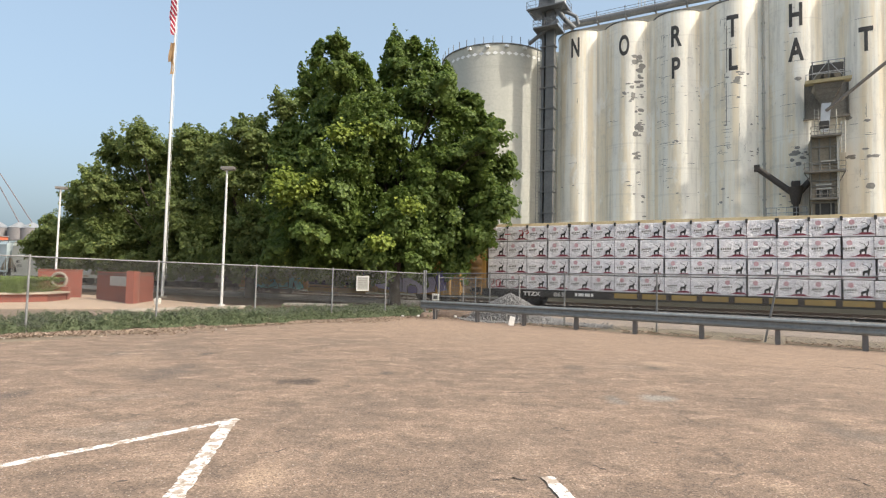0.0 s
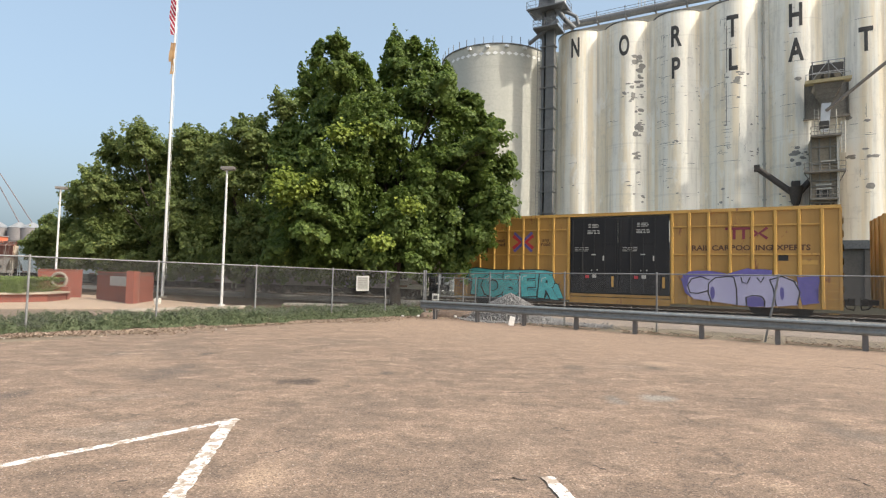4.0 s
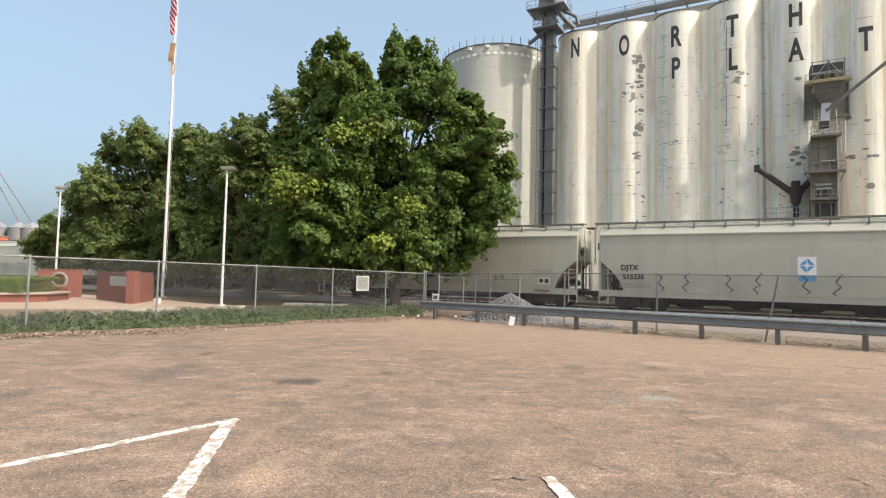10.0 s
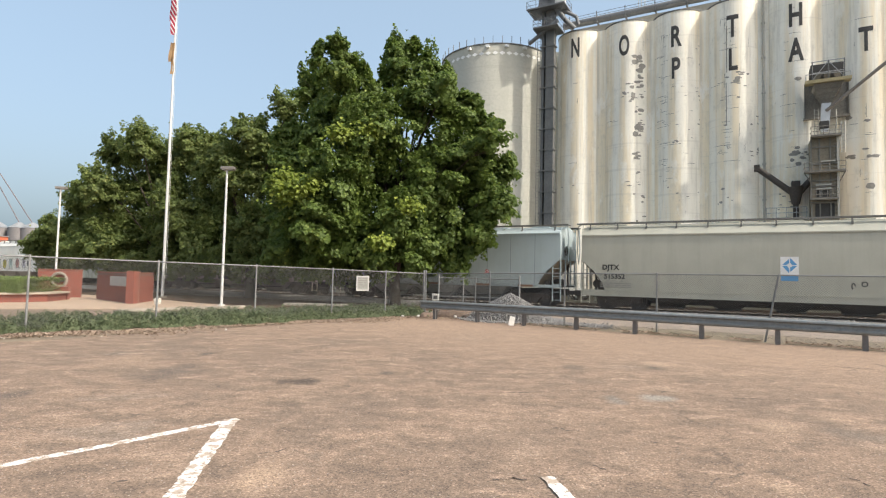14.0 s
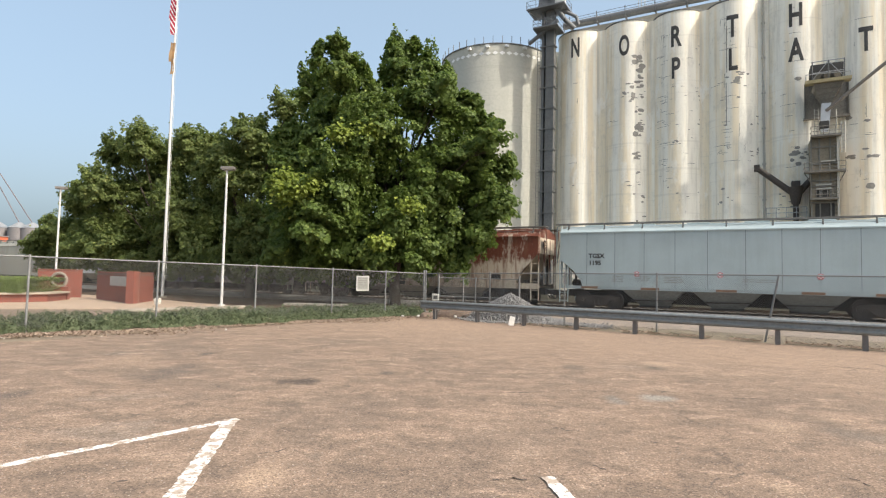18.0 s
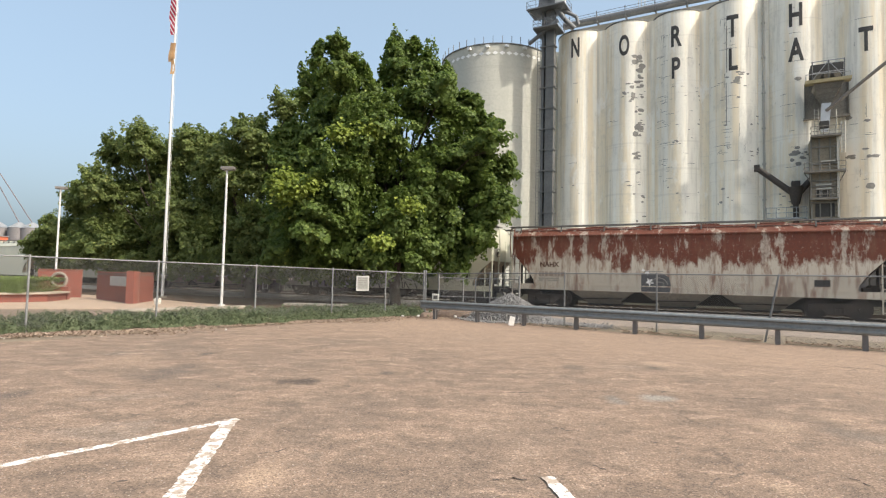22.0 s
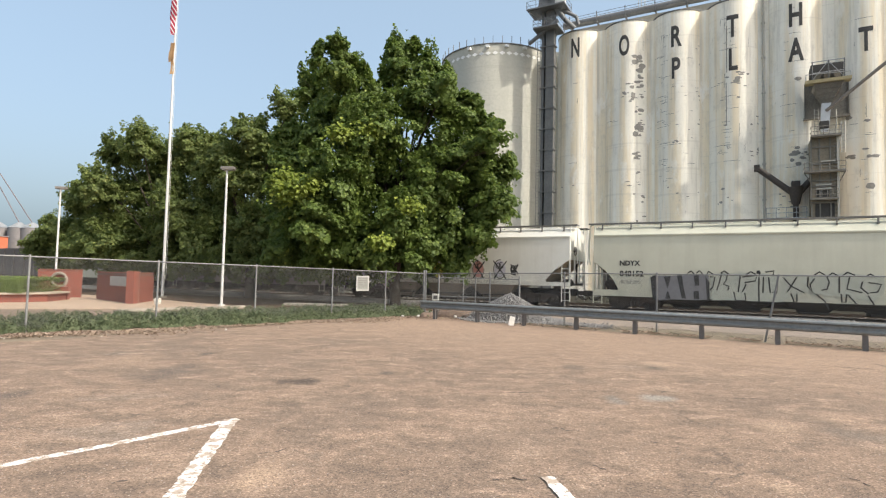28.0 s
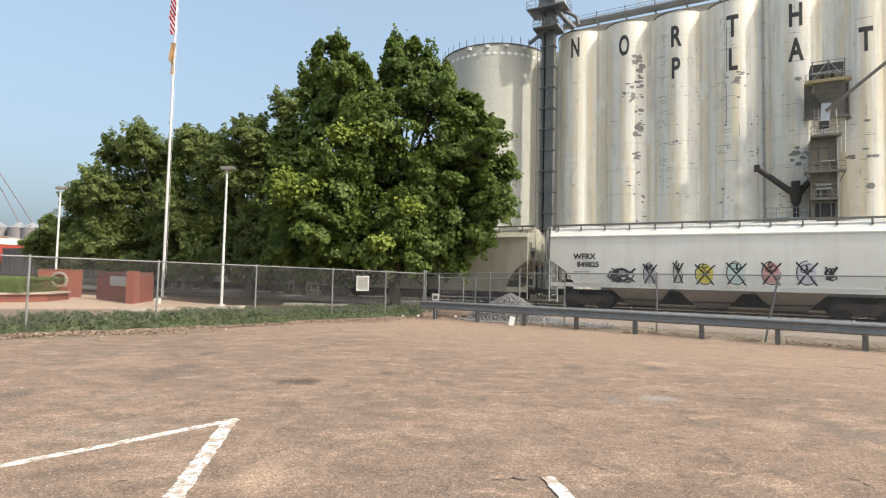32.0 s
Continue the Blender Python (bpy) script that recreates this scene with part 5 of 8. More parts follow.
# ---- grain elevator ----
def whitewash():
    """Old white paint on slip-formed concrete: runs of dirt, cream bands, grey clouds, worn lift lines."""
    m, nt, b = principled("whitewashed_concrete", 0.92, spec=0.2)
    info = nt.nodes.new("ShaderNodeObjectInfo")
    sc = nt.nodes.new("ShaderNodeVectorMath")
    sc.operation = "MULTIPLY_ADD"
    nt.links.new(info.outputs["Random"], sc.inputs[0])
    sc.inputs[1].default_value = (37.0, 11.0, 53.0)
    nt.links.new(nt.nodes.new("ShaderNodeTexCoord").outputs["Object"], sc.inputs[2])
    at = sc.outputs[0]
    white, grey, cream = (0.90, 0.86, 0.755), (0.50, 0.47, 0.405), (0.80, 0.665, 0.44)
    c = mix(nt, ramp(nt, noise_node(nt, 0.30, 9, 0.68, at, stretch=(1, 1, 0.30)), [(0.46, 0.0), (0.66, 0.70)]), white, (0.76, 0.73, 0.65))
    # cream and grey runs down the wall
    c = mix(nt, ramp(nt, noise_node(nt, 0.75, 7, 0.62, at, stretch=(1, 1, 0.035)), [(0.48, 0.0), (0.60, 0.62)]), c, cream)
    c = mix(nt, ramp(nt, noise_node(nt, 1.5, 7, 0.66, at, stretch=(1, 1, 0.045)), [(0.51, 0.0), (0.64, 0.48)]), c, grey)
    # cloudy wear and bare spots
    c = mix(nt, ramp(nt, noise_node(nt, 0.8, 10, 0.74, at, stretch=(1, 1, 0.55)), [(0.53, 0.0), (0.67, 0.42)]), c, (0.52, 0.495, 0.43))
    c = mix(nt, ramp(nt, noise_node(nt, 2.6, 9, 0.75, at), [(0.60, 0.0), (0.68, 0.45)]), c, (0.40, 0.38, 0.34))
    chalk = ramp(nt, noise_node(nt, 0.55, 8, 0.72, at, stretch=(1, 1, 0.4)), [(0.56, 0.0), (0.64, 0.6)])
    c = mix(nt, chalk, c, (0.91, 0.885, 0.82))
    # faint lift lines of the slip forms
    lift = ramp(nt, noise_node(nt, 1.0, 4, 0.5, at, stretch=(0.05, 0.05, 3.2)), [(0.62, 0.0), (0.66, 0.22)])
    c = mix(nt, lift, c, grey)
    nt.links.new(c, b.inputs["Base Color"])
    bump(nt, b, noise_node(nt, 2.5, 8, 0.7), 0.35, 0.03)
    return m


WHITEWASH = whitewash()
CONCRETE = worn("old_concrete", (0.46, 0.44, 0.38), (0.35, 0.335, 0.30), 0.9, s1=0.3, s2=3.0, stretch=(1, 1, 0.10), amount=0.6, bumps=0.3, dist=0.02)
BIN_CONCRETE = worn("green_grey_concrete", (0.53, 0.52, 0.46), (0.41, 0.41, 0.355), 0.9, s1=0.3, s2=3.0, stretch=(1, 1, 0.10), amount=0.6, bumps=0.3, dist=0.02)
FORM_JOINT = worn("form_joint", (0.47, 0.465, 0.405), (0.38, 0.375, 0.325), 0.95, s1=0.6, s2=4)
PATCH = worn("repair_mortar", (0.34, 0.32, 0.285), (0.19, 0.178, 0.16), 0.95, s1=2, s2=8)
DARK_STEEL = worn("weathered_dark_steel", (0.16, 0.163, 0.158), (0.08, 0.08, 0.08), 0.7, 0.3, 0.8, 6)
PIPE_STEEL = worn("pale_pipe_steel", (0.20, 0.18, 0.155), (0.12, 0.105, 0.09), 0.7, 0.2, 1.0, 8)
BROWN_STEEL = worn("brown_spout_steel", (0.085, 0.07, 0.06), (0.045, 0.04, 0.035), 0.75, 0.2, 1.0, 8)
GREY_WALL = worn("rust_streaked_plaster", (0.31, 0.265, 0.195), (0.16, 0.125, 0.085), 0.9, s1=0.8, s2=5, stretch=(1, 1, 0.25))
PLANK = worn("yellowed_plank", (0.40, 0.34, 0.19), (0.22, 0.18, 0.10), 0.8, s1=1.0, s2=9)
LOUVRE = plain("white_louvre", (0.88, 0.88, 0.86), 0.6)
PAINT_BLACK = worn("black_wall_paint", (0.035, 0.034, 0.033), (0.09, 0.085, 0.08), 0.8, s1=1.5, s2=9)
GROUT = worn("dark_grout", (0.17, 0.16, 0.145), (0.10, 0.095, 0.085), 0.95, s1=2, s2=9)
SILO_R, SILO_H = 3.02, 34.0
ROW = 72.0
silo_at = [19.6, 13.50, 7.60, 1.62, -4.42, -10.46, -16.5, -22.5]


def bent(me, r):
    """Wrap a flat mesh (x across, y up) round an upright cylinder, on the side that faces -y."""
    for v in me.vertices:
        x, y, z = v.co
        rr = r + z
        v.co = (rr * math.sin(x / r), -rr * math.cos(x / r), y)


def wall_letter(ch, z, parent, size=3.45, wide=0.56):
    cu = bpy.data.curves.new("letter", "FONT")
    cu.body, cu.size, cu.align_x, cu.align_y, cu.extrude, cu.offset = ch, size, "CENTER", "CENTER", 0.01, 0.10
    tmp = bpy.data.objects.new("letter", cu)
    me = bpy.data.meshes.new_from_object(tmp)
    bpy.data.objects.remove(tmp)
    bm = bmesh.new()
    bm.from_mesh(me)
    for k in range(-5, 6):
        bmesh.ops.bisect_plane(bm, geom=bm.verts[:] + bm.edges[:] + bm.faces[:], plane_co=(k * 0.18, 0, 0), plane_no=(1, 0, 0))
    bm.to_mesh(me)
    bm.free()
    me.transform(Matrix.Translation((0, z, 0.012)) @ Matrix.Diagonal((wide, 1, 1, 1)))
    bent(me, SILO_R)
    me.materials.clear()
    me.materials.append(PAINT_BLACK)
    ob = new("letter", me)
    ob.parent = parent
    ob["label"] = "large painted block letter"
    return ob


def repair(parent, phi, z, w, h, r, seed):
    """An uneven mortar patch lying on a silo's wall."""
    q = random.Random(seed)
    bm = bmesh.new()
    pts = []
    for i in range(11):
        a = 2 * math.pi * i / 11
        k = q.uniform(0.7, 1.1)
        pts.append((phi * r + math.cos(a) * w / 2 * k, z + math.sin(a) * h / 2 * k))
    c = bm.verts.new((phi * r, z, 0.020))
    vs = [bm.verts.new((x, y, 0.012)) for x, y in pts]
    for i in range(11):
        bm.faces.new((c, vs[i], vs[(i + 1) % 11]))
    me = mesh_of(bm, "repair_patch", PATCH)
    bent(me, r)
    ob = new("repair_patch", me)
    ob.parent = parent


def level_crack(parent, phi, z, w, r, seed, upright=False):
    """A thin dark line of grout in the wall, level or upright."""
    q = random.Random(seed)
    bm = bmesh.new()
    n = 7
    prev = None
    for i in range(n + 1):
        u = (i / n - 0.5) * w
        e = 0.011 + 0.022 * q.random() * (1 - abs(2 * i / n - 1))
        g = 0.02 * q.uniform(-1, 1)
        if upright:
            cur = [bm.verts.new((phi * r + g - e, z + u, 0.012)), bm.verts.new((phi * r + g + e, z + u, 0.012))]
        else:
            cur = [bm.verts.new((phi * r + u, z + g + e, 0.012)), bm.verts.new((phi * r + u, z + g - e, 0.012))]
        if prev:
            bm.faces.new((prev[0], prev[1], cur[1], cur[0]))
        prev = cur
    me = mesh_of(bm, "crack", GROUT)
    bent(me, r)
    ob = new("crack", me)
    ob.parent = parent


def silo(s, d, r, h, marks, patches, cracks, seed):
    ob = thing("silo", "tall round concrete grain silo, whitewashed, stained and patched", "silo", "row of grain silos", siding(s, d))
    bm = bmesh.new()
    rod(bm, (0, 0, -0.3), (0, 0, h), r, n=72)
    part("silo_wall", bm, WHITEWASH, ob)
    bm = bmesh.new()
    for k in range(72):
        a, b_ = 2 * math.pi * k / 72, 2 * math.pi * (k + 1) / 72
        rod(bm, (r * math.cos(a), r * math.sin(a), h), (r * math.cos(b_), r * math.sin(b_), h), 0.10, n=4, caps=False)
    part("rim", bm, DARK_STEEL, ob)
    for ch, z in marks:
        wall_letter(ch, z, ob, wide=0.45 if ch in "NO" else 0.56)
    q = random.Random(seed)
    k = 0
    # mortar patches come in clusters, cracks in bands of level lines
    for phi, spread, z0, z1, n, size in patches:
        z = q.uniform(z0, z1)
        for i in range(n):
            if q.random() < 0.35:
                z = q.uniform(z0, z1)
            z += q.uniform(-0.7, 0.7)
            w = size * q.uniform(0.45, 1.2)
            repair(ob, q.gauss(phi, spread), min(max(z, z0), z1), w, w * q.choice((0.28, 0.4, 0.75)), r, seed * 50 + k)
            k += 1
    for phi, spread, z0, z1, n in cracks:
        for i in range(n):
            level_crack(ob, q.gauss(phi, spread), q.uniform(z0, z1), q.uniform(0.3, 1.9) * q.random() ** 0.5, r, seed * 90 + i, q.random() < 0.18)
    return ob


TOPROW, LOWROW = 30.75, 26.9
marks = [[("N", 31.6)], [("O", TOPROW)], [("R", TOPROW), ("P", LOWROW)], [("T", TOPROW), ("L", LOWROW)], [("H", TOPROW), ("A", LOWROW)], [("T", LOWROW)], [], []]
spots = [[(0.1, 0.5, 9, 30, 4, 0.35)],
         [(0.60, 0.10, 8, 31, 64, 0.80), (0.30, 0.22, 8, 26, 22, 0.55)],
         [(0.05, 0.35, 8, 24, 14, 0.4), (0.95, 0.08, 10, 31, 10, 0.4)],
         [(0.20, 0.15, 12, 27, 14, 0.65), (0.85, 0.12, 9, 31, 8, 0.5), (-0.3, 0.2, 9, 24, 6, 0.4)],
         [(0.10, 0.20, 14, 30, 16, 0.75), (-0.2, 0.3, 9, 16, 7, 0.5)],
         [(-0.1, 0.25, 9, 24, 9, 0.9)], [(0.0, 0.3, 10, 24, 4, 0.6)], []]
lines = [[(0.2, 0.5, 8, 30, 4)], [(0.75, 0.15, 9, 32, 8), (-0.2, 0.3, 8, 30, 4)], [(-0.42, 0.13, 13, 32, 46), (0.45, 0.30, 9, 30, 8)], [(-0.28, 0.13, 15, 32, 36), (0.4, 0.30, 9, 30, 6)],
         [(0.05, 0.3, 12, 32, 14)], [(-0.1, 0.3, 9, 30, 14)], [(0, 0.3, 9, 24, 6)], []]
silos = [silo(s, ROW, SILO_R, SILO_H, mk, sp, ln, 3 + i) for i, (s, mk, sp, ln) in enumerate(zip(silo_at, marks, spots, lines))]
bm = bmesh.new()
for x0, z0, z1 in ((-0.22, 19.5, 24.4), (-0.20, 25.6, 31.0)):
    rod(bm, (SILO_R * math.sin(x0), -SILO_R * math.cos(x0) - 0.04, z0), (SILO_R * math.sin(x0), -SILO_R * math.cos(x0) - 0.04, z1), 0.03, n=6)
part("conduit", bm, BROWN_STEEL, silos[3])

# flat web walls that close the gaps between the silos, a second row and the deck above
bm = bmesh.new()
box(bm, -25.6, 26.0, 1.6, 10.0, -0.3, 33.6)
ob = part("rear_bins", bm, WHITEWASH)
ob.matrix_basis = siding(0, ROW)
tagged(ob, "concrete bins behind the front row of silos", "silo")
bm = bmesh.new()
box(bm, -1.1, 1.1, -0.6, 2.0, -0.3, 33.9)
ob = part("service_shaft", bm, CONCRETE)
ob.matrix_basis = siding(-7.85, ROW)
tagged(ob, "narrow stained concrete shaft between two silos", "shaft")
bm = bmesh.new()
rod(bm, (-0.45, -0.85, 0), (-0.45, -0.85, 34), 0.12, n=8)
rod(bm, (0.25, -0.80, 0), (0.25, -0.80, 34), 0.16, n=8)
part("shaft_pipe", bm, GREY_WALL, ob)

# narrow web walls in the grooves between neighbouring silos
for a, b_ in zip(silo_at, silo_at[1:6]):
    bm = bmesh.new()
    box(bm, -0.62, 0.62, -1.72, 0.5, -0.3, 33.9)
    ob = part("web_wall", bm, WHITEWASH)
    ob.matrix_basis = siding((a + b_) / 2, ROW)
    tagged(ob, "narrow concrete web wall between two silos", "wall", "silo web walls")

# pipes in the seams
for s in (-1.40,):
    bm = bmesh.new()
    rod(bm, (0, -1.9, 0), (0, -1.9, 34.0), 0.13, n=10)
    for z in range(3, 34, 4):
        box(bm, -0.2, 0.2, -2.06, -1.7, z, z + 0.12)
    ob = part("down_pipe", bm, CONCRETE)
    ob.matrix_basis = siding(s, ROW)
    tagged(ob, "upright pipe in the seam between two silos", "pipe", "silo pipes")

# roof deck and the enclosed conveyor along the top
bm = bmesh.new()
box(bm, -19.6, 26.0, -0.8, 6.0, 34.0, 35.60)
ob = part("roof_deck", bm, CONCRETE)
ob.matrix_basis = siding(0, ROW + 1.0)
tagged(ob, "flat concrete roof deck over the silos", "roof")
GALLERY = worn("grey_gallery_steel", (0.20, 0.21, 0.22), (0.12, 0.125, 0.13), 0.7, 0.2, 0.8, 6)
gallery = thing("conveyor_gallery", "grey tubular conveyor gallery on posts along the silo roof", "conveyor", m=siding(0, ROW - 0.3))
bm = bmesh.new()
rod(bm, (-22, 0, 36.12), (26.5, 0, 36.30), 0.46, n=16)
part("tube", bm, GALLERY, gallery)
bm = bmesh.new()
for y in (-0.75, 0.75):
    rod(bm, (-22, y, 36.75), (26.5, y, 36.95), 0.03, n=5)
    rod(bm, (-22, y, 36.4), (26.5, y, 36.6), 0.03, n=5)
part("handrail", bm, GALLERY, gallery)
bm = bmesh.new()
box(bm, -0.05, 0.05, -0.8, -0.7, 35.5, 36.95)
box(bm, -0.09, 0.09, -0.8, 0.8, 35.55, 35.75)
me = mesh_of(bm, "gallery_post", GALLERY)
for i in range(14):
    shared("gallery_post", me, gallery, pose(-21 + i * 3.6, 0, 0))
bm = bmesh.new()
for dx in (0, 0.35, 0.8):
    rod(bm, (-12.3 + dx, 0, 36.3), (-12.3 + dx, 0, 39.5), 0.05, n=5)
part("aerial", bm, STEEL, gallery)

# wide bin with its roof railing
big = thing("storage_bin", "wide round concrete grain bin with a railing round its roof", "silo", m=pose(7.3, 80.0, 0))
bm = bmesh.new()
rod(bm, (0, 0, -0.3), (0, 0, 33.0), 8.0, n=112)
part("bin_wall", bm, BIN_CONCRETE, big)
bm = bmesh.new()
rod(bm, (0, 0, 33.0), (0, 0, 34.8), 8.0, 1.0, n=64)
part("bin_roof", bm, STEEL, big)
for z in range(2, 33, 2):
    bm = bmesh.new()
    rod(bm, (0, 0, z), (0, 0, z + 0.07), 8.014, n=112, caps=False)
    part("form_line", bm, FORM_JOINT, big)
bm = bmesh.new()
box(bm, -0.03, 0.03, -8.05, -7.97, 33.0, 34.1)
me = mesh_of(bm, "rail_post", DARK_STEEL)
for i in range(40):
    shared("rail_post", me, big, pose(0, 0, 0, 0, 0, i * 9))
for z in (33.55,):
    bm = bmesh.new()
    for k in range(64):
        a, b_ = 2 * math.pi * k / 64, 2 * math.pi * (k + 1) / 64
        rod(bm, (8.05 * math.cos(a), 8.05 * math.sin(a), 33.05), (8.05 * math.cos(b_), 8.05 * math.sin(b_), 33.05), 0.10, n=4, caps=False)
    part("roof_ring", bm, DARK_STEEL, big)
bm = bmesh.new()
v = [bm.verts.new((p, -8.06, 31.75 + q)) for p, q in ((-0.40, 0), (0, 0.27), (0.40, 0), (0, -0.27))]
bm.faces.new(v)
me = mesh_of(bm, "roof_vent", LOUVRE)
for i in range(54):
    shared("roof_vent", me, big, pose(0, 0, 0, 0, 0, i * 360 / 54))
for a in (-14, 4, 22, -32):
    bm = bmesh.new()
    box(bm, -0.22, 0.22, -8.4, -7.98, 32.45, 32.8)
    shared("flood_light", mesh_of(bm, "flood_light", LOUVRE), big, pose(0, 0, 0, 0, 0, a))

# bucket leg with its head house
leg = thing("elevator_leg", "tall dark steel bucket leg with a platform head house", "elevator leg", m=pose(13.1, 70.0, 0, 0, 0, PSI - 90))
bm = bmesh.new()
box(bm, -0.85, -0.50, -0.35, 0.35, -0.2, 38.0)
part("up_leg", bm, DARK_STEEL, leg)
bm = bmesh.new()
box(bm, -0.22, 0.85, -0.45, 0.45, -0.2, 38.0)
part("down_leg", bm, DARK_STEEL, leg)
for i in range(13):
    bm = bmesh.new()
    box(bm, -1.0, 1.0, -0.52, 0.52, 2.0 + i * 2.7, 2.14 + i * 2.7)
    part("leg_collar", bm, DARK_STEEL, leg)
bm = bmesh.new()
for k in range(90):
    box(bm, -1.35, -0.95, -0.42, -0.38, 1.0 + k * 0.4, 1.03 + k * 0.4)
for x in (-1.35, -0.95):
    rod(bm, (x, -0.4, 0), (x, -0.4, 37.5), 0.035, n=5)
part("ladder", bm, GALLERY, leg)
for z, w in ((33.9, 1.6), (36.5, 2.5)):
    bm = bmesh.new()
    box(bm, -w, w, -1.6, 1.6, z, z + 0.16)
    plat = part("platform", bm, GALLERY, leg)
    bm = bmesh.new()
    for x in (-w, w):
        for q in (0.55, 1.1):
            rod(bm, (x, -1.6, z + q), (x, 1.6, z + q), 0.03, n=5)
    for y in (-1.6, 1.6):
        for q in (0.55, 1.1):
            rod(bm, (-w, y, z + q), (w, y, z + q), 0.03, n=5)
        for k in range(5):
            rod(bm, (-w + 2 * w * k / 4, y, z), (-w + 2 * w * k / 4, y, z + 1.1), 0.03, n=5)
    part("railing", bm, GALLERY, plat)
bm = bmesh.new()
box(bm, -1.2, 1.4, -0.8, 0.8, 37.0, 38.6, bev=0.1)
rod(bm, (0.2, -0.8, 38.4), (0.2, 0.8, 38.4), 1.2, n=20)
part("head_drum", bm, GALLERY, leg)
bm = bmesh.new()
box(bm, 1.0, 2.3, -0.9, -0.1, 36.7, 38.0, bev=0.1)
part("motor_box", bm, plain("white_motor", (0.66, 0.66, 0.64), 0.5), leg)
bm = bmesh.new()
path_rod(bm, [(0.6, -0.3, 37.2), (2.2, -0.2, 34.9), (3.2, 0.6, 33.9)], 0.30, 10)
path_rod(bm, [(1.4, -0.5, 34.9), (-2.6, -0.3, 32.6)], 0.26, 10)
path_rod(bm, [(1.2, 0.2, 36.8), (3.3, 1.0, 35.6), (3.6, 1.0, 34.4)], 0.22, 8)
part("spout", bm, GALLERY, leg)
for a, b_ in (((-1.2, -1.2, 36.4), (-2.4, -1.5, 36.5)), ((-0.9, -0.5, 35.2), (-2.4, -1.5, 36.4)), ((0.9, -0.5, 35.2), (2.4, -1.5, 36.4)), ((1.0, 0, 33.0), (1.6, -1.5, 33.9)), ((-1.0, 0, 33.0), (-1.6, -1.5, 33.9))):
    bm = bmesh.new()
    rod(bm, a, b_, 0.06, n=5)
    part("brace", bm, GALLERY, leg)

# dust hopper tower on the silo face
TOWER_STEEL = worn("grey_tower_sheet", (0.25, 0.235, 0.205), (0.13, 0.115, 0.095), 0.8, 0.1, 0.9, 6, stretch=(1, 1, 0.3))
# near-black sheet with shade put into its colour
SHADOW_SHEET = worn("dark_shadow_sheet", (0.07, 0.066, 0.06), (0.035, 0.033, 0.03), 0.8)
tower = thing("loading_tower", "weathered loading tower with hopper, catwalks and chute", "loading tower", m=siding(-6.7, 66.3))
bm = bmesh.new()
box(bm, -1.25, 1.05, 0.2, 3.2, 5.0, 16.7, bev=0.03)
part("tower_wall", bm, GREY_WALL, tower)
for x in (-1.25, -0.55, 0.35, 0.95):
    bm = bmesh.new()
    box(bm, x - 0.06, x + 0.06, 0.06, 0.2, 5.0, 16.7)
    part("stud", bm, TOWER_STEEL, tower)
for z in (15.6, 13.9, 12.2, 11.6, 10.0):
    bm = bmesh.new()
    box(bm, -1.25, 1.0, 0.04, 0.2, z, z + 0.12)
    part("girt", bm, TOWER_STEEL, tower)
# flat dark sheets on the wall paint the shade inside the openings
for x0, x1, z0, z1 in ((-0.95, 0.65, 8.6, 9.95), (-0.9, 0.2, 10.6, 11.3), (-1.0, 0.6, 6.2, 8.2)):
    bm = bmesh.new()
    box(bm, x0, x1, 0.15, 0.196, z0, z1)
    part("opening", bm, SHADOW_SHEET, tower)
for z0, x0, x1 in ((13.0, -1.9, 1.5), (10.25, -1.4, 0.9), (16.6, -1.3, 1.2)):
    bm = bmesh.new()
    box(bm, x0, x1, -0.75, 0.2, z0, z0 + 0.18)
    cw = part("catwalk", bm, TOWER_STEEL, tower)
    bm = bmesh.new()
    for g in (0.5, 1.0):
        rod(bm, (x0, -0.72, z0 + g), (x1, -0.72, z0 + g), 0.03, n=5)
        rod(bm, (x0, -0.72, z0 + g), (x0, 0.2, z0 + g), 0.03, n=5)
    for k in range(6):
        x = x0 + (x1 - x0) * k / 5
        rod(bm, (x, -0.72, z0), (x, -0.72, z0 + 1.0), 0.03, n=5)
    part("railing", bm, TOWER_STEEL, cw)
for x0, x1 in ((-1.9, -1.25), (1.5, 1.05)):
    bm = bmesh.new()
    rod(bm, (x0, -0.5, 13.0), (x1, 0.1, 12.0), 0.05, n=5)
    part("knee_brace", bm, TOWER_STEEL, tower)
LOUVRE_PALE = plain("pale_louvre", (0.46, 0.44, 0.38))
for x0, x1, z in ((-0.4, 0.75, 14.1), (-0.85, 0.4, 11.35), (-0.9, 0.4, 11.75)):
    bm = bmesh.new()
    box(bm, x0, x1, -0.04, 0.2, z, z + 0.16)
    part("louvre", bm, LOUVRE_PALE, tower)
bm = bmesh.new()
box(bm, 0.86, 1.06, -0.12, 0.04, 8.5, 16.9)
for k in range(21):
    box(bm, 0.62, 0.86, -0.06, -0.02, 8.7 + 0.4 * k, 8.74 + 0.4 * k)
part("ladder_column", bm, LOUVRE_PALE, tower)
bm = bmesh.new()
for x in (1.28, 1.60):
    rod(bm, (x, 0.3, 15.0), (x, 0.3, 18.2), 0.035, n=5)
for k in range(9):
    rod(bm, (1.28, 0.3, 15.1 + 0.36 * k), (1.60, 0.3, 15.1 + 0.36 * k), 0.025, n=4)
part("ladder", bm, plain("pale_rung", (0.55, 0.54, 0.50)), tower)
bm = bmesh.new()
box(bm, -1.6, 2.25, 2.55, 2.62, 19.3, 23.0)
part("backing_plate", bm, TOWER_STEEL, tower)
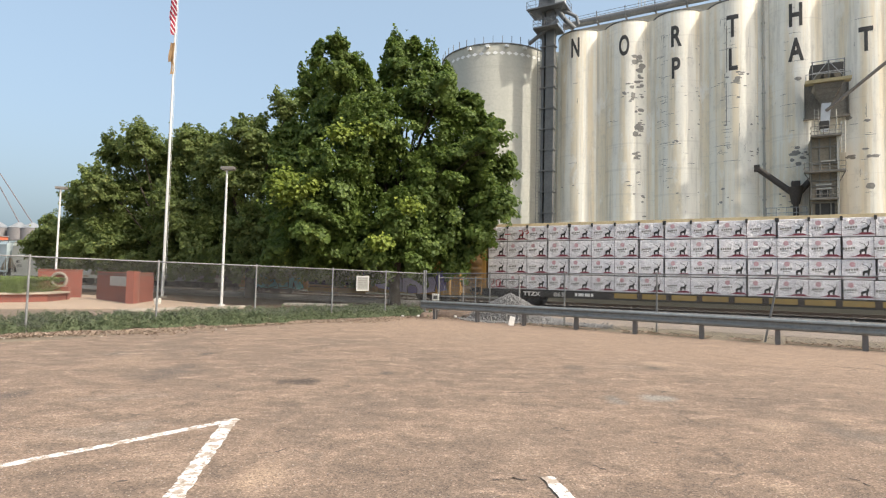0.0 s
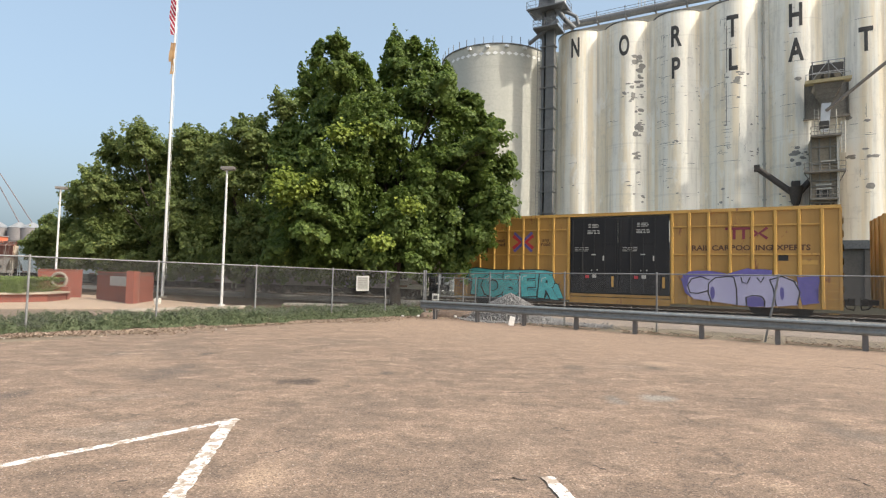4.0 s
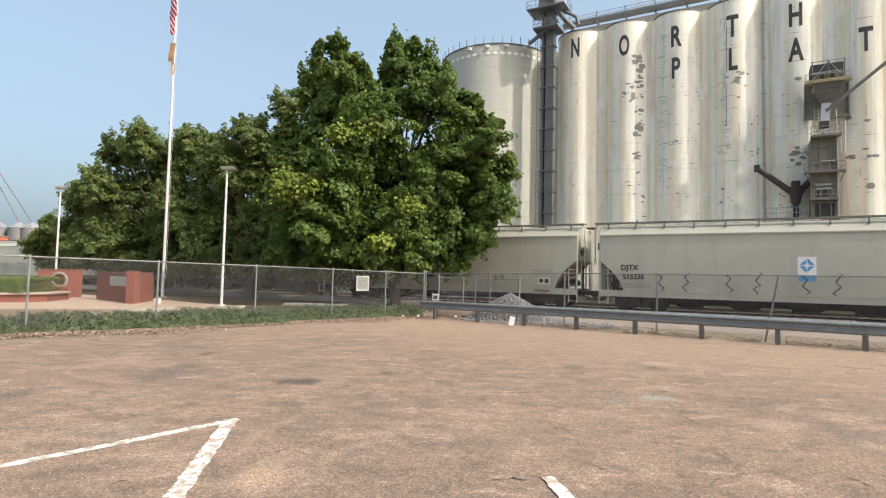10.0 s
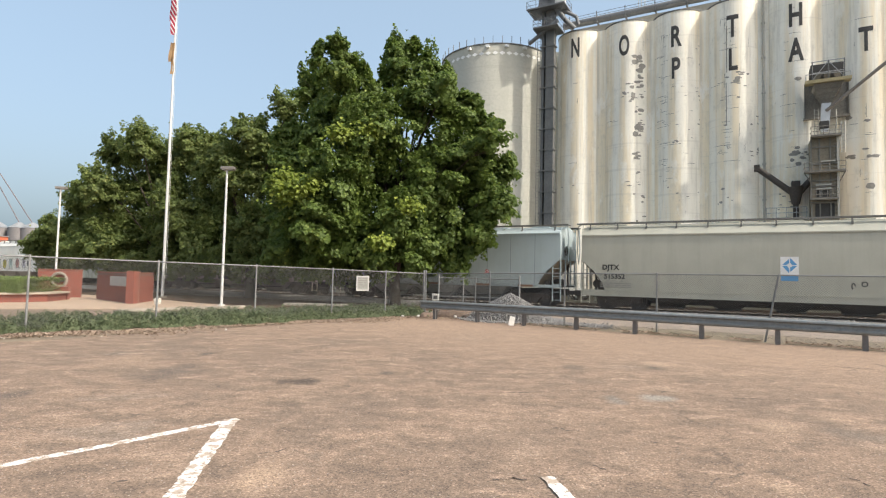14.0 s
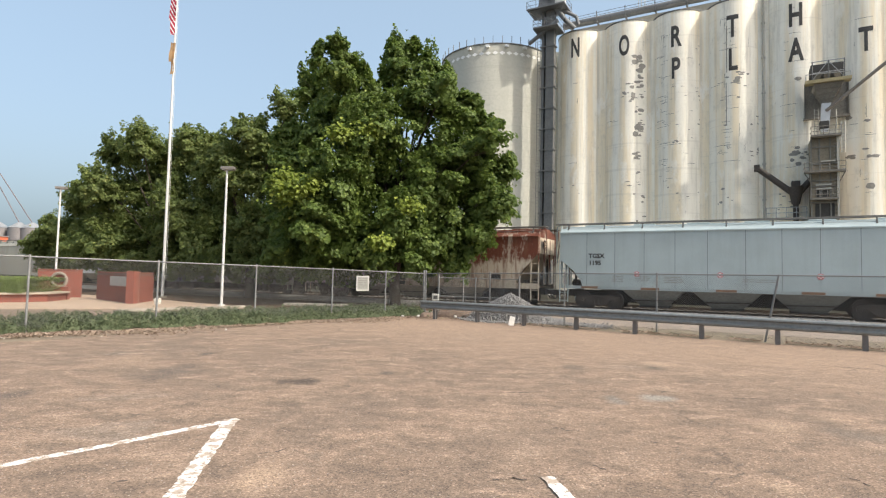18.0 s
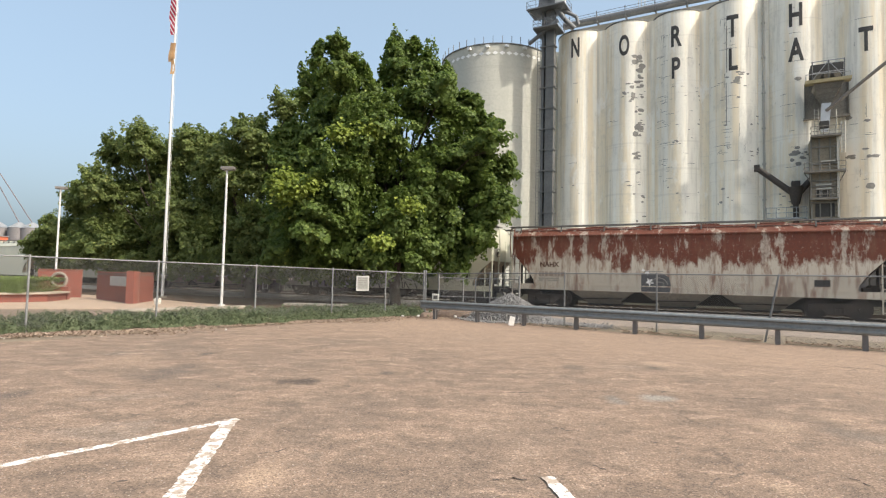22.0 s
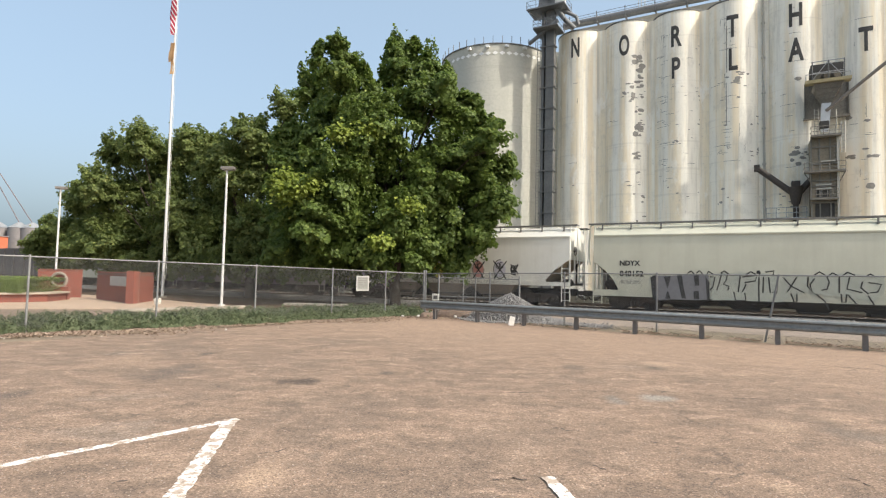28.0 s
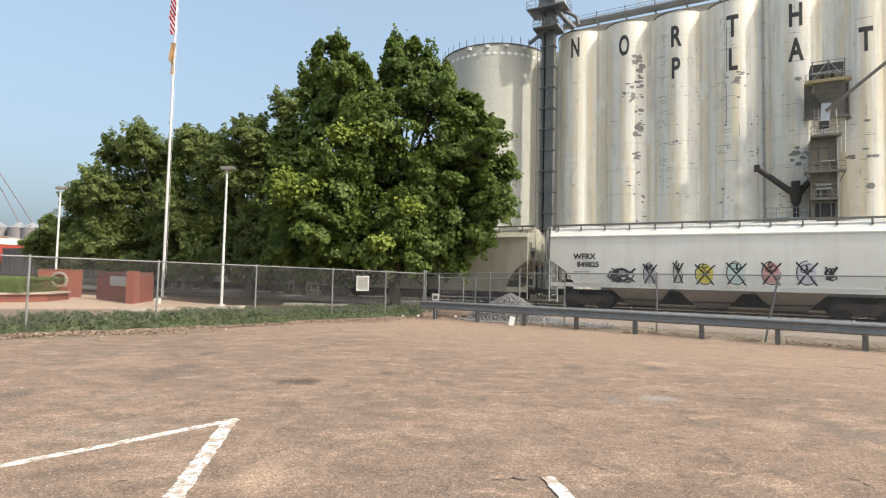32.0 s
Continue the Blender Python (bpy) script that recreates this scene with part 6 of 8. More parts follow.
for x in (-1.6, 0.3, 2.17):
    bm = bmesh.new()
    box(bm, x, x + 0.08, 2.35, 2.55, 19.3, 23.0)
    part("plate_rib", bm, DARK_STEEL, tower)
bm = bmesh.new()
box(bm, -1.7, 2.3, 2.2, 2.7, 19.15, 19.35)
part("plate_shelf", bm, TOWER_STEEL, tower)
for k in range(2):
    bm = bmesh.new()
    box(bm, -1.75, 2.05, -1.0 + 0.5 * k, -0.52 + 0.5 * k, 21.98 + 0.01 * (k % 2), 22.30)
    part("plank", bm, PLANK, tower, "yellowed plank")
# funnel of ribbed sheet below the planks
bm = bmesh.new()
for k in range(4):
    f0, f1 = k / 4, (k + 1) / 4
    def ring(f):
        c = (0.22 * (1 - f) + 0.11 * f, 0.6)
        hx, hy = 1.25 * (1 - f) + 0.40 * f, 1.3 * (1 - f) + 0.40 * f
        return [(c[0] - hx, c[1] - hy), (c[0] + hx, c[1] - hy), (c[0] + hx, c[1] + hy), (c[0] - hx, c[1] + hy)]
    z0, z1 = 21.95 - 1.75 * f0, 21.95 - 1.75 * f1
    va = [bm.verts.new((x, y, z0)) for x, y in ring(f0)]
    vb = [bm.verts.new((x, y, z1)) for x, y in ring(f1)]
    for j in range(4):
        bm.faces.new((va[j], vb[j], vb[(j + 1) % 4], va[(j + 1) % 4]))
    (xa, ya), _, (xb, yb), _ = ring(f1)
    band = bmesh.new()
    box(band, xa - 0.05, xb + 0.05, ya - 0.05, yb + 0.05, z1 - 0.05, z1 + 0.03)
    part("funnel_band", band, TOWER_STEEL, tower)
bmesh.ops.remove_doubles(bm, verts=bm.verts[:], dist=0.001)
bmesh.ops.recalc_face_normals(bm, faces=bm.faces[:])
part("funnel", bm, TOWER_STEEL, tower)
CHUTE = plain("white_chute", (0.66, 0.68, 0.70), 0.4)
bm = bmesh.new()
extrude(bm, [(-0.30, 20.2), (0.50, 20.2), (0.38, 18.6), (0.30, 17.5), (-0.42, 17.5), (-0.38, 18.6)], "y", 0.2, 0.9)
part("chute", bm, CHUTE, tower)
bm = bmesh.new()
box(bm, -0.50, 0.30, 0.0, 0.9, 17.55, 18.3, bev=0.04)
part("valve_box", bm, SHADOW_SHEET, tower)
bm = bmesh.new()
box(bm, -0.40, 0.22, 0.1, 0.8, 17.15, 17.5, bev=0.04)
part("chute_foot", bm, CHUTE, tower)
bm = bmesh.new()
for x in (-0.95, -0.60):
    rod(bm, (x, 0.1, 16.7), (x, 0.1, 19.6), 0.035, n=5)
for k in range(8):
    rod(bm, (-0.95, 0.1, 16.9 + 0.36 * k), (-0.60, 0.1, 16.9 + 0.36 * k), 0.025, n=4)
rod(bm, (0.9, 0.2, 16.7), (0.9, 0.2, 19.4), 0.05, n=5)
part("side_ladder", bm, LOUVRE_PALE, tower)
# posts and torn sheets over the planks
for x in (-1.15, 0.2, 1.5):
    for y in (-0.8, 2.3):
        bm = bmesh.new()
        rod(bm, (x, y, 22.2), (x, y, 24.2), 0.06, n=5)
        part("frame_post", bm, DARK_STEEL, tower)
bm = bmesh.new()
for z in (23.0, 24.15):
    rod(bm, (-1.15, -0.8, z), (1.5, -0.8, z), 0.05, n=5)
for a, b_ in (((-1.15, -0.8, 22.3), (0.2, -0.8, 24.1)), ((1.5, -0.8, 22.3), (0.2, -0.8, 24.1)), ((-1.7, -0.9, 22.2), (-1.7, -0.9, 22.9)), ((-1.7, -0.9, 22.9), (2.0, -0.9, 22.75)), ((2.0, -0.9, 22.2), (2.0, -0.9, 22.75))):
    rod(bm, a, b_, 0.04, n=5)
part("hopper_frame", bm, STEEL, tower)
# box over the planks, coloured as dark as the shade there
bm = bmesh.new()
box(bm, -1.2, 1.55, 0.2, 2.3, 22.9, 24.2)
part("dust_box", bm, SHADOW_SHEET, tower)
SACK = worn("dusty_sack", (0.20, 0.185, 0.16), (0.09, 0.085, 0.07), 0.95, s1=2, s2=9)
for k in range(3):
    bm = bmesh.new()
    box(bm, -0.28, 0.28, -0.02, 0.02, -0.42, 0.42, m=pose(-0.7 + 0.85 * k, -0.15, 22.75, 14, 22 - 19 * k, 10))
    part("torn_sheet", bm, SACK, tower)

pipe = thing("slanting_pipe", "long slanting dark spout pipe to the tower", "pipe", m=siding(-6.7, 66.0))
bm = bmesh.new()
rod(bm, (0.0, 0, 19.2), (9.5, 0, 27.3), 0.16, n=10)
part("pipe_run", bm, PIPE_STEEL, pipe)

# forked spout low on the wall
fork = thing("forked_spout", "dark brown forked grain spout on the silo wall", "spout", m=siding(-4.2, 68.2))
bm = bmesh.new()
for a, b_ in (((-3.5, 0.2, 14.3), (-0.3, -0.1, 11.4)), ((1.5, 0.2, 12.9), (0.3, -0.1, 11.4))):
    rod(bm, a, b_, 0.30, 0.34, n=8)
box(bm, -3.8, -3.25, -0.3, 0.5, 13.95, 14.6)
part("arm", bm, BROWN_STEEL, fork)
bm = bmesh.new()
rod(bm, (0, -0.1, 12.0), (0, -0.1, 10.2), 0.75, 0.40, n=8)
rod(bm, (0, -0.1, 10.2), (0, -0.1, 5.0), 0.28, n=8)
part("drop_pipe", bm, BROWN_STEEL, fork)
bm = bmesh.new()
box(bm, -0.4, 0.4, -0.5, 0.3, 11.9, 12.6, bev=0.05)
part("gate_box", bm, BROWN_STEEL, fork)
cat_ = thing("wall_catwalk", "small railed catwalk at the silo foot", "catwalk", m=siding(-3.2, 68.0))
bm = bmesh.new()
box(bm, -1.7, 1.9, -0.5, 0.8, 8.6, 8.75)
part("deck", bm, STEEL, cat_)
bm = bmesh.new()
for q in (0.55, 1.1):
    rod(bm, (-1.7, -0.5, 8.7 + q), (1.9, -0.5, 8.7 + q), 0.035, n=5)
for k in range(5):
    rod(bm, (-1.7 + 0.9 * k, -0.5, 8.7), (-1.7 + 0.9 * k, -0.5, 9.8), 0.035, n=5)
part("railing", bm, STEEL, cat_)

# low shed along the foot of the silos
SHED_WALL = worn("grey_brown_shed", (0.15, 0.13, 0.11), (0.09, 0.08, 0.065), 0.9, s1=0.8, s2=5, stretch=(1, 1, 0.25))
shed = thing("track_shed", "long low grey-brown shed along the foot of the silos", "shed", m=siding(0, 60))
bm = bmesh.new()
box(bm, -14, 13, 0, 2, -0.2, 5.0)
part("shed_wall", bm, SHED_WALL, shed)
bm = bmesh.new()
box(bm, -14.3, 13.3, -0.3, 0.1, 5.0, 5.75)
part("eave", bm, DARK_STEEL, shed)
for i in range(9):
    bm = bmesh.new()
    box(bm, -13 + i * 3.1, -12.6 + i * 3.1, -0.15, 0, 0, 5.0)
    part("pilaster", bm, SHED_WALL, shed)
bm = bmesh.new()
box(bm, -14.3, 13.3, 0.1, 2.3, 5.0, 5.3)
part("shed_roof", bm, CONCRETE, shed)
bm = bmesh.new()
box(bm, -40, 40, 3.0, 16, -0.3, -0.006)
ob = part("apron", bm, worn("pale_apron_concrete", (0.62, 0.59, 0.52), (0.42, 0.39, 0.34), 0.95, s1=0.2, s2=5))
ob.matrix_basis = siding(0, 58)
tagged(ob, "pale concrete yard between the line and the silos", "pavement", kind="structure")
# ---- line, fences and park ----
BALLAST = worn("ballast_stone", (0.36, 0.34, 0.31), (0.14, 0.13, 0.12), 0.95, s1=0.5, s2=14, bumps=0.9, dist=0.05)
GRAVEL = worn("pale_gravel", (0.345, 0.288, 0.242), (0.20, 0.168, 0.14), 0.95, s1=0.35, s2=11, bumps=0.8, dist=0.04)
GALV = worn("galvanised_tube", (0.25, 0.252, 0.25), (0.16, 0.16, 0.16), 0.6, 0.3, 3, 20)
WIRE = worn("dull_wire", (0.19, 0.19, 0.185), (0.12, 0.12, 0.12), 0.6, 0.2, 3, 20)
GUARD = worn("weathered_guardrail", (0.235, 0.25, 0.25), (0.14, 0.15, 0.15), 0.55, 0.35, 0.9, 8, stretch=(0.3, 1, 4))
WOOD_POST = worn("grey_post", (0.17, 0.16, 0.155), (0.09, 0.085, 0.08), 0.8, 0.0, 1, 12)
BRICK = worn("red_brick", (0.27, 0.082, 0.055), (0.17, 0.055, 0.04), 0.9, s1=3, s2=14, vary=0.5)
MORTAR = worn("mortar", (0.20, 0.105, 0.08), (0.14, 0.075, 0.06), 0.95)
STONE_CAP = worn("pale_capstone", (0.42, 0.36, 0.285), (0.29, 0.245, 0.19), 0.9)
WALK = worn("tan_concrete", (0.45, 0.33, 0.235), (0.32, 0.24, 0.17), 0.95, s1=0.5, s2=12)
KERB = worn("grey_kerb", (0.42, 0.38, 0.32), (0.26, 0.23, 0.19), 0.95)
POLE_WHITE = plain("white_pole", (0.64, 0.64, 0.63), 0.35)
LAMP_HEAD = plain("grey_lamp_head", (0.19, 0.175, 0.16), 0.5)
# soil colour darkened to hold the shade under the trees
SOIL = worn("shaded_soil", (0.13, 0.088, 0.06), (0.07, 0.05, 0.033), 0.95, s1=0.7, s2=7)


def strip(name, label, cat, s0, s1, prof, mat, kind="structure"):
    """A long bank along the line: profile of (metres from the line's middle, height)."""
    bm = bmesh.new()
    extrude(bm, prof, "x", -s1, -s0)
    ob = tagged(part(name, bm, mat), label, cat, kind=kind)
    ob.matrix_basis = siding(0, TRACK)
    return ob


strip("gravel_verge", "pale trampled gravel beside the line", "ground", -60, 260, [(-10.5, -0.4), (-10.5, -0.022), (40, -0.022), (40, -0.4)], GRAVEL)
strip("track_bed", "grey crushed-stone track bed", "ground", -60, 260, [(-3.6, -0.3), (-3.6, -0.018), (-2.3, 0.10), (-0.86, 0.11), (-0.84, 0.048), (1.9, 0.048), (4.6, 0.0), (4.6, -0.3)], BALLAST)

WEEDY = worn("weedy_ballast", (0.050, 0.047, 0.034), (0.024, 0.022, 0.016), 0.95, s1=0.4, s2=6, bumps=0.1, dist=0.02)
for m in (WEEDY, GRAVEL, BALLAST, SOIL):
    m.node_tree.nodes["Principled BSDF"].inputs["Specular IOR Level"].default_value = 0.05
strip("yard_bed", "dark weedy ballast of the yard behind the train", "ground", -60, 260, [(4.6, -0.3), (4.6, -0.010), (34.0, -0.010), (34.0, -0.3)], WEEDY)
# rails on sleepers
RAIL_RUST = worn("rusty_rail", (0.12, 0.085, 0.06), (0.06, 0.045, 0.035), 0.75, 0.0, 2, 15)
SLEEPER = worn("weathered_sleeper", (0.15, 0.13, 0.11), (0.08, 0.07, 0.06), 0.95, s1=2, s2=12)
rail = thing("railway_track", "steel rails on dark timber sleepers", "track", m=siding(0, TRACK), kind="structure")
for y in (-0.7525, 0.7525):
    bm = bmesh.new()
    prof = [(-0.07, 0.0), (0.07, 0.0), (0.015, 0.03), (0.015, 0.11), (0.036, 0.12), (0.036, 0.15), (-0.036, 0.15), (-0.036, 0.12), (-0.015, 0.11), (-0.015, 0.03)]
    extrude(bm, [(y + p, q) for p, q in prof], "x", -260, 60)
    part("rail", bm, RAIL_RUST, rail)
bm = bmesh.new()
box(bm, -0.11, 0.11, -1.3, 1.3, -0.10, 0.055)
me = mesh_of(bm, "sleeper", SLEEPER)
rail2 = thing("railway_track", "rusty rails of a second track behind the train", "track", m=siding(0, TRACK + 5.2), kind="structure")
for y in (-0.7525, 0.7525):
    bm = bmesh.new()
    extrude(bm, [(y + p, q) for p, q in prof], "x", -160, 60)
    part("rail", bm, RAIL_RUST, rail2)
for i in range(110):
    shared("sleeper", me, rail2, pose(22 - i * 0.54, 0, 0))
for i in range(190):
    shared("sleeper", me, rail, pose(20 - i * 0.54, 0, 0))


def stones(name, label, spots, mat, sizes=(0.04, 0.10), seed=1, flat=0.8):
    """Loose stones: many small six-sided chips joined into one mesh."""
    q = np.random.default_rng(seed)
    n = len(spots)
    base = np.array([(1, 0, 0), (-1, 0, 0), (0, 1, 0), (0, -1, 0), (0, 0, 1), (0, 0, -1)], float)
    tri = np.array([(0, 2, 4), (2, 1, 4), (1, 3, 4), (3, 0, 4), (2, 0, 5), (1, 2, 5), (3, 1, 5), (0, 3, 5)])
    jit = 1 + q.uniform(-0.35, 0.35, (n, 6, 1))
    a = q.uniform(0, 2 * np.pi, n)
    ca, sa = np.cos(a)[:, None], np.sin(a)[:, None]
    v = base[None] * jit * q.uniform(*sizes, (n, 1, 1))
    v[:, :, 2] *= flat
    x, y = v[:, :, 0] * ca - v[:, :, 1] * sa, v[:, :, 0] * sa + v[:, :, 1] * ca
    tilt = q.uniform(-0.6, 0.6, (n, 1))
    z = v[:, :, 2] + x * tilt
    co = np.stack([x, y, z], 2) + np.array(spots)[:, None, :]
    return mesh_arrays(name, co.reshape(-1, 3), (tri[None] + 6 * np.arange(n)[:, None, None]).reshape(-1, 3), mat, label)


def mesh_arrays(name, co, tris, mat, label="", cat="", kind="stuff", parent=None):
    me = bpy.data.meshes.new(name)
    me.vertices.add(len(co))
    me.vertices.foreach_set("co", np.ascontiguousarray(co, np.float32).ravel())
    k = tris.shape[1]
    me.loops.add(tris.size)
    me.loops.foreach_set("vertex_index", np.ascontiguousarray(tris, np.int32).ravel())
    me.polygons.add(len(tris))
    me.polygons.foreach_set("loop_start", np.arange(0, tris.size, k, dtype=np.int32))
    me.update(calc_edges=True)
    me.materials.append(mat)
    ob = new(name, me)
    if parent:
        ob.parent = parent
    else:
        tagged(ob, label, cat or name.replace("_", " "), kind=kind)
    return ob


STONE_CHIP = worn("stone_chips", (0.24, 0.235, 0.23), (0.11, 0.105, 0.10), 0.9, s1=4, s2=18)
q = np.random.default_rng(4)
# heap of crushed stone behind the fence
spots = []
for i in range(11000):
    a, rr = q.uniform(0, 2 * np.pi), math.sqrt(q.uniform(0, 1)) * 2.05
    h = 1.05 * max(0.0, 1 - rr / 1.7) ** 0.9
    spots.append((2.75 + rr * math.cos(a) * 1.05, 22.3 + rr * math.sin(a), h + q.uniform(-0.03, 0.03)))
for i in range(1500):
    u = q.uniform(0, 1)
    spots.append((2.6 + 3.2 * u + q.normal(0, 0.35), 21.6 - 2.0 * u + q.normal(0, 0.45), q.uniform(-0.02, 0.05)))
heap = stones("stone_heap", "heap of grey crushed stone behind the guardrail", spots, STONE_CHIP, (0.022, 0.058), 2)
bm = bmesh.new()
rod(bm, (2.75, 22.3, -0.1), (2.75, 22.3, 0.95), 1.75, 0.12, n=20)
tagged(part("heap_core", bm, STONE_CHIP), "grey core of the stone heap", "stone heap", kind="stuff")
# chips along the track bed
spots = []
for i in range(9000):
    s, d = q.uniform(-4, 44), 27.6 + 3.1 * q.random()
    p = AWAY * d - ALONG * s
    spots.append((p.x, p.y, min(0.11, max(0.0, (d - 28.1) * 0.09)) if d < 30.7 else 0.05))
stones("ballast_chips", "loose grey ballast along the rails", spots, worn("pale_ballast_chips", (0.40, 0.385, 0.36), (0.17, 0.16, 0.15), 0.9, s1=4, s2=18), (0.03, 0.07), 3)
spots = []
for i in range(900):
    u, v = q.uniform(0, 1), abs(q.normal(0, 1.6))
    spots.append((-0.4 + 13.5 * u + v * 0.56, 22.6 - 9.2 * u + v * 0.83 + 0.2, -0.015))
stones("verge_gravel", "scattered gravel behind the guardrail", spots, worn("tan_gravel", (0.30, 0.255, 0.205), (0.15, 0.125, 0.10), 0.95, s1=5, s2=20), (0.010, 0.032), 5)

# guardrail: one beam on posts
G0, GD = Vector((10.721, 14.016, 0)), Vector((-0.8265, 0.5630, 0))
gturn = math.degrees(math.atan2(-GD.y, -GD.x))
guard = thing("guardrail", "grey galvanised W-beam guardrail on short posts", "guardrail", m=pose(G0.x, G0.y, 0, 0, 0, gturn))
bm = bmesh.new()
wprof = [(0.0, 0.40), (-0.075, 0.435), (-0.08, 0.475), (-0.02, 0.525), (-0.015, 0.585), (-0.02, 0.60), (-0.08, 0.635), (-0.075, 0.675), (0.0, 0.71)]
extrude(bm, wprof + [(y + 0.012, z) for y, z in wprof[::-1]], "x", -13.95, 9.5)
part("beam", bm, GUARD, guard)
bm = bmesh.new()
box(bm, -0.06, 0.06, 0.0, 0.012, -0.1, 0.66)
box(bm, -0.06, 0.06, 0.13, 0.142, -0.1, 0.66)
box(bm, -0.008, 0.008, 0.012, 0.13, -0.1, 0.66)
me = mesh_of(bm, "guard_post", WOOD_POST)
for i in range(13):
    shared("guard_post", me, guard, pose(-13.335 + i * 1.905, 0.02, 0))
bm = bmesh.new()
for i in range(13):
    for z in (0.50, 0.61):
        rod(bm, (-13.335 + i * 1.905, -0.035, 0.555), (-13.335 + i * 1.905, -0.015, 0.555), 0.02, n=6)
part("bolt_heads", bm, GALV, guard)


def chain_link(name, label, pts, height, group, lean=None, mesh=True, pitch=0.066, mid=False):
    """A chain-link fence: posts at the points, a top rail and woven wire between."""
    ob = thing(name, label, "fence", group)
    hs = height if isinstance(height, list) else [height] * len(pts)
    for i, p in enumerate(pts):
        bm = bmesh.new()
        end = i in (0, len(pts) - 1)
        r = 0.038 if end else 0.028
        tip = Vector((p[0], p[1], hs[i] + (0.10 if end else 0.03)))
        if lean and i in lean:
            tip += Vector(lean[i])
        rod(bm, (p[0], p[1], -0.15), tip, r, n=10)
        ball(bm, tip, r * 1.25)
        part("post", bm, GALV, ob)
    for a, b_, ha, hb in zip(pts, pts[1:], hs, hs[1:]):
        bm = bmesh.new()
        rod(bm, (*a, ha), (*b_, hb), 0.021, n=8)
        height = (ha + hb) / 2
        part("top_rail", bm, GALV, ob)
        if mid:
            bm = bmesh.new()
            rod(bm, (*a, height * 0.5), (*b_, height * 0.5), 0.021, n=8)
            part("middle_rail", bm, GALV, ob)
        if not mesh:
            continue
        A, B = Vector((*a, 0)), Vector((*b_, 0))
        ln = (B - A).length
        d = (B - A) / ln
        nrm = Vector((-d.y, d.x, 0)) * 0.0014
        up = Vector((0, 0, 0.0021))
        co, tr = [], []
        n = int((ln + height) / pitch)
        for sgn in (1, -1):
            for k in range(n):
                u0 = k * pitch - height
                lo, hi = max(u0, 0.0), min(u0 + height, ln)
                if hi - lo < 0.02:
                    continue
                z0, z1 = lo - u0, hi - u0
                if sgn < 0:
                    z0, z1 = height - z0, height - z1
                p0, p1 = A + d * lo + Vector((0, 0, z0)), A + d * hi + Vector((0, 0, z1))
                base = len(co)
                off = (nrm * 1.5 if sgn > 0 else nrm * -1.5)
                side = d.cross((p1 - p0).normalized()).cross((p1 - p0).normalized()).normalized() * 0.0022
                for p in (p0, p1):
                    co += [p + off + side, p + off - side, p + off + nrm * 1.6]
                for j in range(3):
                    tr += [(base + j, base + (j + 1) % 3, base + 3 + (j + 1) % 3), (base + j, base + 3 + (j + 1) % 3, base + 3 + j)]
        mesh_arrays("wire_mesh", np.array([tuple(c) for c in co]), np.array(tr), WIRE, parent=ob)
    return ob


LEFT_FENCE = [(-16.6, 7.0), (-14.6, 9.4), (-12.5, 11.6), (-10.4, 13.9), (-8.33, 16.2), (-6.2, 18.4), (-4.1, 20.66), (-2.3, 22.5), (-0.78, 23.6)]
RIGHT_FENCE = [(-0.70, 23.62), (1.83, 21.2), (4.32, 19.5), (6.9, 17.77), (9.366, 16.087), (12.2, 14.1), (14.7, 12.4), (17.2, 10.7)]
chain_link("chain_link_fence", "galvanised chain-link fence round the park", LEFT_FENCE, [1.93, 1.93, 1.92, 1.91, 1.89, 1.87, 1.84, 1.81, 1.78], "chain-link fences")
chain_link("chain_link_fence", "galvanised chain-link fence behind the guardrail, one post leaning", RIGHT_FENCE, [1.78, 1.83, 1.87, 1.89, 1.90, 1.91, 1.92, 1.93], "chain-link fences", lean={4: (0.31, -0.21, -0.02)})
chain_link("chain_link_gate", "low chain-link gate panels beside the stone heap", [(-0.15, 24.3), (0.92, 24.1), (1.45, 24.0), (3.2, 22.9)], 1.62, "chain-link fences", mid=True)

# dug-up earth and leaves at the fence corner
DIRT = worn("loose_brown_dirt", (0.20, 0.145, 0.11), (0.10, 0.072, 0.055), 0.95, s1=2.0, s2=14, bumps=0.9, dist=0.05)
for k, (x, y, rx, ry, rz) in enumerate(((0.5, 23.0, 0.95, 0.5, 0.34), (1.3, 22.5, 0.55, 0.4, 0.22), (-0.55, 22.8, 0.5, 0.35, 0.20))):
    bm = bmesh.new()
    ball(bm, (0, 0, 0), 1.0, sub=3)
    qq = random.Random(k)
    for v in bm.verts:
        g = 1 + qq.uniform(-0.10, 0.10)
        v.co = Vector((v.co.x * rx * g, v.co.y * ry * g, max(v.co.z * rz * g, -0.05)))
    ob = part("dirt_mound", bm, DIRT, smooth=True)
    ob.matrix_basis = pose(x, y, 0, 0, 0, 30 * k)
    tagged(ob, "low mound of brown dirt at the guardrail's end", "dirt mound", "dirt mounds")

# small pale box on a peg behind the guardrail
ubox = thing("utility_box", "small pale utility box on a peg behind the guardrail", "utility box", m=pose(-0.28, 23.95, 0))
bm = bmesh.new()
box(bm, -0.15, 0.15, -0.08, 0.08, 0.62, 0.92, bev=0.02)
part("case", bm, plain("dirty_white_case", (0.50, 0.50, 0.47)), ubox)
bm = bmesh.new()
box(bm, -0.09, 0.09, -0.09, -0.082, 0.70, 0.84)
part("dial_window", bm, plain("dark_window", (0.06, 0.06, 0.06), 0.3), ubox)
bm = bmesh.new()
rod(bm, (0, 0, -0.1), (0, 0, 0.63), 0.03, n=8)
part("peg", bm, GALV, ubox)
bm = bmesh.new()
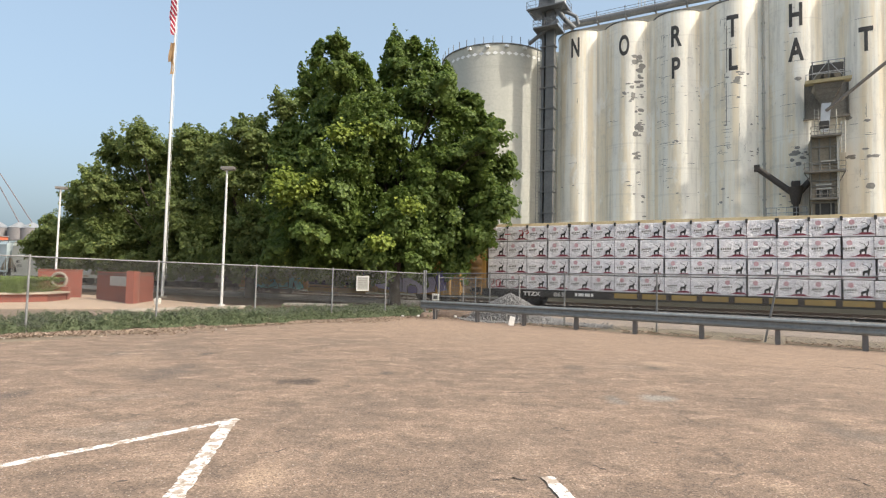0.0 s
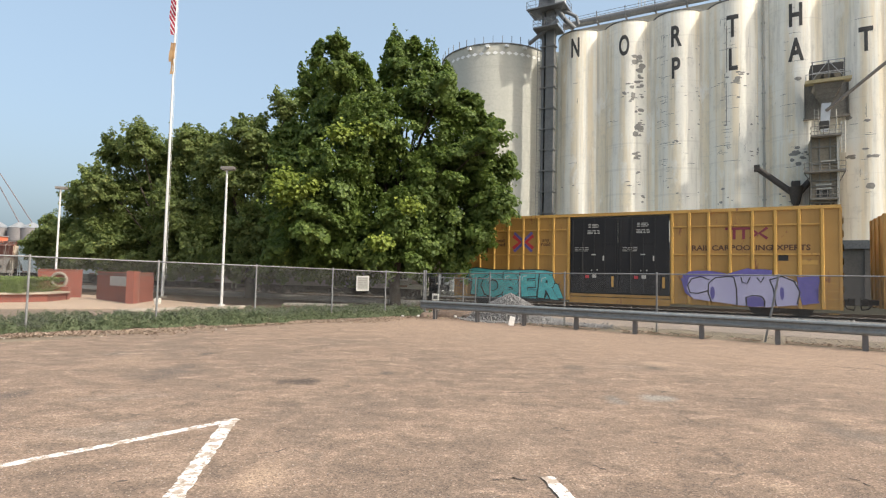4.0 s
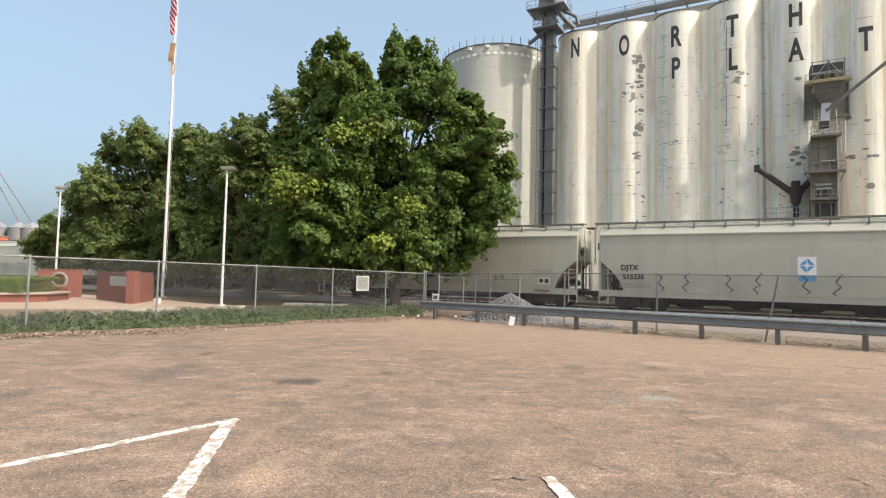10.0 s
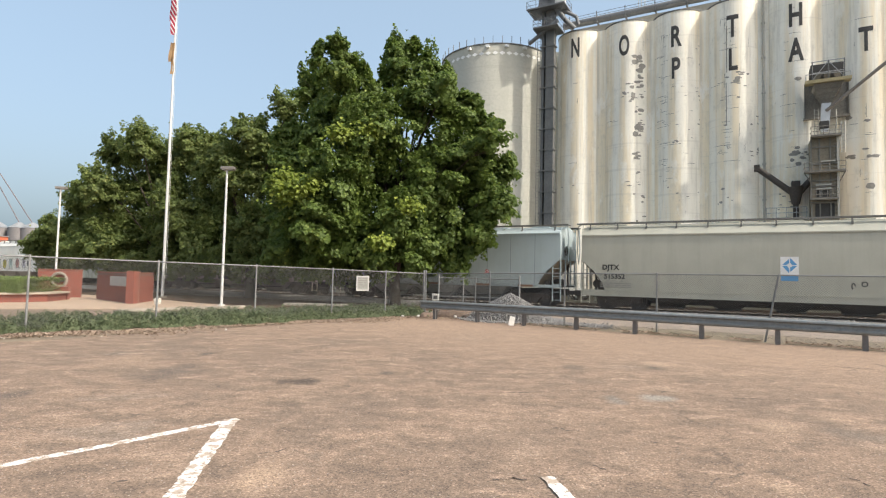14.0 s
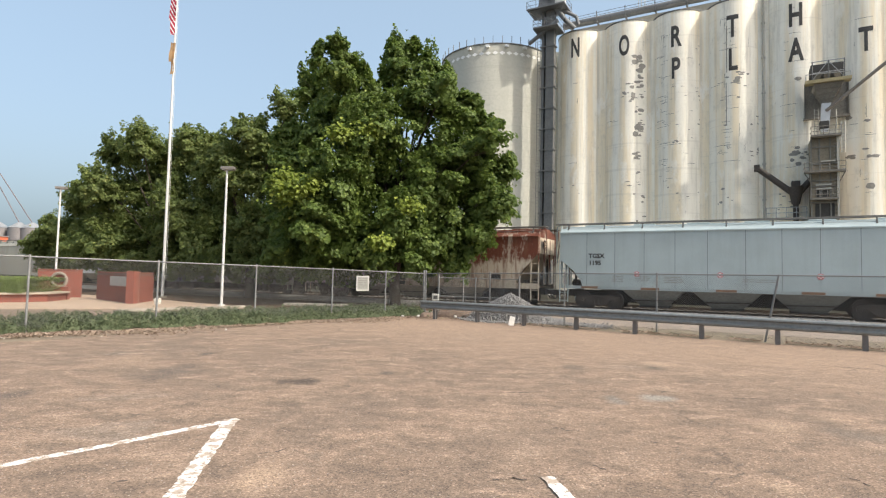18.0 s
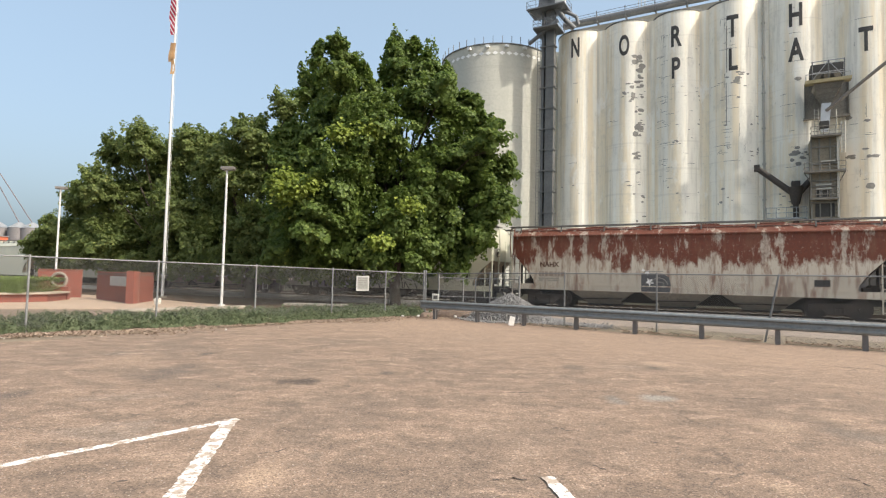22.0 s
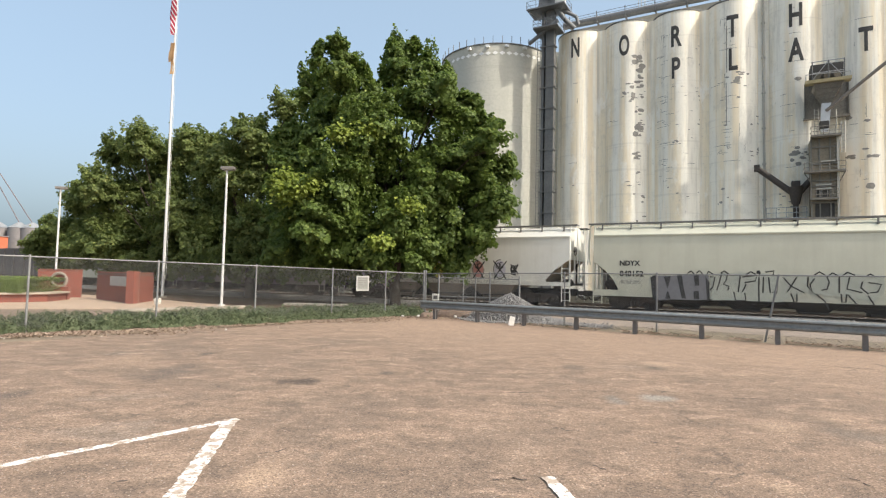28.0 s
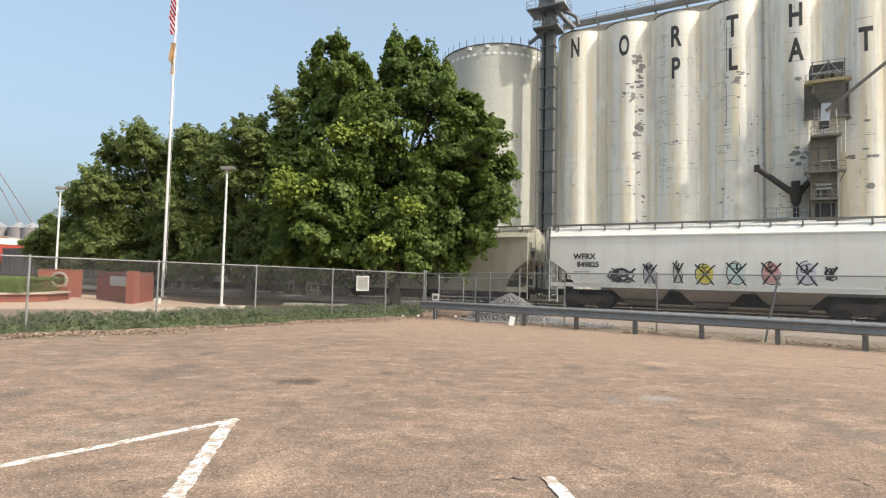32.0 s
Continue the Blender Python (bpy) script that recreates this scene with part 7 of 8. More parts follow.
box(bm, -0.10, 0.10, -0.012, 0.012, 0.0, 0.32, bev=0.004)
paper = part("paper_scrap", bm, plain("white_paper", (0.66, 0.66, 0.64)))
paper.matrix_basis = pose(2.43, 19.42, 0.0, 10, 9, 15)
tagged(paper, "sheet of white paper caught below the guardrail", "litter")

# notice on the fence
sign = thing("notice_board", "small white notice board with faint writing on the fence", "sign", m=pose(-3.10, 21.46, 1.04, 0, 0, 47))
bm = bmesh.new()
box(bm, -0.31, 0.31, -0.02, 0.0, 0, 0.58, bev=0.004)
part("board", bm, worn("faded_board", (0.24, 0.245, 0.23), (0.17, 0.17, 0.16), 0.7, s1=3, s2=14), sign)
for x0, x1, z0, z1 in ((-0.31, 0.31, 0, 0.05), (-0.31, 0.31, 0.53, 0.58), (-0.31, -0.26, 0.05, 0.53), (0.26, 0.31, 0.05, 0.53)):
    bm = bmesh.new()
    box(bm, x0, x1, -0.026, -0.02, z0, z1)
    part("border", bm, worn("pale_border", (0.40, 0.40, 0.38), (0.30, 0.30, 0.28), 0.7, s1=3, s2=14), sign)
bars(sign, -0.22, 0.50, 0.44, 5, worn("faint_print", (0.17, 0.17, 0.16), (0.14, 0.14, 0.13), 0.8), lambda z: -0.018, 0.03, 0.085, "faint_writing")

# ---- park ----
bm = bmesh.new()
extrude(bm, [(-40, 14.2), (-13.6, 22.9), (-12.6, 22.6), (-9.4, 26.0), (-10.6, 27.6), (-14.0, 30.0), (-18.5, 34.0), (-24.5, 36.0), (-45, 30)], "z", -0.2, 0.012)
tagged(part("park_walk", bm, WALK), "tan concrete walk round the planter", "pavement", kind="structure")
bm = bmesh.new()
extrude(bm, [(-40, 9.0), (-15.5, 11.0), (-9.5, 17.5), (-3.5, 23.6), (-9.2, 25.8), (-12.5, 21.9), (-13.5, 22.8), (-40, 14.1)], "z", -0.2, 0.004)
tagged(part("planting_soil", bm, worn("dry_planting_soil", (0.23, 0.165, 0.115), (0.13, 0.095, 0.065), 0.95, s1=0.8, s2=9, bumps=0.6, dist=0.03)), "dry brown soil under the juniper", "ground", kind="structure")
bm = bmesh.new()
extrude(bm, [(-12.55, 21.45), (-9.3, 26.0), (-9.15, 25.85), (-12.4, 21.3)], "z", -0.2, 0.12)
tagged(part("walk_kerb", bm, KERB), "grey concrete kerb along the walk", "kerb", kind="structure")
bm = bmesh.new()
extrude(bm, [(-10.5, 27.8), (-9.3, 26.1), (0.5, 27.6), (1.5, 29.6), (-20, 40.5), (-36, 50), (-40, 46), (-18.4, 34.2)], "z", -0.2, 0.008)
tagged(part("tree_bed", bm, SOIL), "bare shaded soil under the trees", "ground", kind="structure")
bm = bmesh.new()
rod(bm, (-8.2, 28.7, 0.06), (-4.9, 28.9, 0.06), 0.09, n=6)
tagged(part("bed_edging", bm, KERB), "pale concrete edging by the trees", "kerb")


def brick_wall(name, label, a, b_, height, thick=0.34, plaque=False, piers=()):
    """A brick wall in running bond between two points; each brick its own mesh object on shared data."""
    a, b_ = Vector((*a, 0)), Vector((*b_, 0))
    ln = (b_ - a).length
    ob = thing(name, label, "wall", m=pose(a.x, a.y, 0, 0, 0, math.degrees(math.atan2(b_.y - a.y, b_.x - a.x))))
    bm = bmesh.new()
    box(bm, 0, ln, 0.02, thick, -0.1, height)
    part("wall_core", bm, MORTAR, ob)
    bm = bmesh.new()
    box(bm, -0.012, ln + 0.012, -0.012, thick + 0.012, height, height + 0.06, bev=0.01)
    part("cap", bm, BRICK, ob)
    L, H = ln / max(2, round(ln / 0.40)), 0.15
    bm = bmesh.new()
    box(bm, 0.006, L - 0.006, 0, 0.05, 0.006, H - 0.006)
    me = mesh_of(bm, "brick", BRICK)
    bm = bmesh.new()
    box(bm, 0.006, L / 2 - 0.006, 0, 0.05, 0.006, H - 0.006)
    mh = mesh_of(bm, "brick", BRICK)
    for j in range(int(height / H)):
        x = 0.0
        if j % 2:
            shared("brick", mh, ob, pose(0, 0, j * H))
            x = L / 2
        while x < ln - 0.05:
            if x + L > ln + 0.02:
                shared("brick", mh, ob, pose(x, 0, j * H))
                break
            shared("brick", me, ob, pose(x, 0, j * H))
            x += L
    return ob, ln


w1, ln = brick_wall("brick_wall", "red brick memorial wall with a pale plaque", (-19.1, 30.6), (-15.30, 27.3), 1.48)
bm = bmesh.new()
box(bm, ln * 0.42, ln * 0.94, -0.05, 0.0, 0.82, 1.32, bev=0.01)
part("plaque", bm, worn("grey_plaque", (0.42, 0.41, 0.38), (0.28, 0.27, 0.25), 0.6), w1)
w2, ln2 = brick_wall("brick_wall", "red brick wall meeting the memorial wall at a pier", (-15.1, 27.2), (-15.7, 30.1), 1.48)
bm = bmesh.new()
box(bm, -15.42, -15.04, 26.98, 27.42, -0.1, 1.60, bev=0.01)
tagged(part("brick_pier", bm, BRICK), "square red brick pier at the wall's corner", "pier")
w3, ln3 = brick_wall("brick_wall", "long low red brick wall behind the planter", (-22.7, 31.0), (-20.9, 32.1), 1.55)
# round emblem ring in front of the long wall
ring = thing("ring_ornament", "round stone ring ornament on the planter", "ornament", m=pose(-20.3, 29.3, 1.05, 0, 0, 10))
bm = bmesh.new()
rows_ = [[bm.verts.new(((0.36 + 0.075 * math.cos(w)) * math.cos(a), 0.075 * math.sin(w), (0.36 + 0.075 * math.cos(w)) * math.sin(a)))
          for w in [2 * math.pi * j / 8 for j in range(8)]] for a in [2 * math.pi * k / 28 for k in range(28)]]
for k in range(28):
    for j in range(8):
        bm.faces.new((rows_[k][j], rows_[(k + 1) % 28][j], rows_[(k + 1) % 28][(j + 1) % 8], rows_[k][(j + 1) % 8]))
bmesh.ops.recalc_face_normals(bm, faces=bm.faces[:])
part("ring", bm, worn("grey_brown_stone", (0.32, 0.27, 0.22), (0.2, 0.165, 0.13), 0.9), ring)
bm = bmesh.new()
rod(bm, (0, 0.05, 0), (0, 0.12, 0), 0.32, n=20)
part("ring_panel", bm, BRICK, ring)
bm = bmesh.new()
box(bm, -0.26, 0.26, -0.03, 0.04, -0.10, 0.10)
part("ring_emblem", bm, worn("dark_bronze", (0.12, 0.10, 0.08), (0.06, 0.05, 0.04), 0.5, 0.5), ring)
bm = bmesh.new()
box(bm, -0.5, 0.5, -0.12, 0.16, -1.15, -0.36)
part("ring_base", bm, BRICK, ring)
# planter of brick with a clipped hedge
planter = thing("planter", "low red brick planter with a pale stone cap", "planter")
bm = bmesh.new()
extrude(bm, [(-30, 22.0), (-20.9, 25.0), (-19.3, 27.1), (-19.8, 29.2), (-30, 27.3)], "z", -0.1, 0.38)
part("planter_wall", bm, BRICK, planter)
bm = bmesh.new()
extrude(bm, [(-30.1, 21.85), (-20.8, 24.85), (-19.15, 27.05), (-19.7, 29.35), (-30.1, 27.45)], "z", 0.38, 0.47)
part("planter_cap", bm, STONE_CAP, planter)
bm = bmesh.new()
box(bm, -0.12, 0.12, -0.1, 0.14, 0.0, 0.30, bev=0.02)
rod(bm, (0, -0.1, 0.2), (0, -0.18, 0.22), 0.09, n=10)
spot = part("ground_light", bm, plain("pale_fixture", (0.62, 0.60, 0.55)))
spot.matrix_basis = pose(-14.0, 27.3, 0)
tagged(spot, "small pale ground light beside the wall", "light fixture")


def lamp_post(x, y, h, turn):
    ob = thing("lamp_post", "white steel lamp post with a flat grey head", "lamp post", "park lamp posts", pose(x, y, 0, 0, 0, turn))
    bm = bmesh.new()
    rod(bm, (0, 0, 0), (0, 0, 0.10), 0.17, n=14)
    part("footing", bm, plain("white_footing", (0.66, 0.65, 0.62)), ob)
    bm = bmesh.new()
    rod(bm, (0, 0, 0.1), (0, 0, h - 0.15), 0.068, 0.050, n=12)
    part("shaft", bm, POLE_WHITE, ob)
    bm = bmesh.new()
    box(bm, -0.28, 0.38, -0.16, 0.16, h - 0.16, h, bev=0.02)
    part("lamp_head", bm, LAMP_HEAD, ob)
    bm = bmesh.new()
    box(bm, -0.2, 0.3, -0.12, 0.12, h - 0.175, h - 0.158)
    part("lens", bm, plain("lamp_glass", (0.6, 0.6, 0.58), 0.2), ob)
    return ob


lamp_post(-10.74, 27.0, 6.85, 0)
lamp_post(-24.35, 34.8, 6.85, 15)

# flagpole and its two limp flags
pole = thing("flagpole", "tall white tapered flagpole on a round footing", "flagpole", m=pose(-17.39, 34.44, 0))
bm = bmesh.new()
rod(bm, (0, 0, 0), (0, 0, 26.0), 0.09, 0.055, n=16)
part("shaft", bm, POLE_WHITE, pole)
bm = bmesh.new()
rod(bm, (0, 0, 0), (0, 0, 0.10), 0.26, n=18)
part("footing", bm, KERB, pole)
bm = bmesh.new()
ball(bm, (0, 0, 26.15), 0.16, sub=2)
part("finial", bm, plain("gold_ball", (0.55, 0.40, 0.12), 0.3, 0.8), pole)
bm = bmesh.new()
rod(bm, (0.17, 0, 1.2), (0.10, 0, 25.8), 0.008, n=4)
part("halyard", bm, WHITE_INK, pole)


def striped_cloth():
    m, nt, b = principled("striped_flag_cloth", 0.8)
    sep = nt.nodes.new("ShaderNodeSeparateXYZ")
    nt.links.new(nt.nodes.new("ShaderNodeTexCoord").outputs["Object"], sep.inputs[0])
    w = nt.nodes.new("ShaderNodeMath")
    w.operation = "MULTIPLY_ADD"
    nt.links.new(sep.outputs["X"], w.inputs[0])
    w.inputs[1].default_value = 1.5
    nt.links.new(sep.outputs["Z"], w.inputs[2])
    s = nt.nodes.new("ShaderNodeMath")
    s.operation = "SINE"
    mul = nt.nodes.new("ShaderNodeMath")
    mul.operation = "MULTIPLY"
    mul.inputs[1].default_value = 17.0
    nt.links.new(w.outputs[0], mul.inputs[0])
    nt.links.new(mul.outputs[0], s.inputs[0])
    c = ramp(nt, s.outputs[0], [(0.48, (0.34, 0.03, 0.06)), (0.52, (0.70, 0.69, 0.71))])
    nt.links.new(c, b.inputs["Base Color"])
    bump(nt, b, noise_node(nt, 9, 3), 0.2, 0.01)
    return m


def limp_flag(name, label, z_top, z_low, mats, widths, dark=None):
    """A flag hanging in folds: upright folds as rigid pieces that sway a little."""
    ob = thing(name, label, "flag", "flags on the pole", pose(-17.39, 34.44, 0))
    folds = []
    for k, (x0, x1, lo) in enumerate(widths):
        bm = bmesh.new()
        n = 10
        for i in range(n):
            za, zb_ = z_top - (z_top - lo) * i / n, z_top - (z_top - lo) * (i + 1) / n

            def cut(z):
                t = (z_top - z) / (z_top - z_low)
                g = 0.04 * math.sin(z * 3.1 + k)
                return x0 + g, x1 + g * 0.6 + (0.06 * math.sin(z * 2.3 + 2 * k) if x1 < 0 else 0) + 0.05 * t
            (a0, a1), (b0, b1) = cut(za), cut(zb_)
            ya, yb = -0.05 - 0.05 * k + 0.03 * math.sin(za * 4), -0.05 - 0.05 * k + 0.03 * math.sin(zb_ * 4)
            q = [(a0, ya, za), (a1, ya - 0.05, za), (b1, yb - 0.05, zb_), (b0, yb, zb_)]
            v = [bm.verts.new(p) for p in q] + [bm.verts.new((p[0], p[1] + 0.012, p[2])) for p in q]
            for f in ((0, 3, 2, 1), (4, 5, 6, 7), (0, 1, 5, 4), (1, 2, 6, 5), (2, 3, 7, 6), (3, 0, 4, 7)):
                bm.faces.new([v[j] for j in f])
        f = part("fold", bm, mats[k % len(mats)], ob)
        folds.append(f)
    return ob, folds


STRIPES = striped_cloth()
ORANGE = worn("orange_flag_cloth", (0.50, 0.32, 0.16), (0.28, 0.17, 0.09), 0.8, s1=2, s2=6)
f1, folds1 = limp_flag("flag", "red and white striped flag hanging limp on the pole", 21.4, 16.6, [STRIPES, STRIPES, STRIPES], [(-0.38, -0.12, 17.6), (-0.27, 0.0, 16.65), (-0.13, 0.05, 17.9)])
f2, folds2 = limp_flag("flag", "faded orange flag hanging limp below the striped one", 16.15, 14.05, [ORANGE, ORANGE, ORANGE], [(-0.20, -0.03, 14.15), (-0.10, 0.09, 15.1), (-0.24, -0.12, 14.9)])

# far grain bins with their legs, beyond the trees
for x in (-121.3, -115.6, -112.0):
    b = thing("far_grain_bin", "distant grey corrugated grain bin with a cone roof", "grain bin", "far grain bins", pose(x, 150, 0))
    bm = bmesh.new()
    rod(bm, (0, 0, 0), (0, 0, 12.6), 2.6, n=24)
    part("bin_wall", bm, worn("far_bin_steel", (0.26, 0.25, 0.25), (0.16, 0.15, 0.15), 0.6, 0.3), b)
    bm = bmesh.new()
    rod(bm, (0, 0, 12.6), (0, 0, 14.2), 2.7, 0.4, n=24)
    part("bin_roof", bm, STEEL, b)
for x0, z0, x1, z1 in ((-115.6, 13.9, -124.5, 28.6), (-112.0, 13.9, -124.5, 31.2)):
    b = thing("far_conveyor", "distant slanting reddish conveyor spout", "conveyor", "far conveyors", pose(0, 150, 0))
    bm = bmesh.new()
    rod(bm, (x0, 0, z0), (x1, 0, z1), 0.13, n=6)
    part("spout_pipe", bm, worn("red_spout", (0.15, 0.115, 0.115), (0.10, 0.08, 0.08), 0.6), b)
b = thing("far_shed", "distant low orange-red shed", "shed", m=pose(-110.6, 140, 0, 0, 0, 38))
bm = bmesh.new()
box(bm, -7, 0, 0, 5, 0, 9.6)
part("shed_wall", bm, worn("orange_sheet", (0.55, 0.15, 0.07), (0.40, 0.10, 0.05), 0.7), b)
bm = bmesh.new()
extrude(bm, [(-7.3, 9.6), (0.2, 9.6), (0.2, 9.7), (-7.3, 9.95)], "y", -0.3, 5.3)
part("shed_roof", bm, STEEL, b)

# worn white parking lines
def line_paint():
    m, nt, b = principled("worn_white_line", 0.85)
    wear = ramp(nt, noise_node(nt, 7, 9, 0.72), [(0.49, 0.0), (0.54, 1.0)])
    wear2 = ramp(nt, noise_node(nt, 28, 7, 0.7), [(0.54, 0.0), (0.58, 1.0)])
    c = mix(nt, wear, (0.74, 0.715, 0.67), (0.42, 0.34, 0.265))
    c = mix(nt, wear2, c, (0.30, 0.225, 0.17))
    nt.links.new(c, b.inputs["Base Color"])
    bump(nt, b, noise_node(nt, 60, 3), 0.4, 0.004)
    return m


LINE = line_paint()


def stripe(a, b_, w, seed):
    """A painted stripe with ragged edges and bites worn out of it."""
    q = random.Random(seed)
    a, b_ = Vector((*a, 0)), Vector((*b_, 0))
    d = (b_ - a).normalized()
    nrm = Vector((-d.y, d.x, 0))
    n = max(4, int((b_ - a).length / 0.05))
    bm = bmesh.new()
    prev = None
    for i in range(n + 1):
        p = a + (b_ - a) * i / n
        cur = [bm.verts.new(p + nrm * (w / 2 + q.uniform(-0.016, 0.006)) + Vector((0, 0, 0.004 * seed))), bm.verts.new(p - nrm * (w / 2 + q.uniform(-0.016, 0.006)) + Vector((0, 0, 0.004 * seed)))]
        if prev and q.random() > 0.008:
            bm.faces.new((prev[0], prev[1], cur[1], cur[0]))
        prev = cur
    return tagged(part("parking_line", bm, LINE), "worn white parking line on the asphalt", "road marking", "parking lines")


stripe((-5.85, 1.75), (-2.205, 6.16), 0.125, 1)
stripe((-2.27, 6.13), (-1.68, 3.0), 0.155, 2)
stripe((0.893, 4.57), (1.06, 3.3), 0.125, 3)

# loose chips on the asphalt
spots = [(q.uniform(-6, 7), 3.4 + 9 * q.random() ** 1.6, 0.002) for i in range(5200)]
spots = [p for p in spots if abs(p[0]) < 0.9 * p[1] + 0.3]
stones("loose_chips", "loose pebbles scattered on the asphalt", spots, worn("tan_pebbles", (0.40, 0.31, 0.24), (0.18, 0.14, 0.11), 0.95, s1=9, s2=40), (0.003, 0.010), 8)
# ---- plants ----
def leaf_material(name, dark, light, yellow, thru=0.35):
    m, nt, b = principled(name, 0.55, spec=0.35)
    geo = nt.nodes.new("ShaderNodeNewGeometry")
    c = ramp(nt, geo.outputs["Random Per Island"], [(0.0, dark), (0.55, light), (0.90, light), (1.0, yellow)])
    big = ramp(nt, noise_node(nt, 0.35, 4), [(0.38, 0.0), (0.68, 0.55)])
    c = mix(nt, big, c, light)
    nt.links.new(c, b.inputs["Base Color"])
    tr = nt.nodes.new("ShaderNodeBsdfTranslucent")
    nt.links.new(c, tr.inputs["Color"])
    mx = nt.nodes.new("ShaderNodeMixShader")
    mx.inputs[0].default_value = thru
    out = nt.nodes["Material Output"]
    nt.links.new(b.outputs[0], mx.inputs[1])
    nt.links.new(tr.outputs[0], mx.inputs[2])
    nt.links.new(mx.outputs[0], out.inputs["Surface"])
    return m


BARK = worn("grey_bark", (0.085, 0.068, 0.052), (0.04, 0.032, 0.025), 0.95, s1=1.5, s2=12, stretch=(3, 3, 0.5), bumps=0.8, dist=0.03)
LEAF = leaf_material("broad_leaf", (0.070, 0.112, 0.028), (0.135, 0.198, 0.044), (0.27, 0.33, 0.07), 0.45)
LEAF_FAR = leaf_material("shade_leaf", (0.098, 0.138, 0.046), (0.185, 0.235, 0.072), (0.30, 0.32, 0.10), 0.5)
HEDGE = leaf_material("hedge_leaf", (0.12, 0.175, 0.045), (0.18, 0.245, 0.062), (0.24, 0.30, 0.09))
YOUNG = leaf_material("young_leaf", (0.14, 0.19, 0.03), (0.23, 0.29, 0.045), (0.38, 0.42, 0.08), 0.42)
JUNIPER = leaf_material("juniper_blade", (0.064, 0.092, 0.046), (0.138, 0.168, 0.086), (0.25, 0.255, 0.155))
LITTER = leaf_material("dry_leaf", (0.19, 0.135, 0.098), (0.34, 0.255, 0.19), (0.60, 0.53, 0.45), 0.1)


def leaves(name, centres, normals, size, mat, parent=None, label="", seed=1, wide=0.42, fold=0.25):
    """Leaves as folded kites at the given places, facing about the given way."""
    q = np.random.default_rng(seed)
    n = len(centres)
    nz = normals + q.normal(0, 0.30, (n, 3))
    nz /= np.linalg.norm(nz, axis=1, keepdims=True)
    t = np.cross(nz, q.normal(0, 1, (n, 3)))
    t /= np.linalg.norm(t, axis=1, keepdims=True)
    s = np.cross(nz, t)
    L = size * q.uniform(0.65, 1.25, (n, 1))
    base, tip = centres - t * L * 0.5, centres + t * L * 0.5
    mid = centres - t * L * 0.08
    lf, rt = mid + s * L * wide + nz * L * fold, mid - s * L * wide + nz * L * fold
    co = np.stack([base, lf, tip, rt], 1).reshape(-1, 3)
    k = 4 * np.arange(n)[:, None]
    tris = np.concatenate([k + [0, 1, 2], k + [0, 2, 3]], 1).reshape(-1, 3)
    # the two halves share the midrib, so each leaf is one island
    return mesh_arrays(name, co, tris, mat, label, parent=parent)


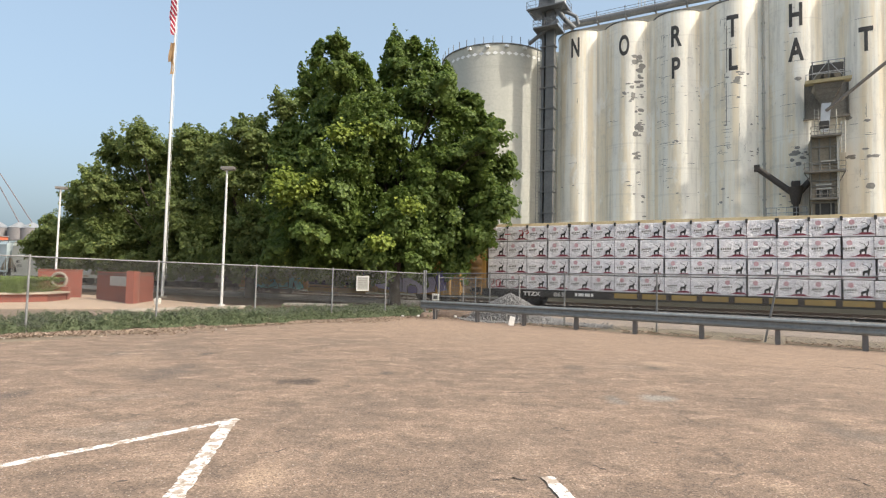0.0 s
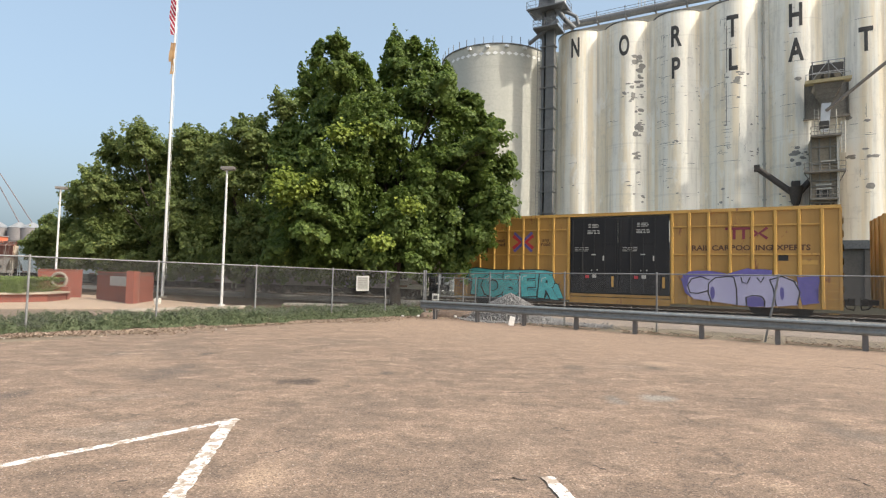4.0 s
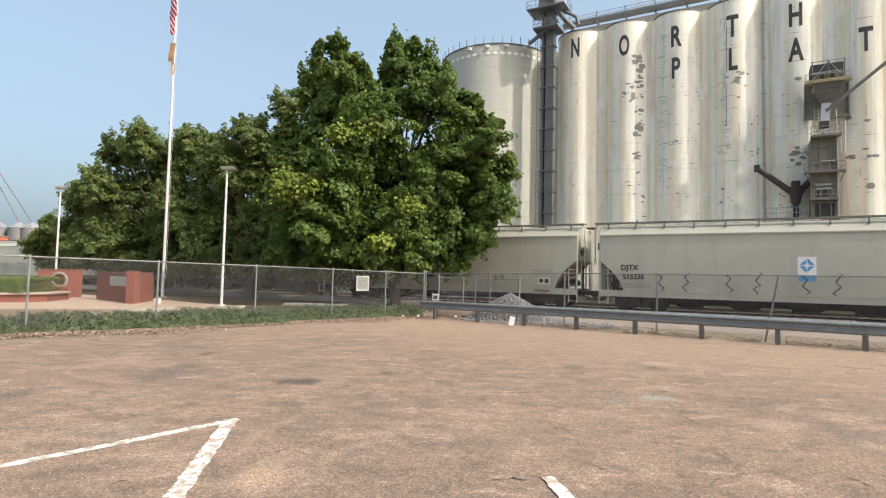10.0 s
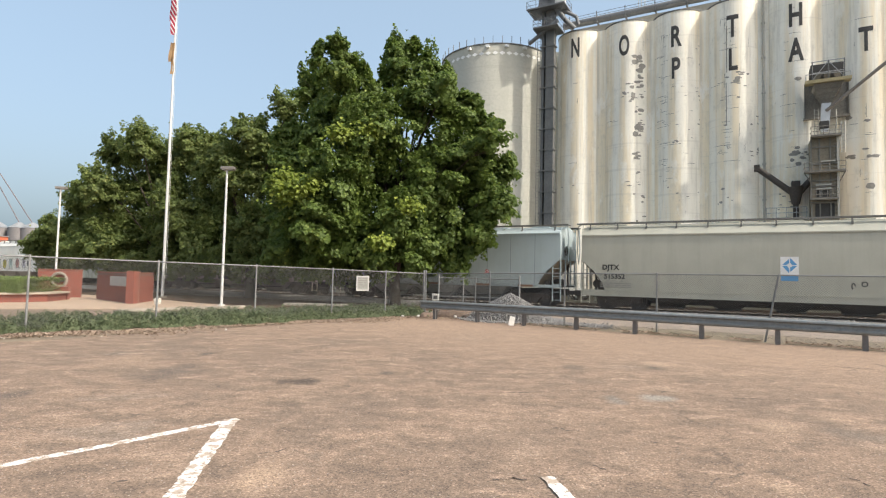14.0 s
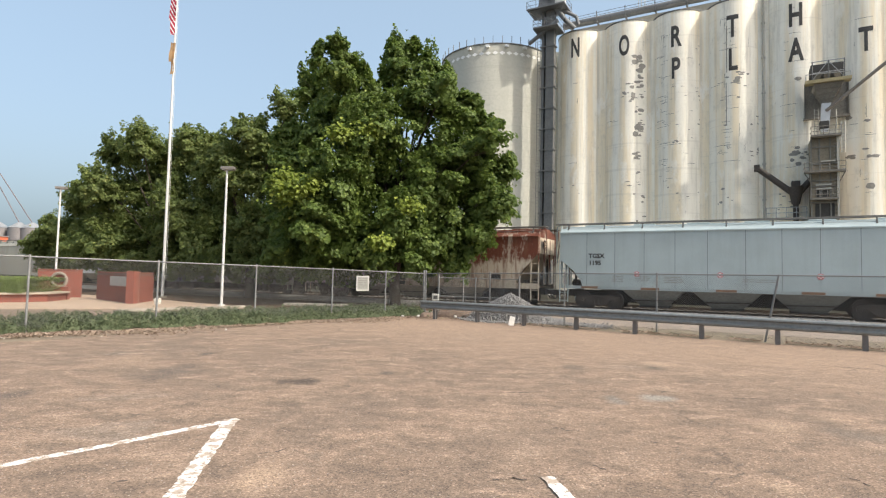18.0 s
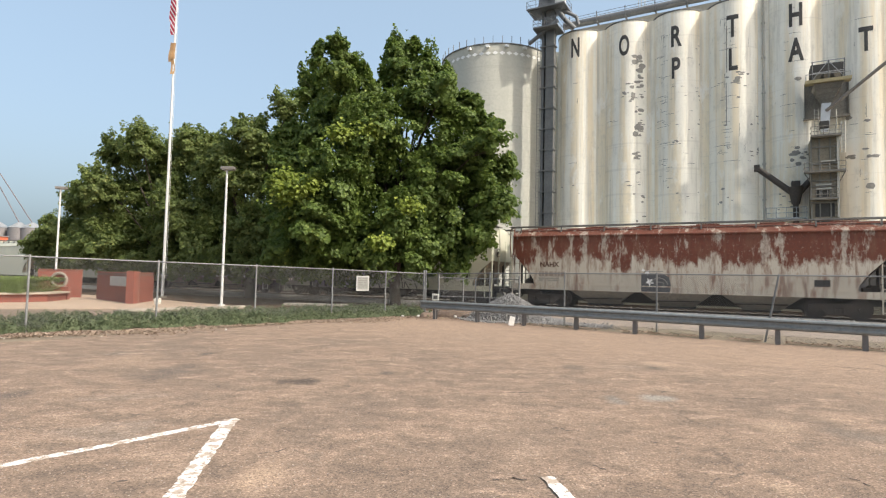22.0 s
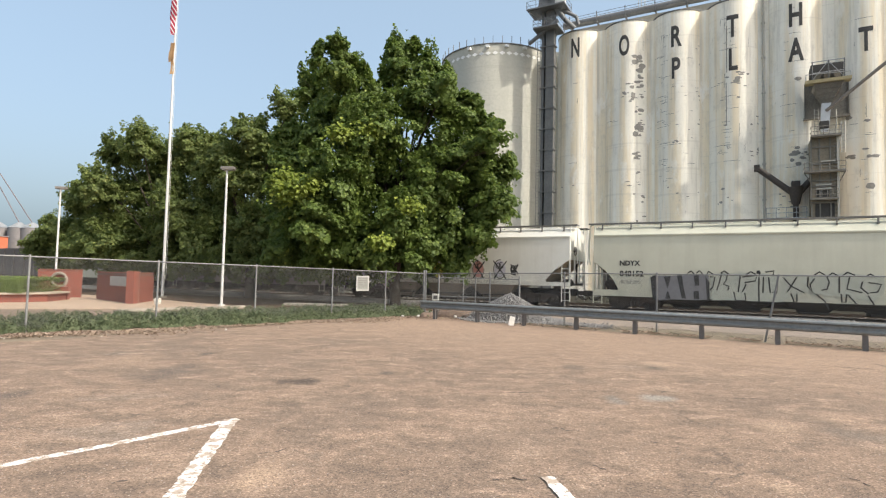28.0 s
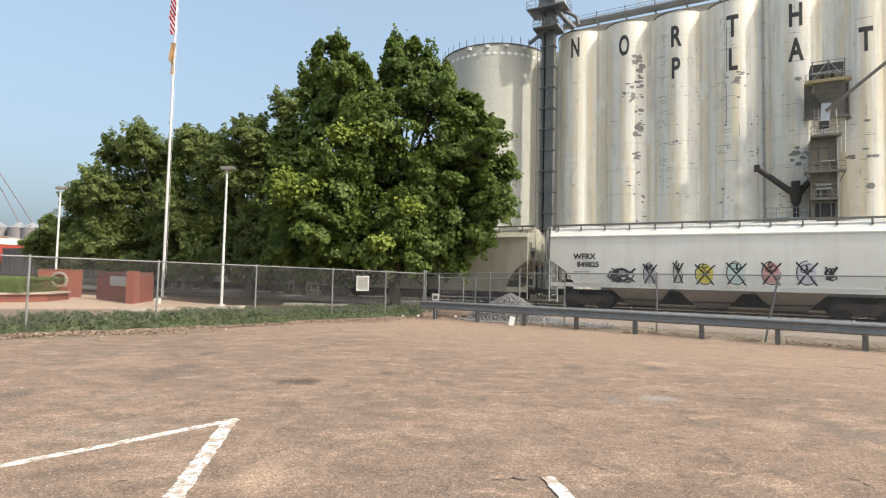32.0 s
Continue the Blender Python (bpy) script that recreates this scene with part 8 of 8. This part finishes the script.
def tree(label, base, lobes, leaf, per_m2, mat, seed, trunk_r=0.35, m_=85):
    """A tapered trunk with limbs to every lobe and a crown of clumped leaves."""
    ob = thing("tree", label, "tree", "trees of the park", pose(base[0], base[1], 0))
    q = np.random.default_rng(seed)
    bx, by = base
    top = max(l[2] for l in lobes)
    bm = bmesh.new()
    pts = []
    p = Vector((0, 0, -0.2))
    for i in range(7):
        z = -0.2 + (top * 0.56) * i / 6
        pts.append(Vector((q.normal(0, 0.12) * i * 0.5, q.normal(0, 0.12) * i * 0.5, z)))
    for i in range(6):
        rod(bm, pts[i], pts[i + 1], trunk_r * (1 - i / 7.5), trunk_r * (1 - (i + 1) / 7.5), n=10)
    part("trunk", bm, BARK, ob)
    for lx, ly, lz, lr in [l for l in lobes if l[2] > 4.5 and l[3] > 0.5]:
        c = Vector((lx - bx, ly - by, lz))
        zs = max(1.6, lz * 0.55 - lr * 0.5)
        k = min(range(len(pts)), key=lambda i: abs(pts[i].z - zs))
        a = pts[k]
        m1 = a.lerp(c, 0.5) + Vector((0, 0, 0.35))
        bm = bmesh.new()
        rod(bm, a, m1, trunk_r * 0.24, trunk_r * 0.13, n=6)
        rod(bm, m1, c, trunk_r * 0.13, trunk_r * 0.05, n=6)
        for j in range(5):
            d = Vector(q.normal(0, 1, 3)).normalized() * lr * 0.8
            rod(bm, m1.lerp(c, 0.6), c + d, trunk_r * 0.06, 0.01, n=4)
        part("limb", bm, BARK, ob)
    cs, ns = [], []
    for lx, ly, lz, lr in lobes:
        n = int(per_m2 * 4 * math.pi * lr * lr) + 3
        d = q.normal(0, 1, (n, 3))
        d /= np.linalg.norm(d, axis=1, keepdims=True)
        # leafy pads of uneven reach: those above stand up, those at the sides reach out and hang a little
        reach = lr * (0.50 + 0.50 * q.random((n, 1)) ** 0.7)
        cl = d * reach * [1, 1, 0.95] + [lx - bx, ly - by, lz]
        up = np.array([0.0, 0.0, 1.0])
        e1 = d + np.where(d[:, 2:3] > 0.35, 0.9, -0.25) * up + q.normal(0, 0.22, (n, 3))
        e1 /= np.linalg.norm(e1, axis=1, keepdims=True)
        e3 = up + d * 0.55
        e3 = e3 - e1 * (e3 * e1).sum(1, keepdims=True)
        e3 /= np.linalg.norm(e3, axis=1, keepdims=True) + 1e-6
        e2 = np.cross(e3, e1)
        rad = q.uniform(0.34, 0.66, (n, 1, 1)) * (0.62 + 0.38 * min(lr, 1.6))
        off = q.normal(0, 1, (n, m_, 3))
        off *= q.random((n, m_, 1)) ** 0.36 / np.linalg.norm(off, axis=2, keepdims=True)
        u, v, w = off[:, :, 0:1], off[:, :, 1:2], off[:, :, 2:3]
        thin = 1 - 0.45 * np.clip(u, 0, 1)
        pos = cl[:, None, :] + rad * (1.30 * u * e1[:, None] + 0.95 * thin * v * e2[:, None] + 0.52 * thin * w * e3[:, None])
        nor = e3[:, None] * (0.55 + 0.9 * w) + e1[:, None] * u * 0.6 + e2[:, None] * v * 0.6 + d[:, None] * 0.35
        cs.append(pos.reshape(-1, 3))
        ns.append(nor.reshape(-1, 3))
        # scattered leaves inside the lobe
        k = int(26 * lr ** 3) + 4
        o = q.normal(0, 0.42, (k, 3)) * lr
        cs.append(o + [lx - bx, ly - by, lz])
        ns.append(q.normal(0, 1, (k, 3)) + [0, 0, 0.6])
    cs, ns = np.concatenate(cs), np.concatenate(ns)
    keep = cs[:, 2] > 0.95
    leaves("crown", cs[keep], ns[keep], leaf, mat, parent=ob, seed=seed + 5, wide=0.46)
    return ob


# lobes from y 31.6 back are unseen, added to shade the train
BIG_LOBES = [(-5.6, 27.4, 12.4, 1.05), (-5.0, 28.4, 11.0, 1.4), (-1.9, 29.6, 12.9, 1.35), (-7.2, 30.6, 11.7, 1.4), (-3.7, 27.9, 8.8, 2.0), (-1.1, 29.0, 11.0, 1.7), (-8.0, 30.1, 8.3, 1.4),
             (-5.5, 27.4, 6.5, 1.9), (-0.7, 28.4, 6.6, 1.5), (-2.3, 27.9, 4.7, 1.3), (-3.7, 28.9, 10.7, 0.8), (-2.9, 29.6, 12.4, 0.6), (-0.3, 29.4, 11.9, 0.8), (0.9, 29.3, 10.7, 0.9), (2.0, 29.4, 9.5, 1.0), (2.6, 29.6, 7.6, 1.1), (2.6, 29.6, 5.3, 1.0), (1.9, 29.2, 4.3, 0.9), (0.4, 29.6, 8.7, 1.7), (2.0, 30.6, 7.7, 1.6), (2.4, 27.9, 8.8, 0.8), (2.6, 29.0, 5.9, 1.1), (0.5, 30.1, 5.1, 1.9), (-6.6, 27.4, 4.6, 1.5),
             (-4.2, 28.4, 3.9, 1.5), (-1.3, 29.6, 3.9, 1.6), (1.4, 30.6, 3.8, 1.2), (-8.3, 27.9, 5.9, 0.9), (-5.8, 29.0, 13.8, 0.5), (-2.6, 30.1, 14.3, 0.7), (-3.1, 29.6, 13.6, 0.55), (-1.0, 29.8, 12.9, 0.8), (0.3, 29.6, 10.7, 0.7), (0.0, 27.4, 11.5, 0.7),
             (-8.4, 29.2, 3.4, 1.3), (-6.0, 28.6, 2.9, 1.1), (-3.4, 29.0, 2.8, 1.1), (-1.6, 28.6, 2.7, 1.0), (0.6, 30.4, 2.9, 1.1), (-5.4, 31.6, 4.2, 2.2), (-2.0, 32.2, 4.6, 2.2), (-8.2, 32.0, 5.0, 2.0),
             (-6.9, 29.8, 9.6, 1.25), (-4.0, 32.2, 8.0, 2.2), (-0.5, 32.6, 7.6, 1.9), (-6.6, 29.8, 2.2, 0.9),
             (-9.4, 33.0, 2.3, 1.2), (-7.5, 32.5, 2.2, 1.1), (-5.5, 33.0, 2.3, 1.2), (-3.5, 32.4, 2.3, 1.2), (-1.7, 32.6, 2.2, 1.0)]
# pointed tufts along the crown's upper outline
for lx, ly, lz, lr in BIG_LOBES[:18]:
    for k in range(3):
        a = RNG.uniform(-1.2, 1.2)
        w = RNG.uniform(0.85, 1.02) * lr
        BIG_LOBES.append((lx + w * math.sin(a), ly + RNG.uniform(-0.4, 0.4), lz + w * math.cos(a), RNG.uniform(0.16, 0.34)))
big_tree = tree("large broad-leaved tree with a dense lobed green crown", (-2.6, 31.2), BIG_LOBES, 0.20, 1.15, LEAF, 21, 0.34, 120)
# sprays of young leaves on the sunny side
q = np.random.default_rng(77)
cs, ns = [], []
for cx, cy, cz, rr, n in ((-7.35, 26.4, 5.55, 0.75, 900), (-6.7, 26.1, 5.9, 0.6, 600), (-7.8, 26.6, 6.3, 0.5, 350), (-3.6, 26.0, 8.6, 0.5, 300), (-5.0, 25.9, 8.3, 0.6, 350), (-1.6, 26.4, 5.0, 0.5, 200), (-3.0, 26.1, 3.2, 0.5, 250)):
    o = q.normal(0, 0.5, (n, 3)) * rr * [1.2, 0.7, 0.7]
    cs.append(o + [cx + 2.6, cy - 31.2, cz])
    ns.append(o / rr * 0.4 + [0.3, -0.6, 0.6])
leaves("young_leaves", np.concatenate(cs), np.concatenate(ns), 0.20, YOUNG, parent=big_tree, seed=78)
A_LOBES = [(-21.7, 38.9, 10.8, 1.3), (-24.0, 40.3, 10.4, 1.2), (-19.8, 41.7, 11.1, 1.6), (-22.3, 43.1, 9.4, 2.5), (-24.8, 39.6, 7.7, 1.6), (-27.3, 41.0, 6.9, 1.1), (-24.2, 42.4, 6.4, 2.4),
           (-18.2, 38.9, 6.1, 2.5), (-24.4, 40.3, 3.8, 1.9), (-20.7, 41.7, 3.7, 2.2), (-28.1, 43.1, 5.1, 1.5), (-26.5, 41.0, 3.4, 1.5), (-19.0, 40.2, 3.0, 1.6), (-22.6, 40.4, 2.9, 1.5), (-20.6, 44.0, 4.0, 1.9), (-24.6, 44.0, 4.0, 1.9), (-17.6, 41.6, 3.2, 1.5), (-19.6, 41.0, 2.2, 1.2), (-22.2, 42.0, 2.3, 1.3), (-25.0, 42.5, 2.3, 1.3)]
tree("round dark green tree behind the flagpole", (-22.0, 41.0), A_LOBES, 0.20, 1.5, LEAF_FAR, 31, 0.4, 110)
B_LOBES = [(-14.9, 36.0, 9.8, 1.1), (-17.5, 38.0, 10.7, 1.1), (-12.5, 35.2, 10.7, 1.3), (-13.6, 36.4, 8.5, 1.8), (-12.1, 37.6, 8.4, 1.7), (-15.4, 38.8, 5.9, 2.2), (-12.1, 35.8, 4.7, 1.7), (-15.7, 37.0, 3.6, 1.7), (-11.2, 38.2, 10.9, 1.3), (-10.2, 35.2, 12.4, 1.1),
           (-15.1, 36.4, 8.5, 1.4), (-9.6, 36.0, 8.5, 2.0), (-9.0, 36.5, 5.0, 1.8), (-16.8, 39.0, 9.6, 1.5), (-13.6, 36.0, 2.9, 1.3), (-11.0, 36.2, 3.0, 1.3), (-8.6, 34.6, 3.2, 1.4), (-16.6, 37.4, 2.9, 1.3), (-10.0, 38.6, 4.6, 1.8), (-14.0, 39.0, 4.4, 1.8), (-11.4, 35.6, 2.2, 1.1), (-14.0, 37.6, 2.2, 1.2), (-16.8, 39.0, 2.3, 1.2)]
tree("dark green tree standing close behind the lamp post", (-12.8, 36.8), B_LOBES, 0.20, 1.5, LEAF_FAR, 41, 0.36, 110)
C_LOBES = [(-32.4, 45.5, 4.8, 1.2), (-34.4, 46.5, 3.8, 1.0), (-32.2, 47.5, 3.9, 1.4), (-34.4, 48.5, 2.9, 1.6), (-31.0, 46.0, 2.8, 1.4)]
tree("small green tree beside the line", (-32.8, 47.0), C_LOBES, 0.20, 1.5, LEAF_FAR, 51, 0.2, 110)

# clipped hedge in the planter
q = np.random.default_rng(8)
n = 95000
u, v, w = q.random(n), q.random(n), q.random(n)
x = -29.5 + u * 9.75
y0, y1 = 22.6 + (x + 29.5) * 0.30 + 0.5, 27.3 + (x + 29.5) * 0.17
y = y0 + (y1 - y0) * v
z = 0.45 + 0.66 * np.where(q.random(n) < 0.6, 1.0, w) + q.normal(0, 0.04, n)
front = q.random(n) < 0.35
y = np.where(front, y0 + q.normal(0, 0.08, n), y)
z = np.where(front, 0.45 + 0.66 * w, z)
hn = np.stack([np.zeros(n), np.where(front, -0.8, 0.0), np.ones(n) * 0.7], 1)
leaves("hedge", np.stack([x, y, z], 1), hn, 0.07, HEDGE, label="clipped green hedge in the brick planter", seed=9)

# juniper along the fence
FL = np.array(LEFT_FENCE[1:])
seg = np.linalg.norm(np.diff(FL, axis=0), axis=1)
cum = np.concatenate([[0], np.cumsum(seg)])
dirs = np.diff(FL, axis=0) / seg[:, None]
# plumes: mounds of blades that lean outwards
m = 1150
tc, ac = q.random(m) * cum[-1], q.uniform(-1.9, 0.95, m)
front_c = 0.55 + 0.6 * (np.sin(tc * 1.7) * 0.25 + np.sin(tc * 0.63 + 1) * 0.35 + np.sin(tc * 4.1) * 0.12)
ok = ac < front_c
tc, ac = tc[ok], ac[ok]
hc = q.uniform(0.20, 0.50, len(tc)) * np.clip((front_c[ok] - ac) / 0.35, 0.35, 1)
rc = q.uniform(0.16, 0.34, len(tc))
per = 95
ang, rr = q.uniform(0, 2 * np.pi, (len(tc), per)), np.sqrt(q.random((len(tc), per)))
t = (tc[:, None] + rc[:, None] * rr * np.cos(ang)).clip(0, cum[-1] - 0.001).ravel()
across = (ac[:, None] + rc[:, None] * rr * np.sin(ang)).ravel()
z = (hc[:, None] * (1 - 0.75 * rr ** 2) * q.random((len(tc), per)) ** 0.45 + 0.02).ravel()
i = np.clip(np.searchsorted(cum, t) - 1, 0, len(seg) - 1)
f = (t - cum[i]) / seg[i]
px, py = FL[i, 0] + (FL[i + 1, 0] - FL[i, 0]) * f, FL[i, 1] + (FL[i + 1, 1] - FL[i, 1]) * f
nx, ny = dirs[i, 1], -dirs[i, 0]
cen = np.stack([px + nx * across, py + ny * across, z], 1)
tilt = (rr * np.cos(ang)).ravel(), (rr * np.sin(ang)).ravel()
nor = np.stack([dirs[i, 0] * tilt[0] + nx * tilt[1], dirs[i, 1] * tilt[0] + ny * tilt[1], np.full(len(t), 0.45)], 1)
leaves("juniper", cen, nor, 0.15, JUNIPER, label="low spreading juniper along the chain-link fence", seed=12, wide=0.10, fold=0.05)

# dry litter between juniper and asphalt
n = 23000
t = q.random(n) * (cum[-1] - 1.0) + 1.0
i = np.clip(np.searchsorted(cum, t) - 1, 0, len(seg) - 1)
f = (t - cum[i]) / seg[i]
px, py = FL[i, 0] + (FL[i + 1, 0] - FL[i, 0]) * f, FL[i, 1] + (FL[i + 1, 1] - FL[i, 1]) * f
nx, ny = dirs[i, 1], -dirs[i, 0]
across = 0.40 + np.sin(t * 1.7) * 0.15 + np.abs(q.normal(0, 0.62, n)) * (0.9 + 0.3 * np.sin(t * 0.9))
cen = np.stack([px + nx * across, py + ny * across, 0.010 + 0.012 * q.random(n)], 1)
leaves("leaf_litter", cen, np.tile([0.0, 0.0, 1.0], (n, 1)), 0.055, LITTER, label="dry brown leaf litter along the asphalt's edge", seed=14)
# dry leaves and twigs drifted along the guardrail's foot
n = 4200
u = q.random(n)
v = q.normal(0.12, 0.16, n) * (0.6 + 0.8 * np.abs(np.sin(u * 37)))
cen = np.stack([-0.6 + 12.6 * u + v * 0.56, 22.5 - 8.6 * u + v * 0.83, 0.008 + 0.02 * q.random(n)], 1)
cen = cen[np.sin(u * 61) + np.sin(u * 23) > -0.9]
leaves("leaf_litter", cen, np.tile([0.0, 0.0, 1.0], (len(cen), 1)), 0.06, LITTER, label="dry brown leaves along the guardrail's foot", seed=15)
# sparse weeds along the guardrail
n = 25
u = np.round(q.random(n) * 22) / 22 + q.normal(0, 0.006, n)
cen = np.stack([-0.4 + 13 * u, 22.3 - 8.86 * u + q.normal(0.15, 0.2, n), 0.04 + 0.05 * q.random(n)], 1)
leaves("weeds", cen, np.tile([0.0, -0.5, 0.5], (n, 1)), 0.12, JUNIPER, label="sparse weeds at the foot of the guardrail", seed=16, wide=0.12)
# pale scraps by the corner
for k, (x, y, s) in enumerate(((-1.55, 22.2, 0.10), (-0.95, 22.35, 0.11), (-6.05, 15.6, 0.05), (0.55, 22.4, 0.12))):
    bm = bmesh.new()
    box(bm, -s * 0.6, s * 0.6, -s * 0.4, s * 0.4, 0, s * 0.9, bev=s * 0.25)
    ob = part("litter_scrap", bm, plain("white_scrap", (0.62, 0.60, 0.55)))
    ob.matrix_basis = pose(x, y, 0.0, 10, 8, 40 * k)
    tagged(ob, "crumpled white scrap on the ground", "litter")
def motions():
    times = [0.5 * i for i in range(65)]
    for ob, c in moving:
        walk(ob, [(t, siding(c - run(t), TRACK, RAIL_Z)) for t in times])
    turns = [(i * 4 / 30, math.degrees(run(i * 4 / 30) / WHEEL_R)) for i in range(241)]
    for w, dx in wheelsets:
        walk(w, [(t, pose(dx, 0, WHEEL_R, 0, a, 0)) for t, a in turns])

    # the limp flags sway a little in their folds
    for k, f in enumerate(folds1 + folds2):
        walk(f, [(t, pose(0.012 * math.sin(0.5 * t + k), 0, 0, 0, 0, 7 * math.sin(0.42 * t + 1.3 * k) + 3 * math.sin(1.1 * t + k))) for t in times])


motions()
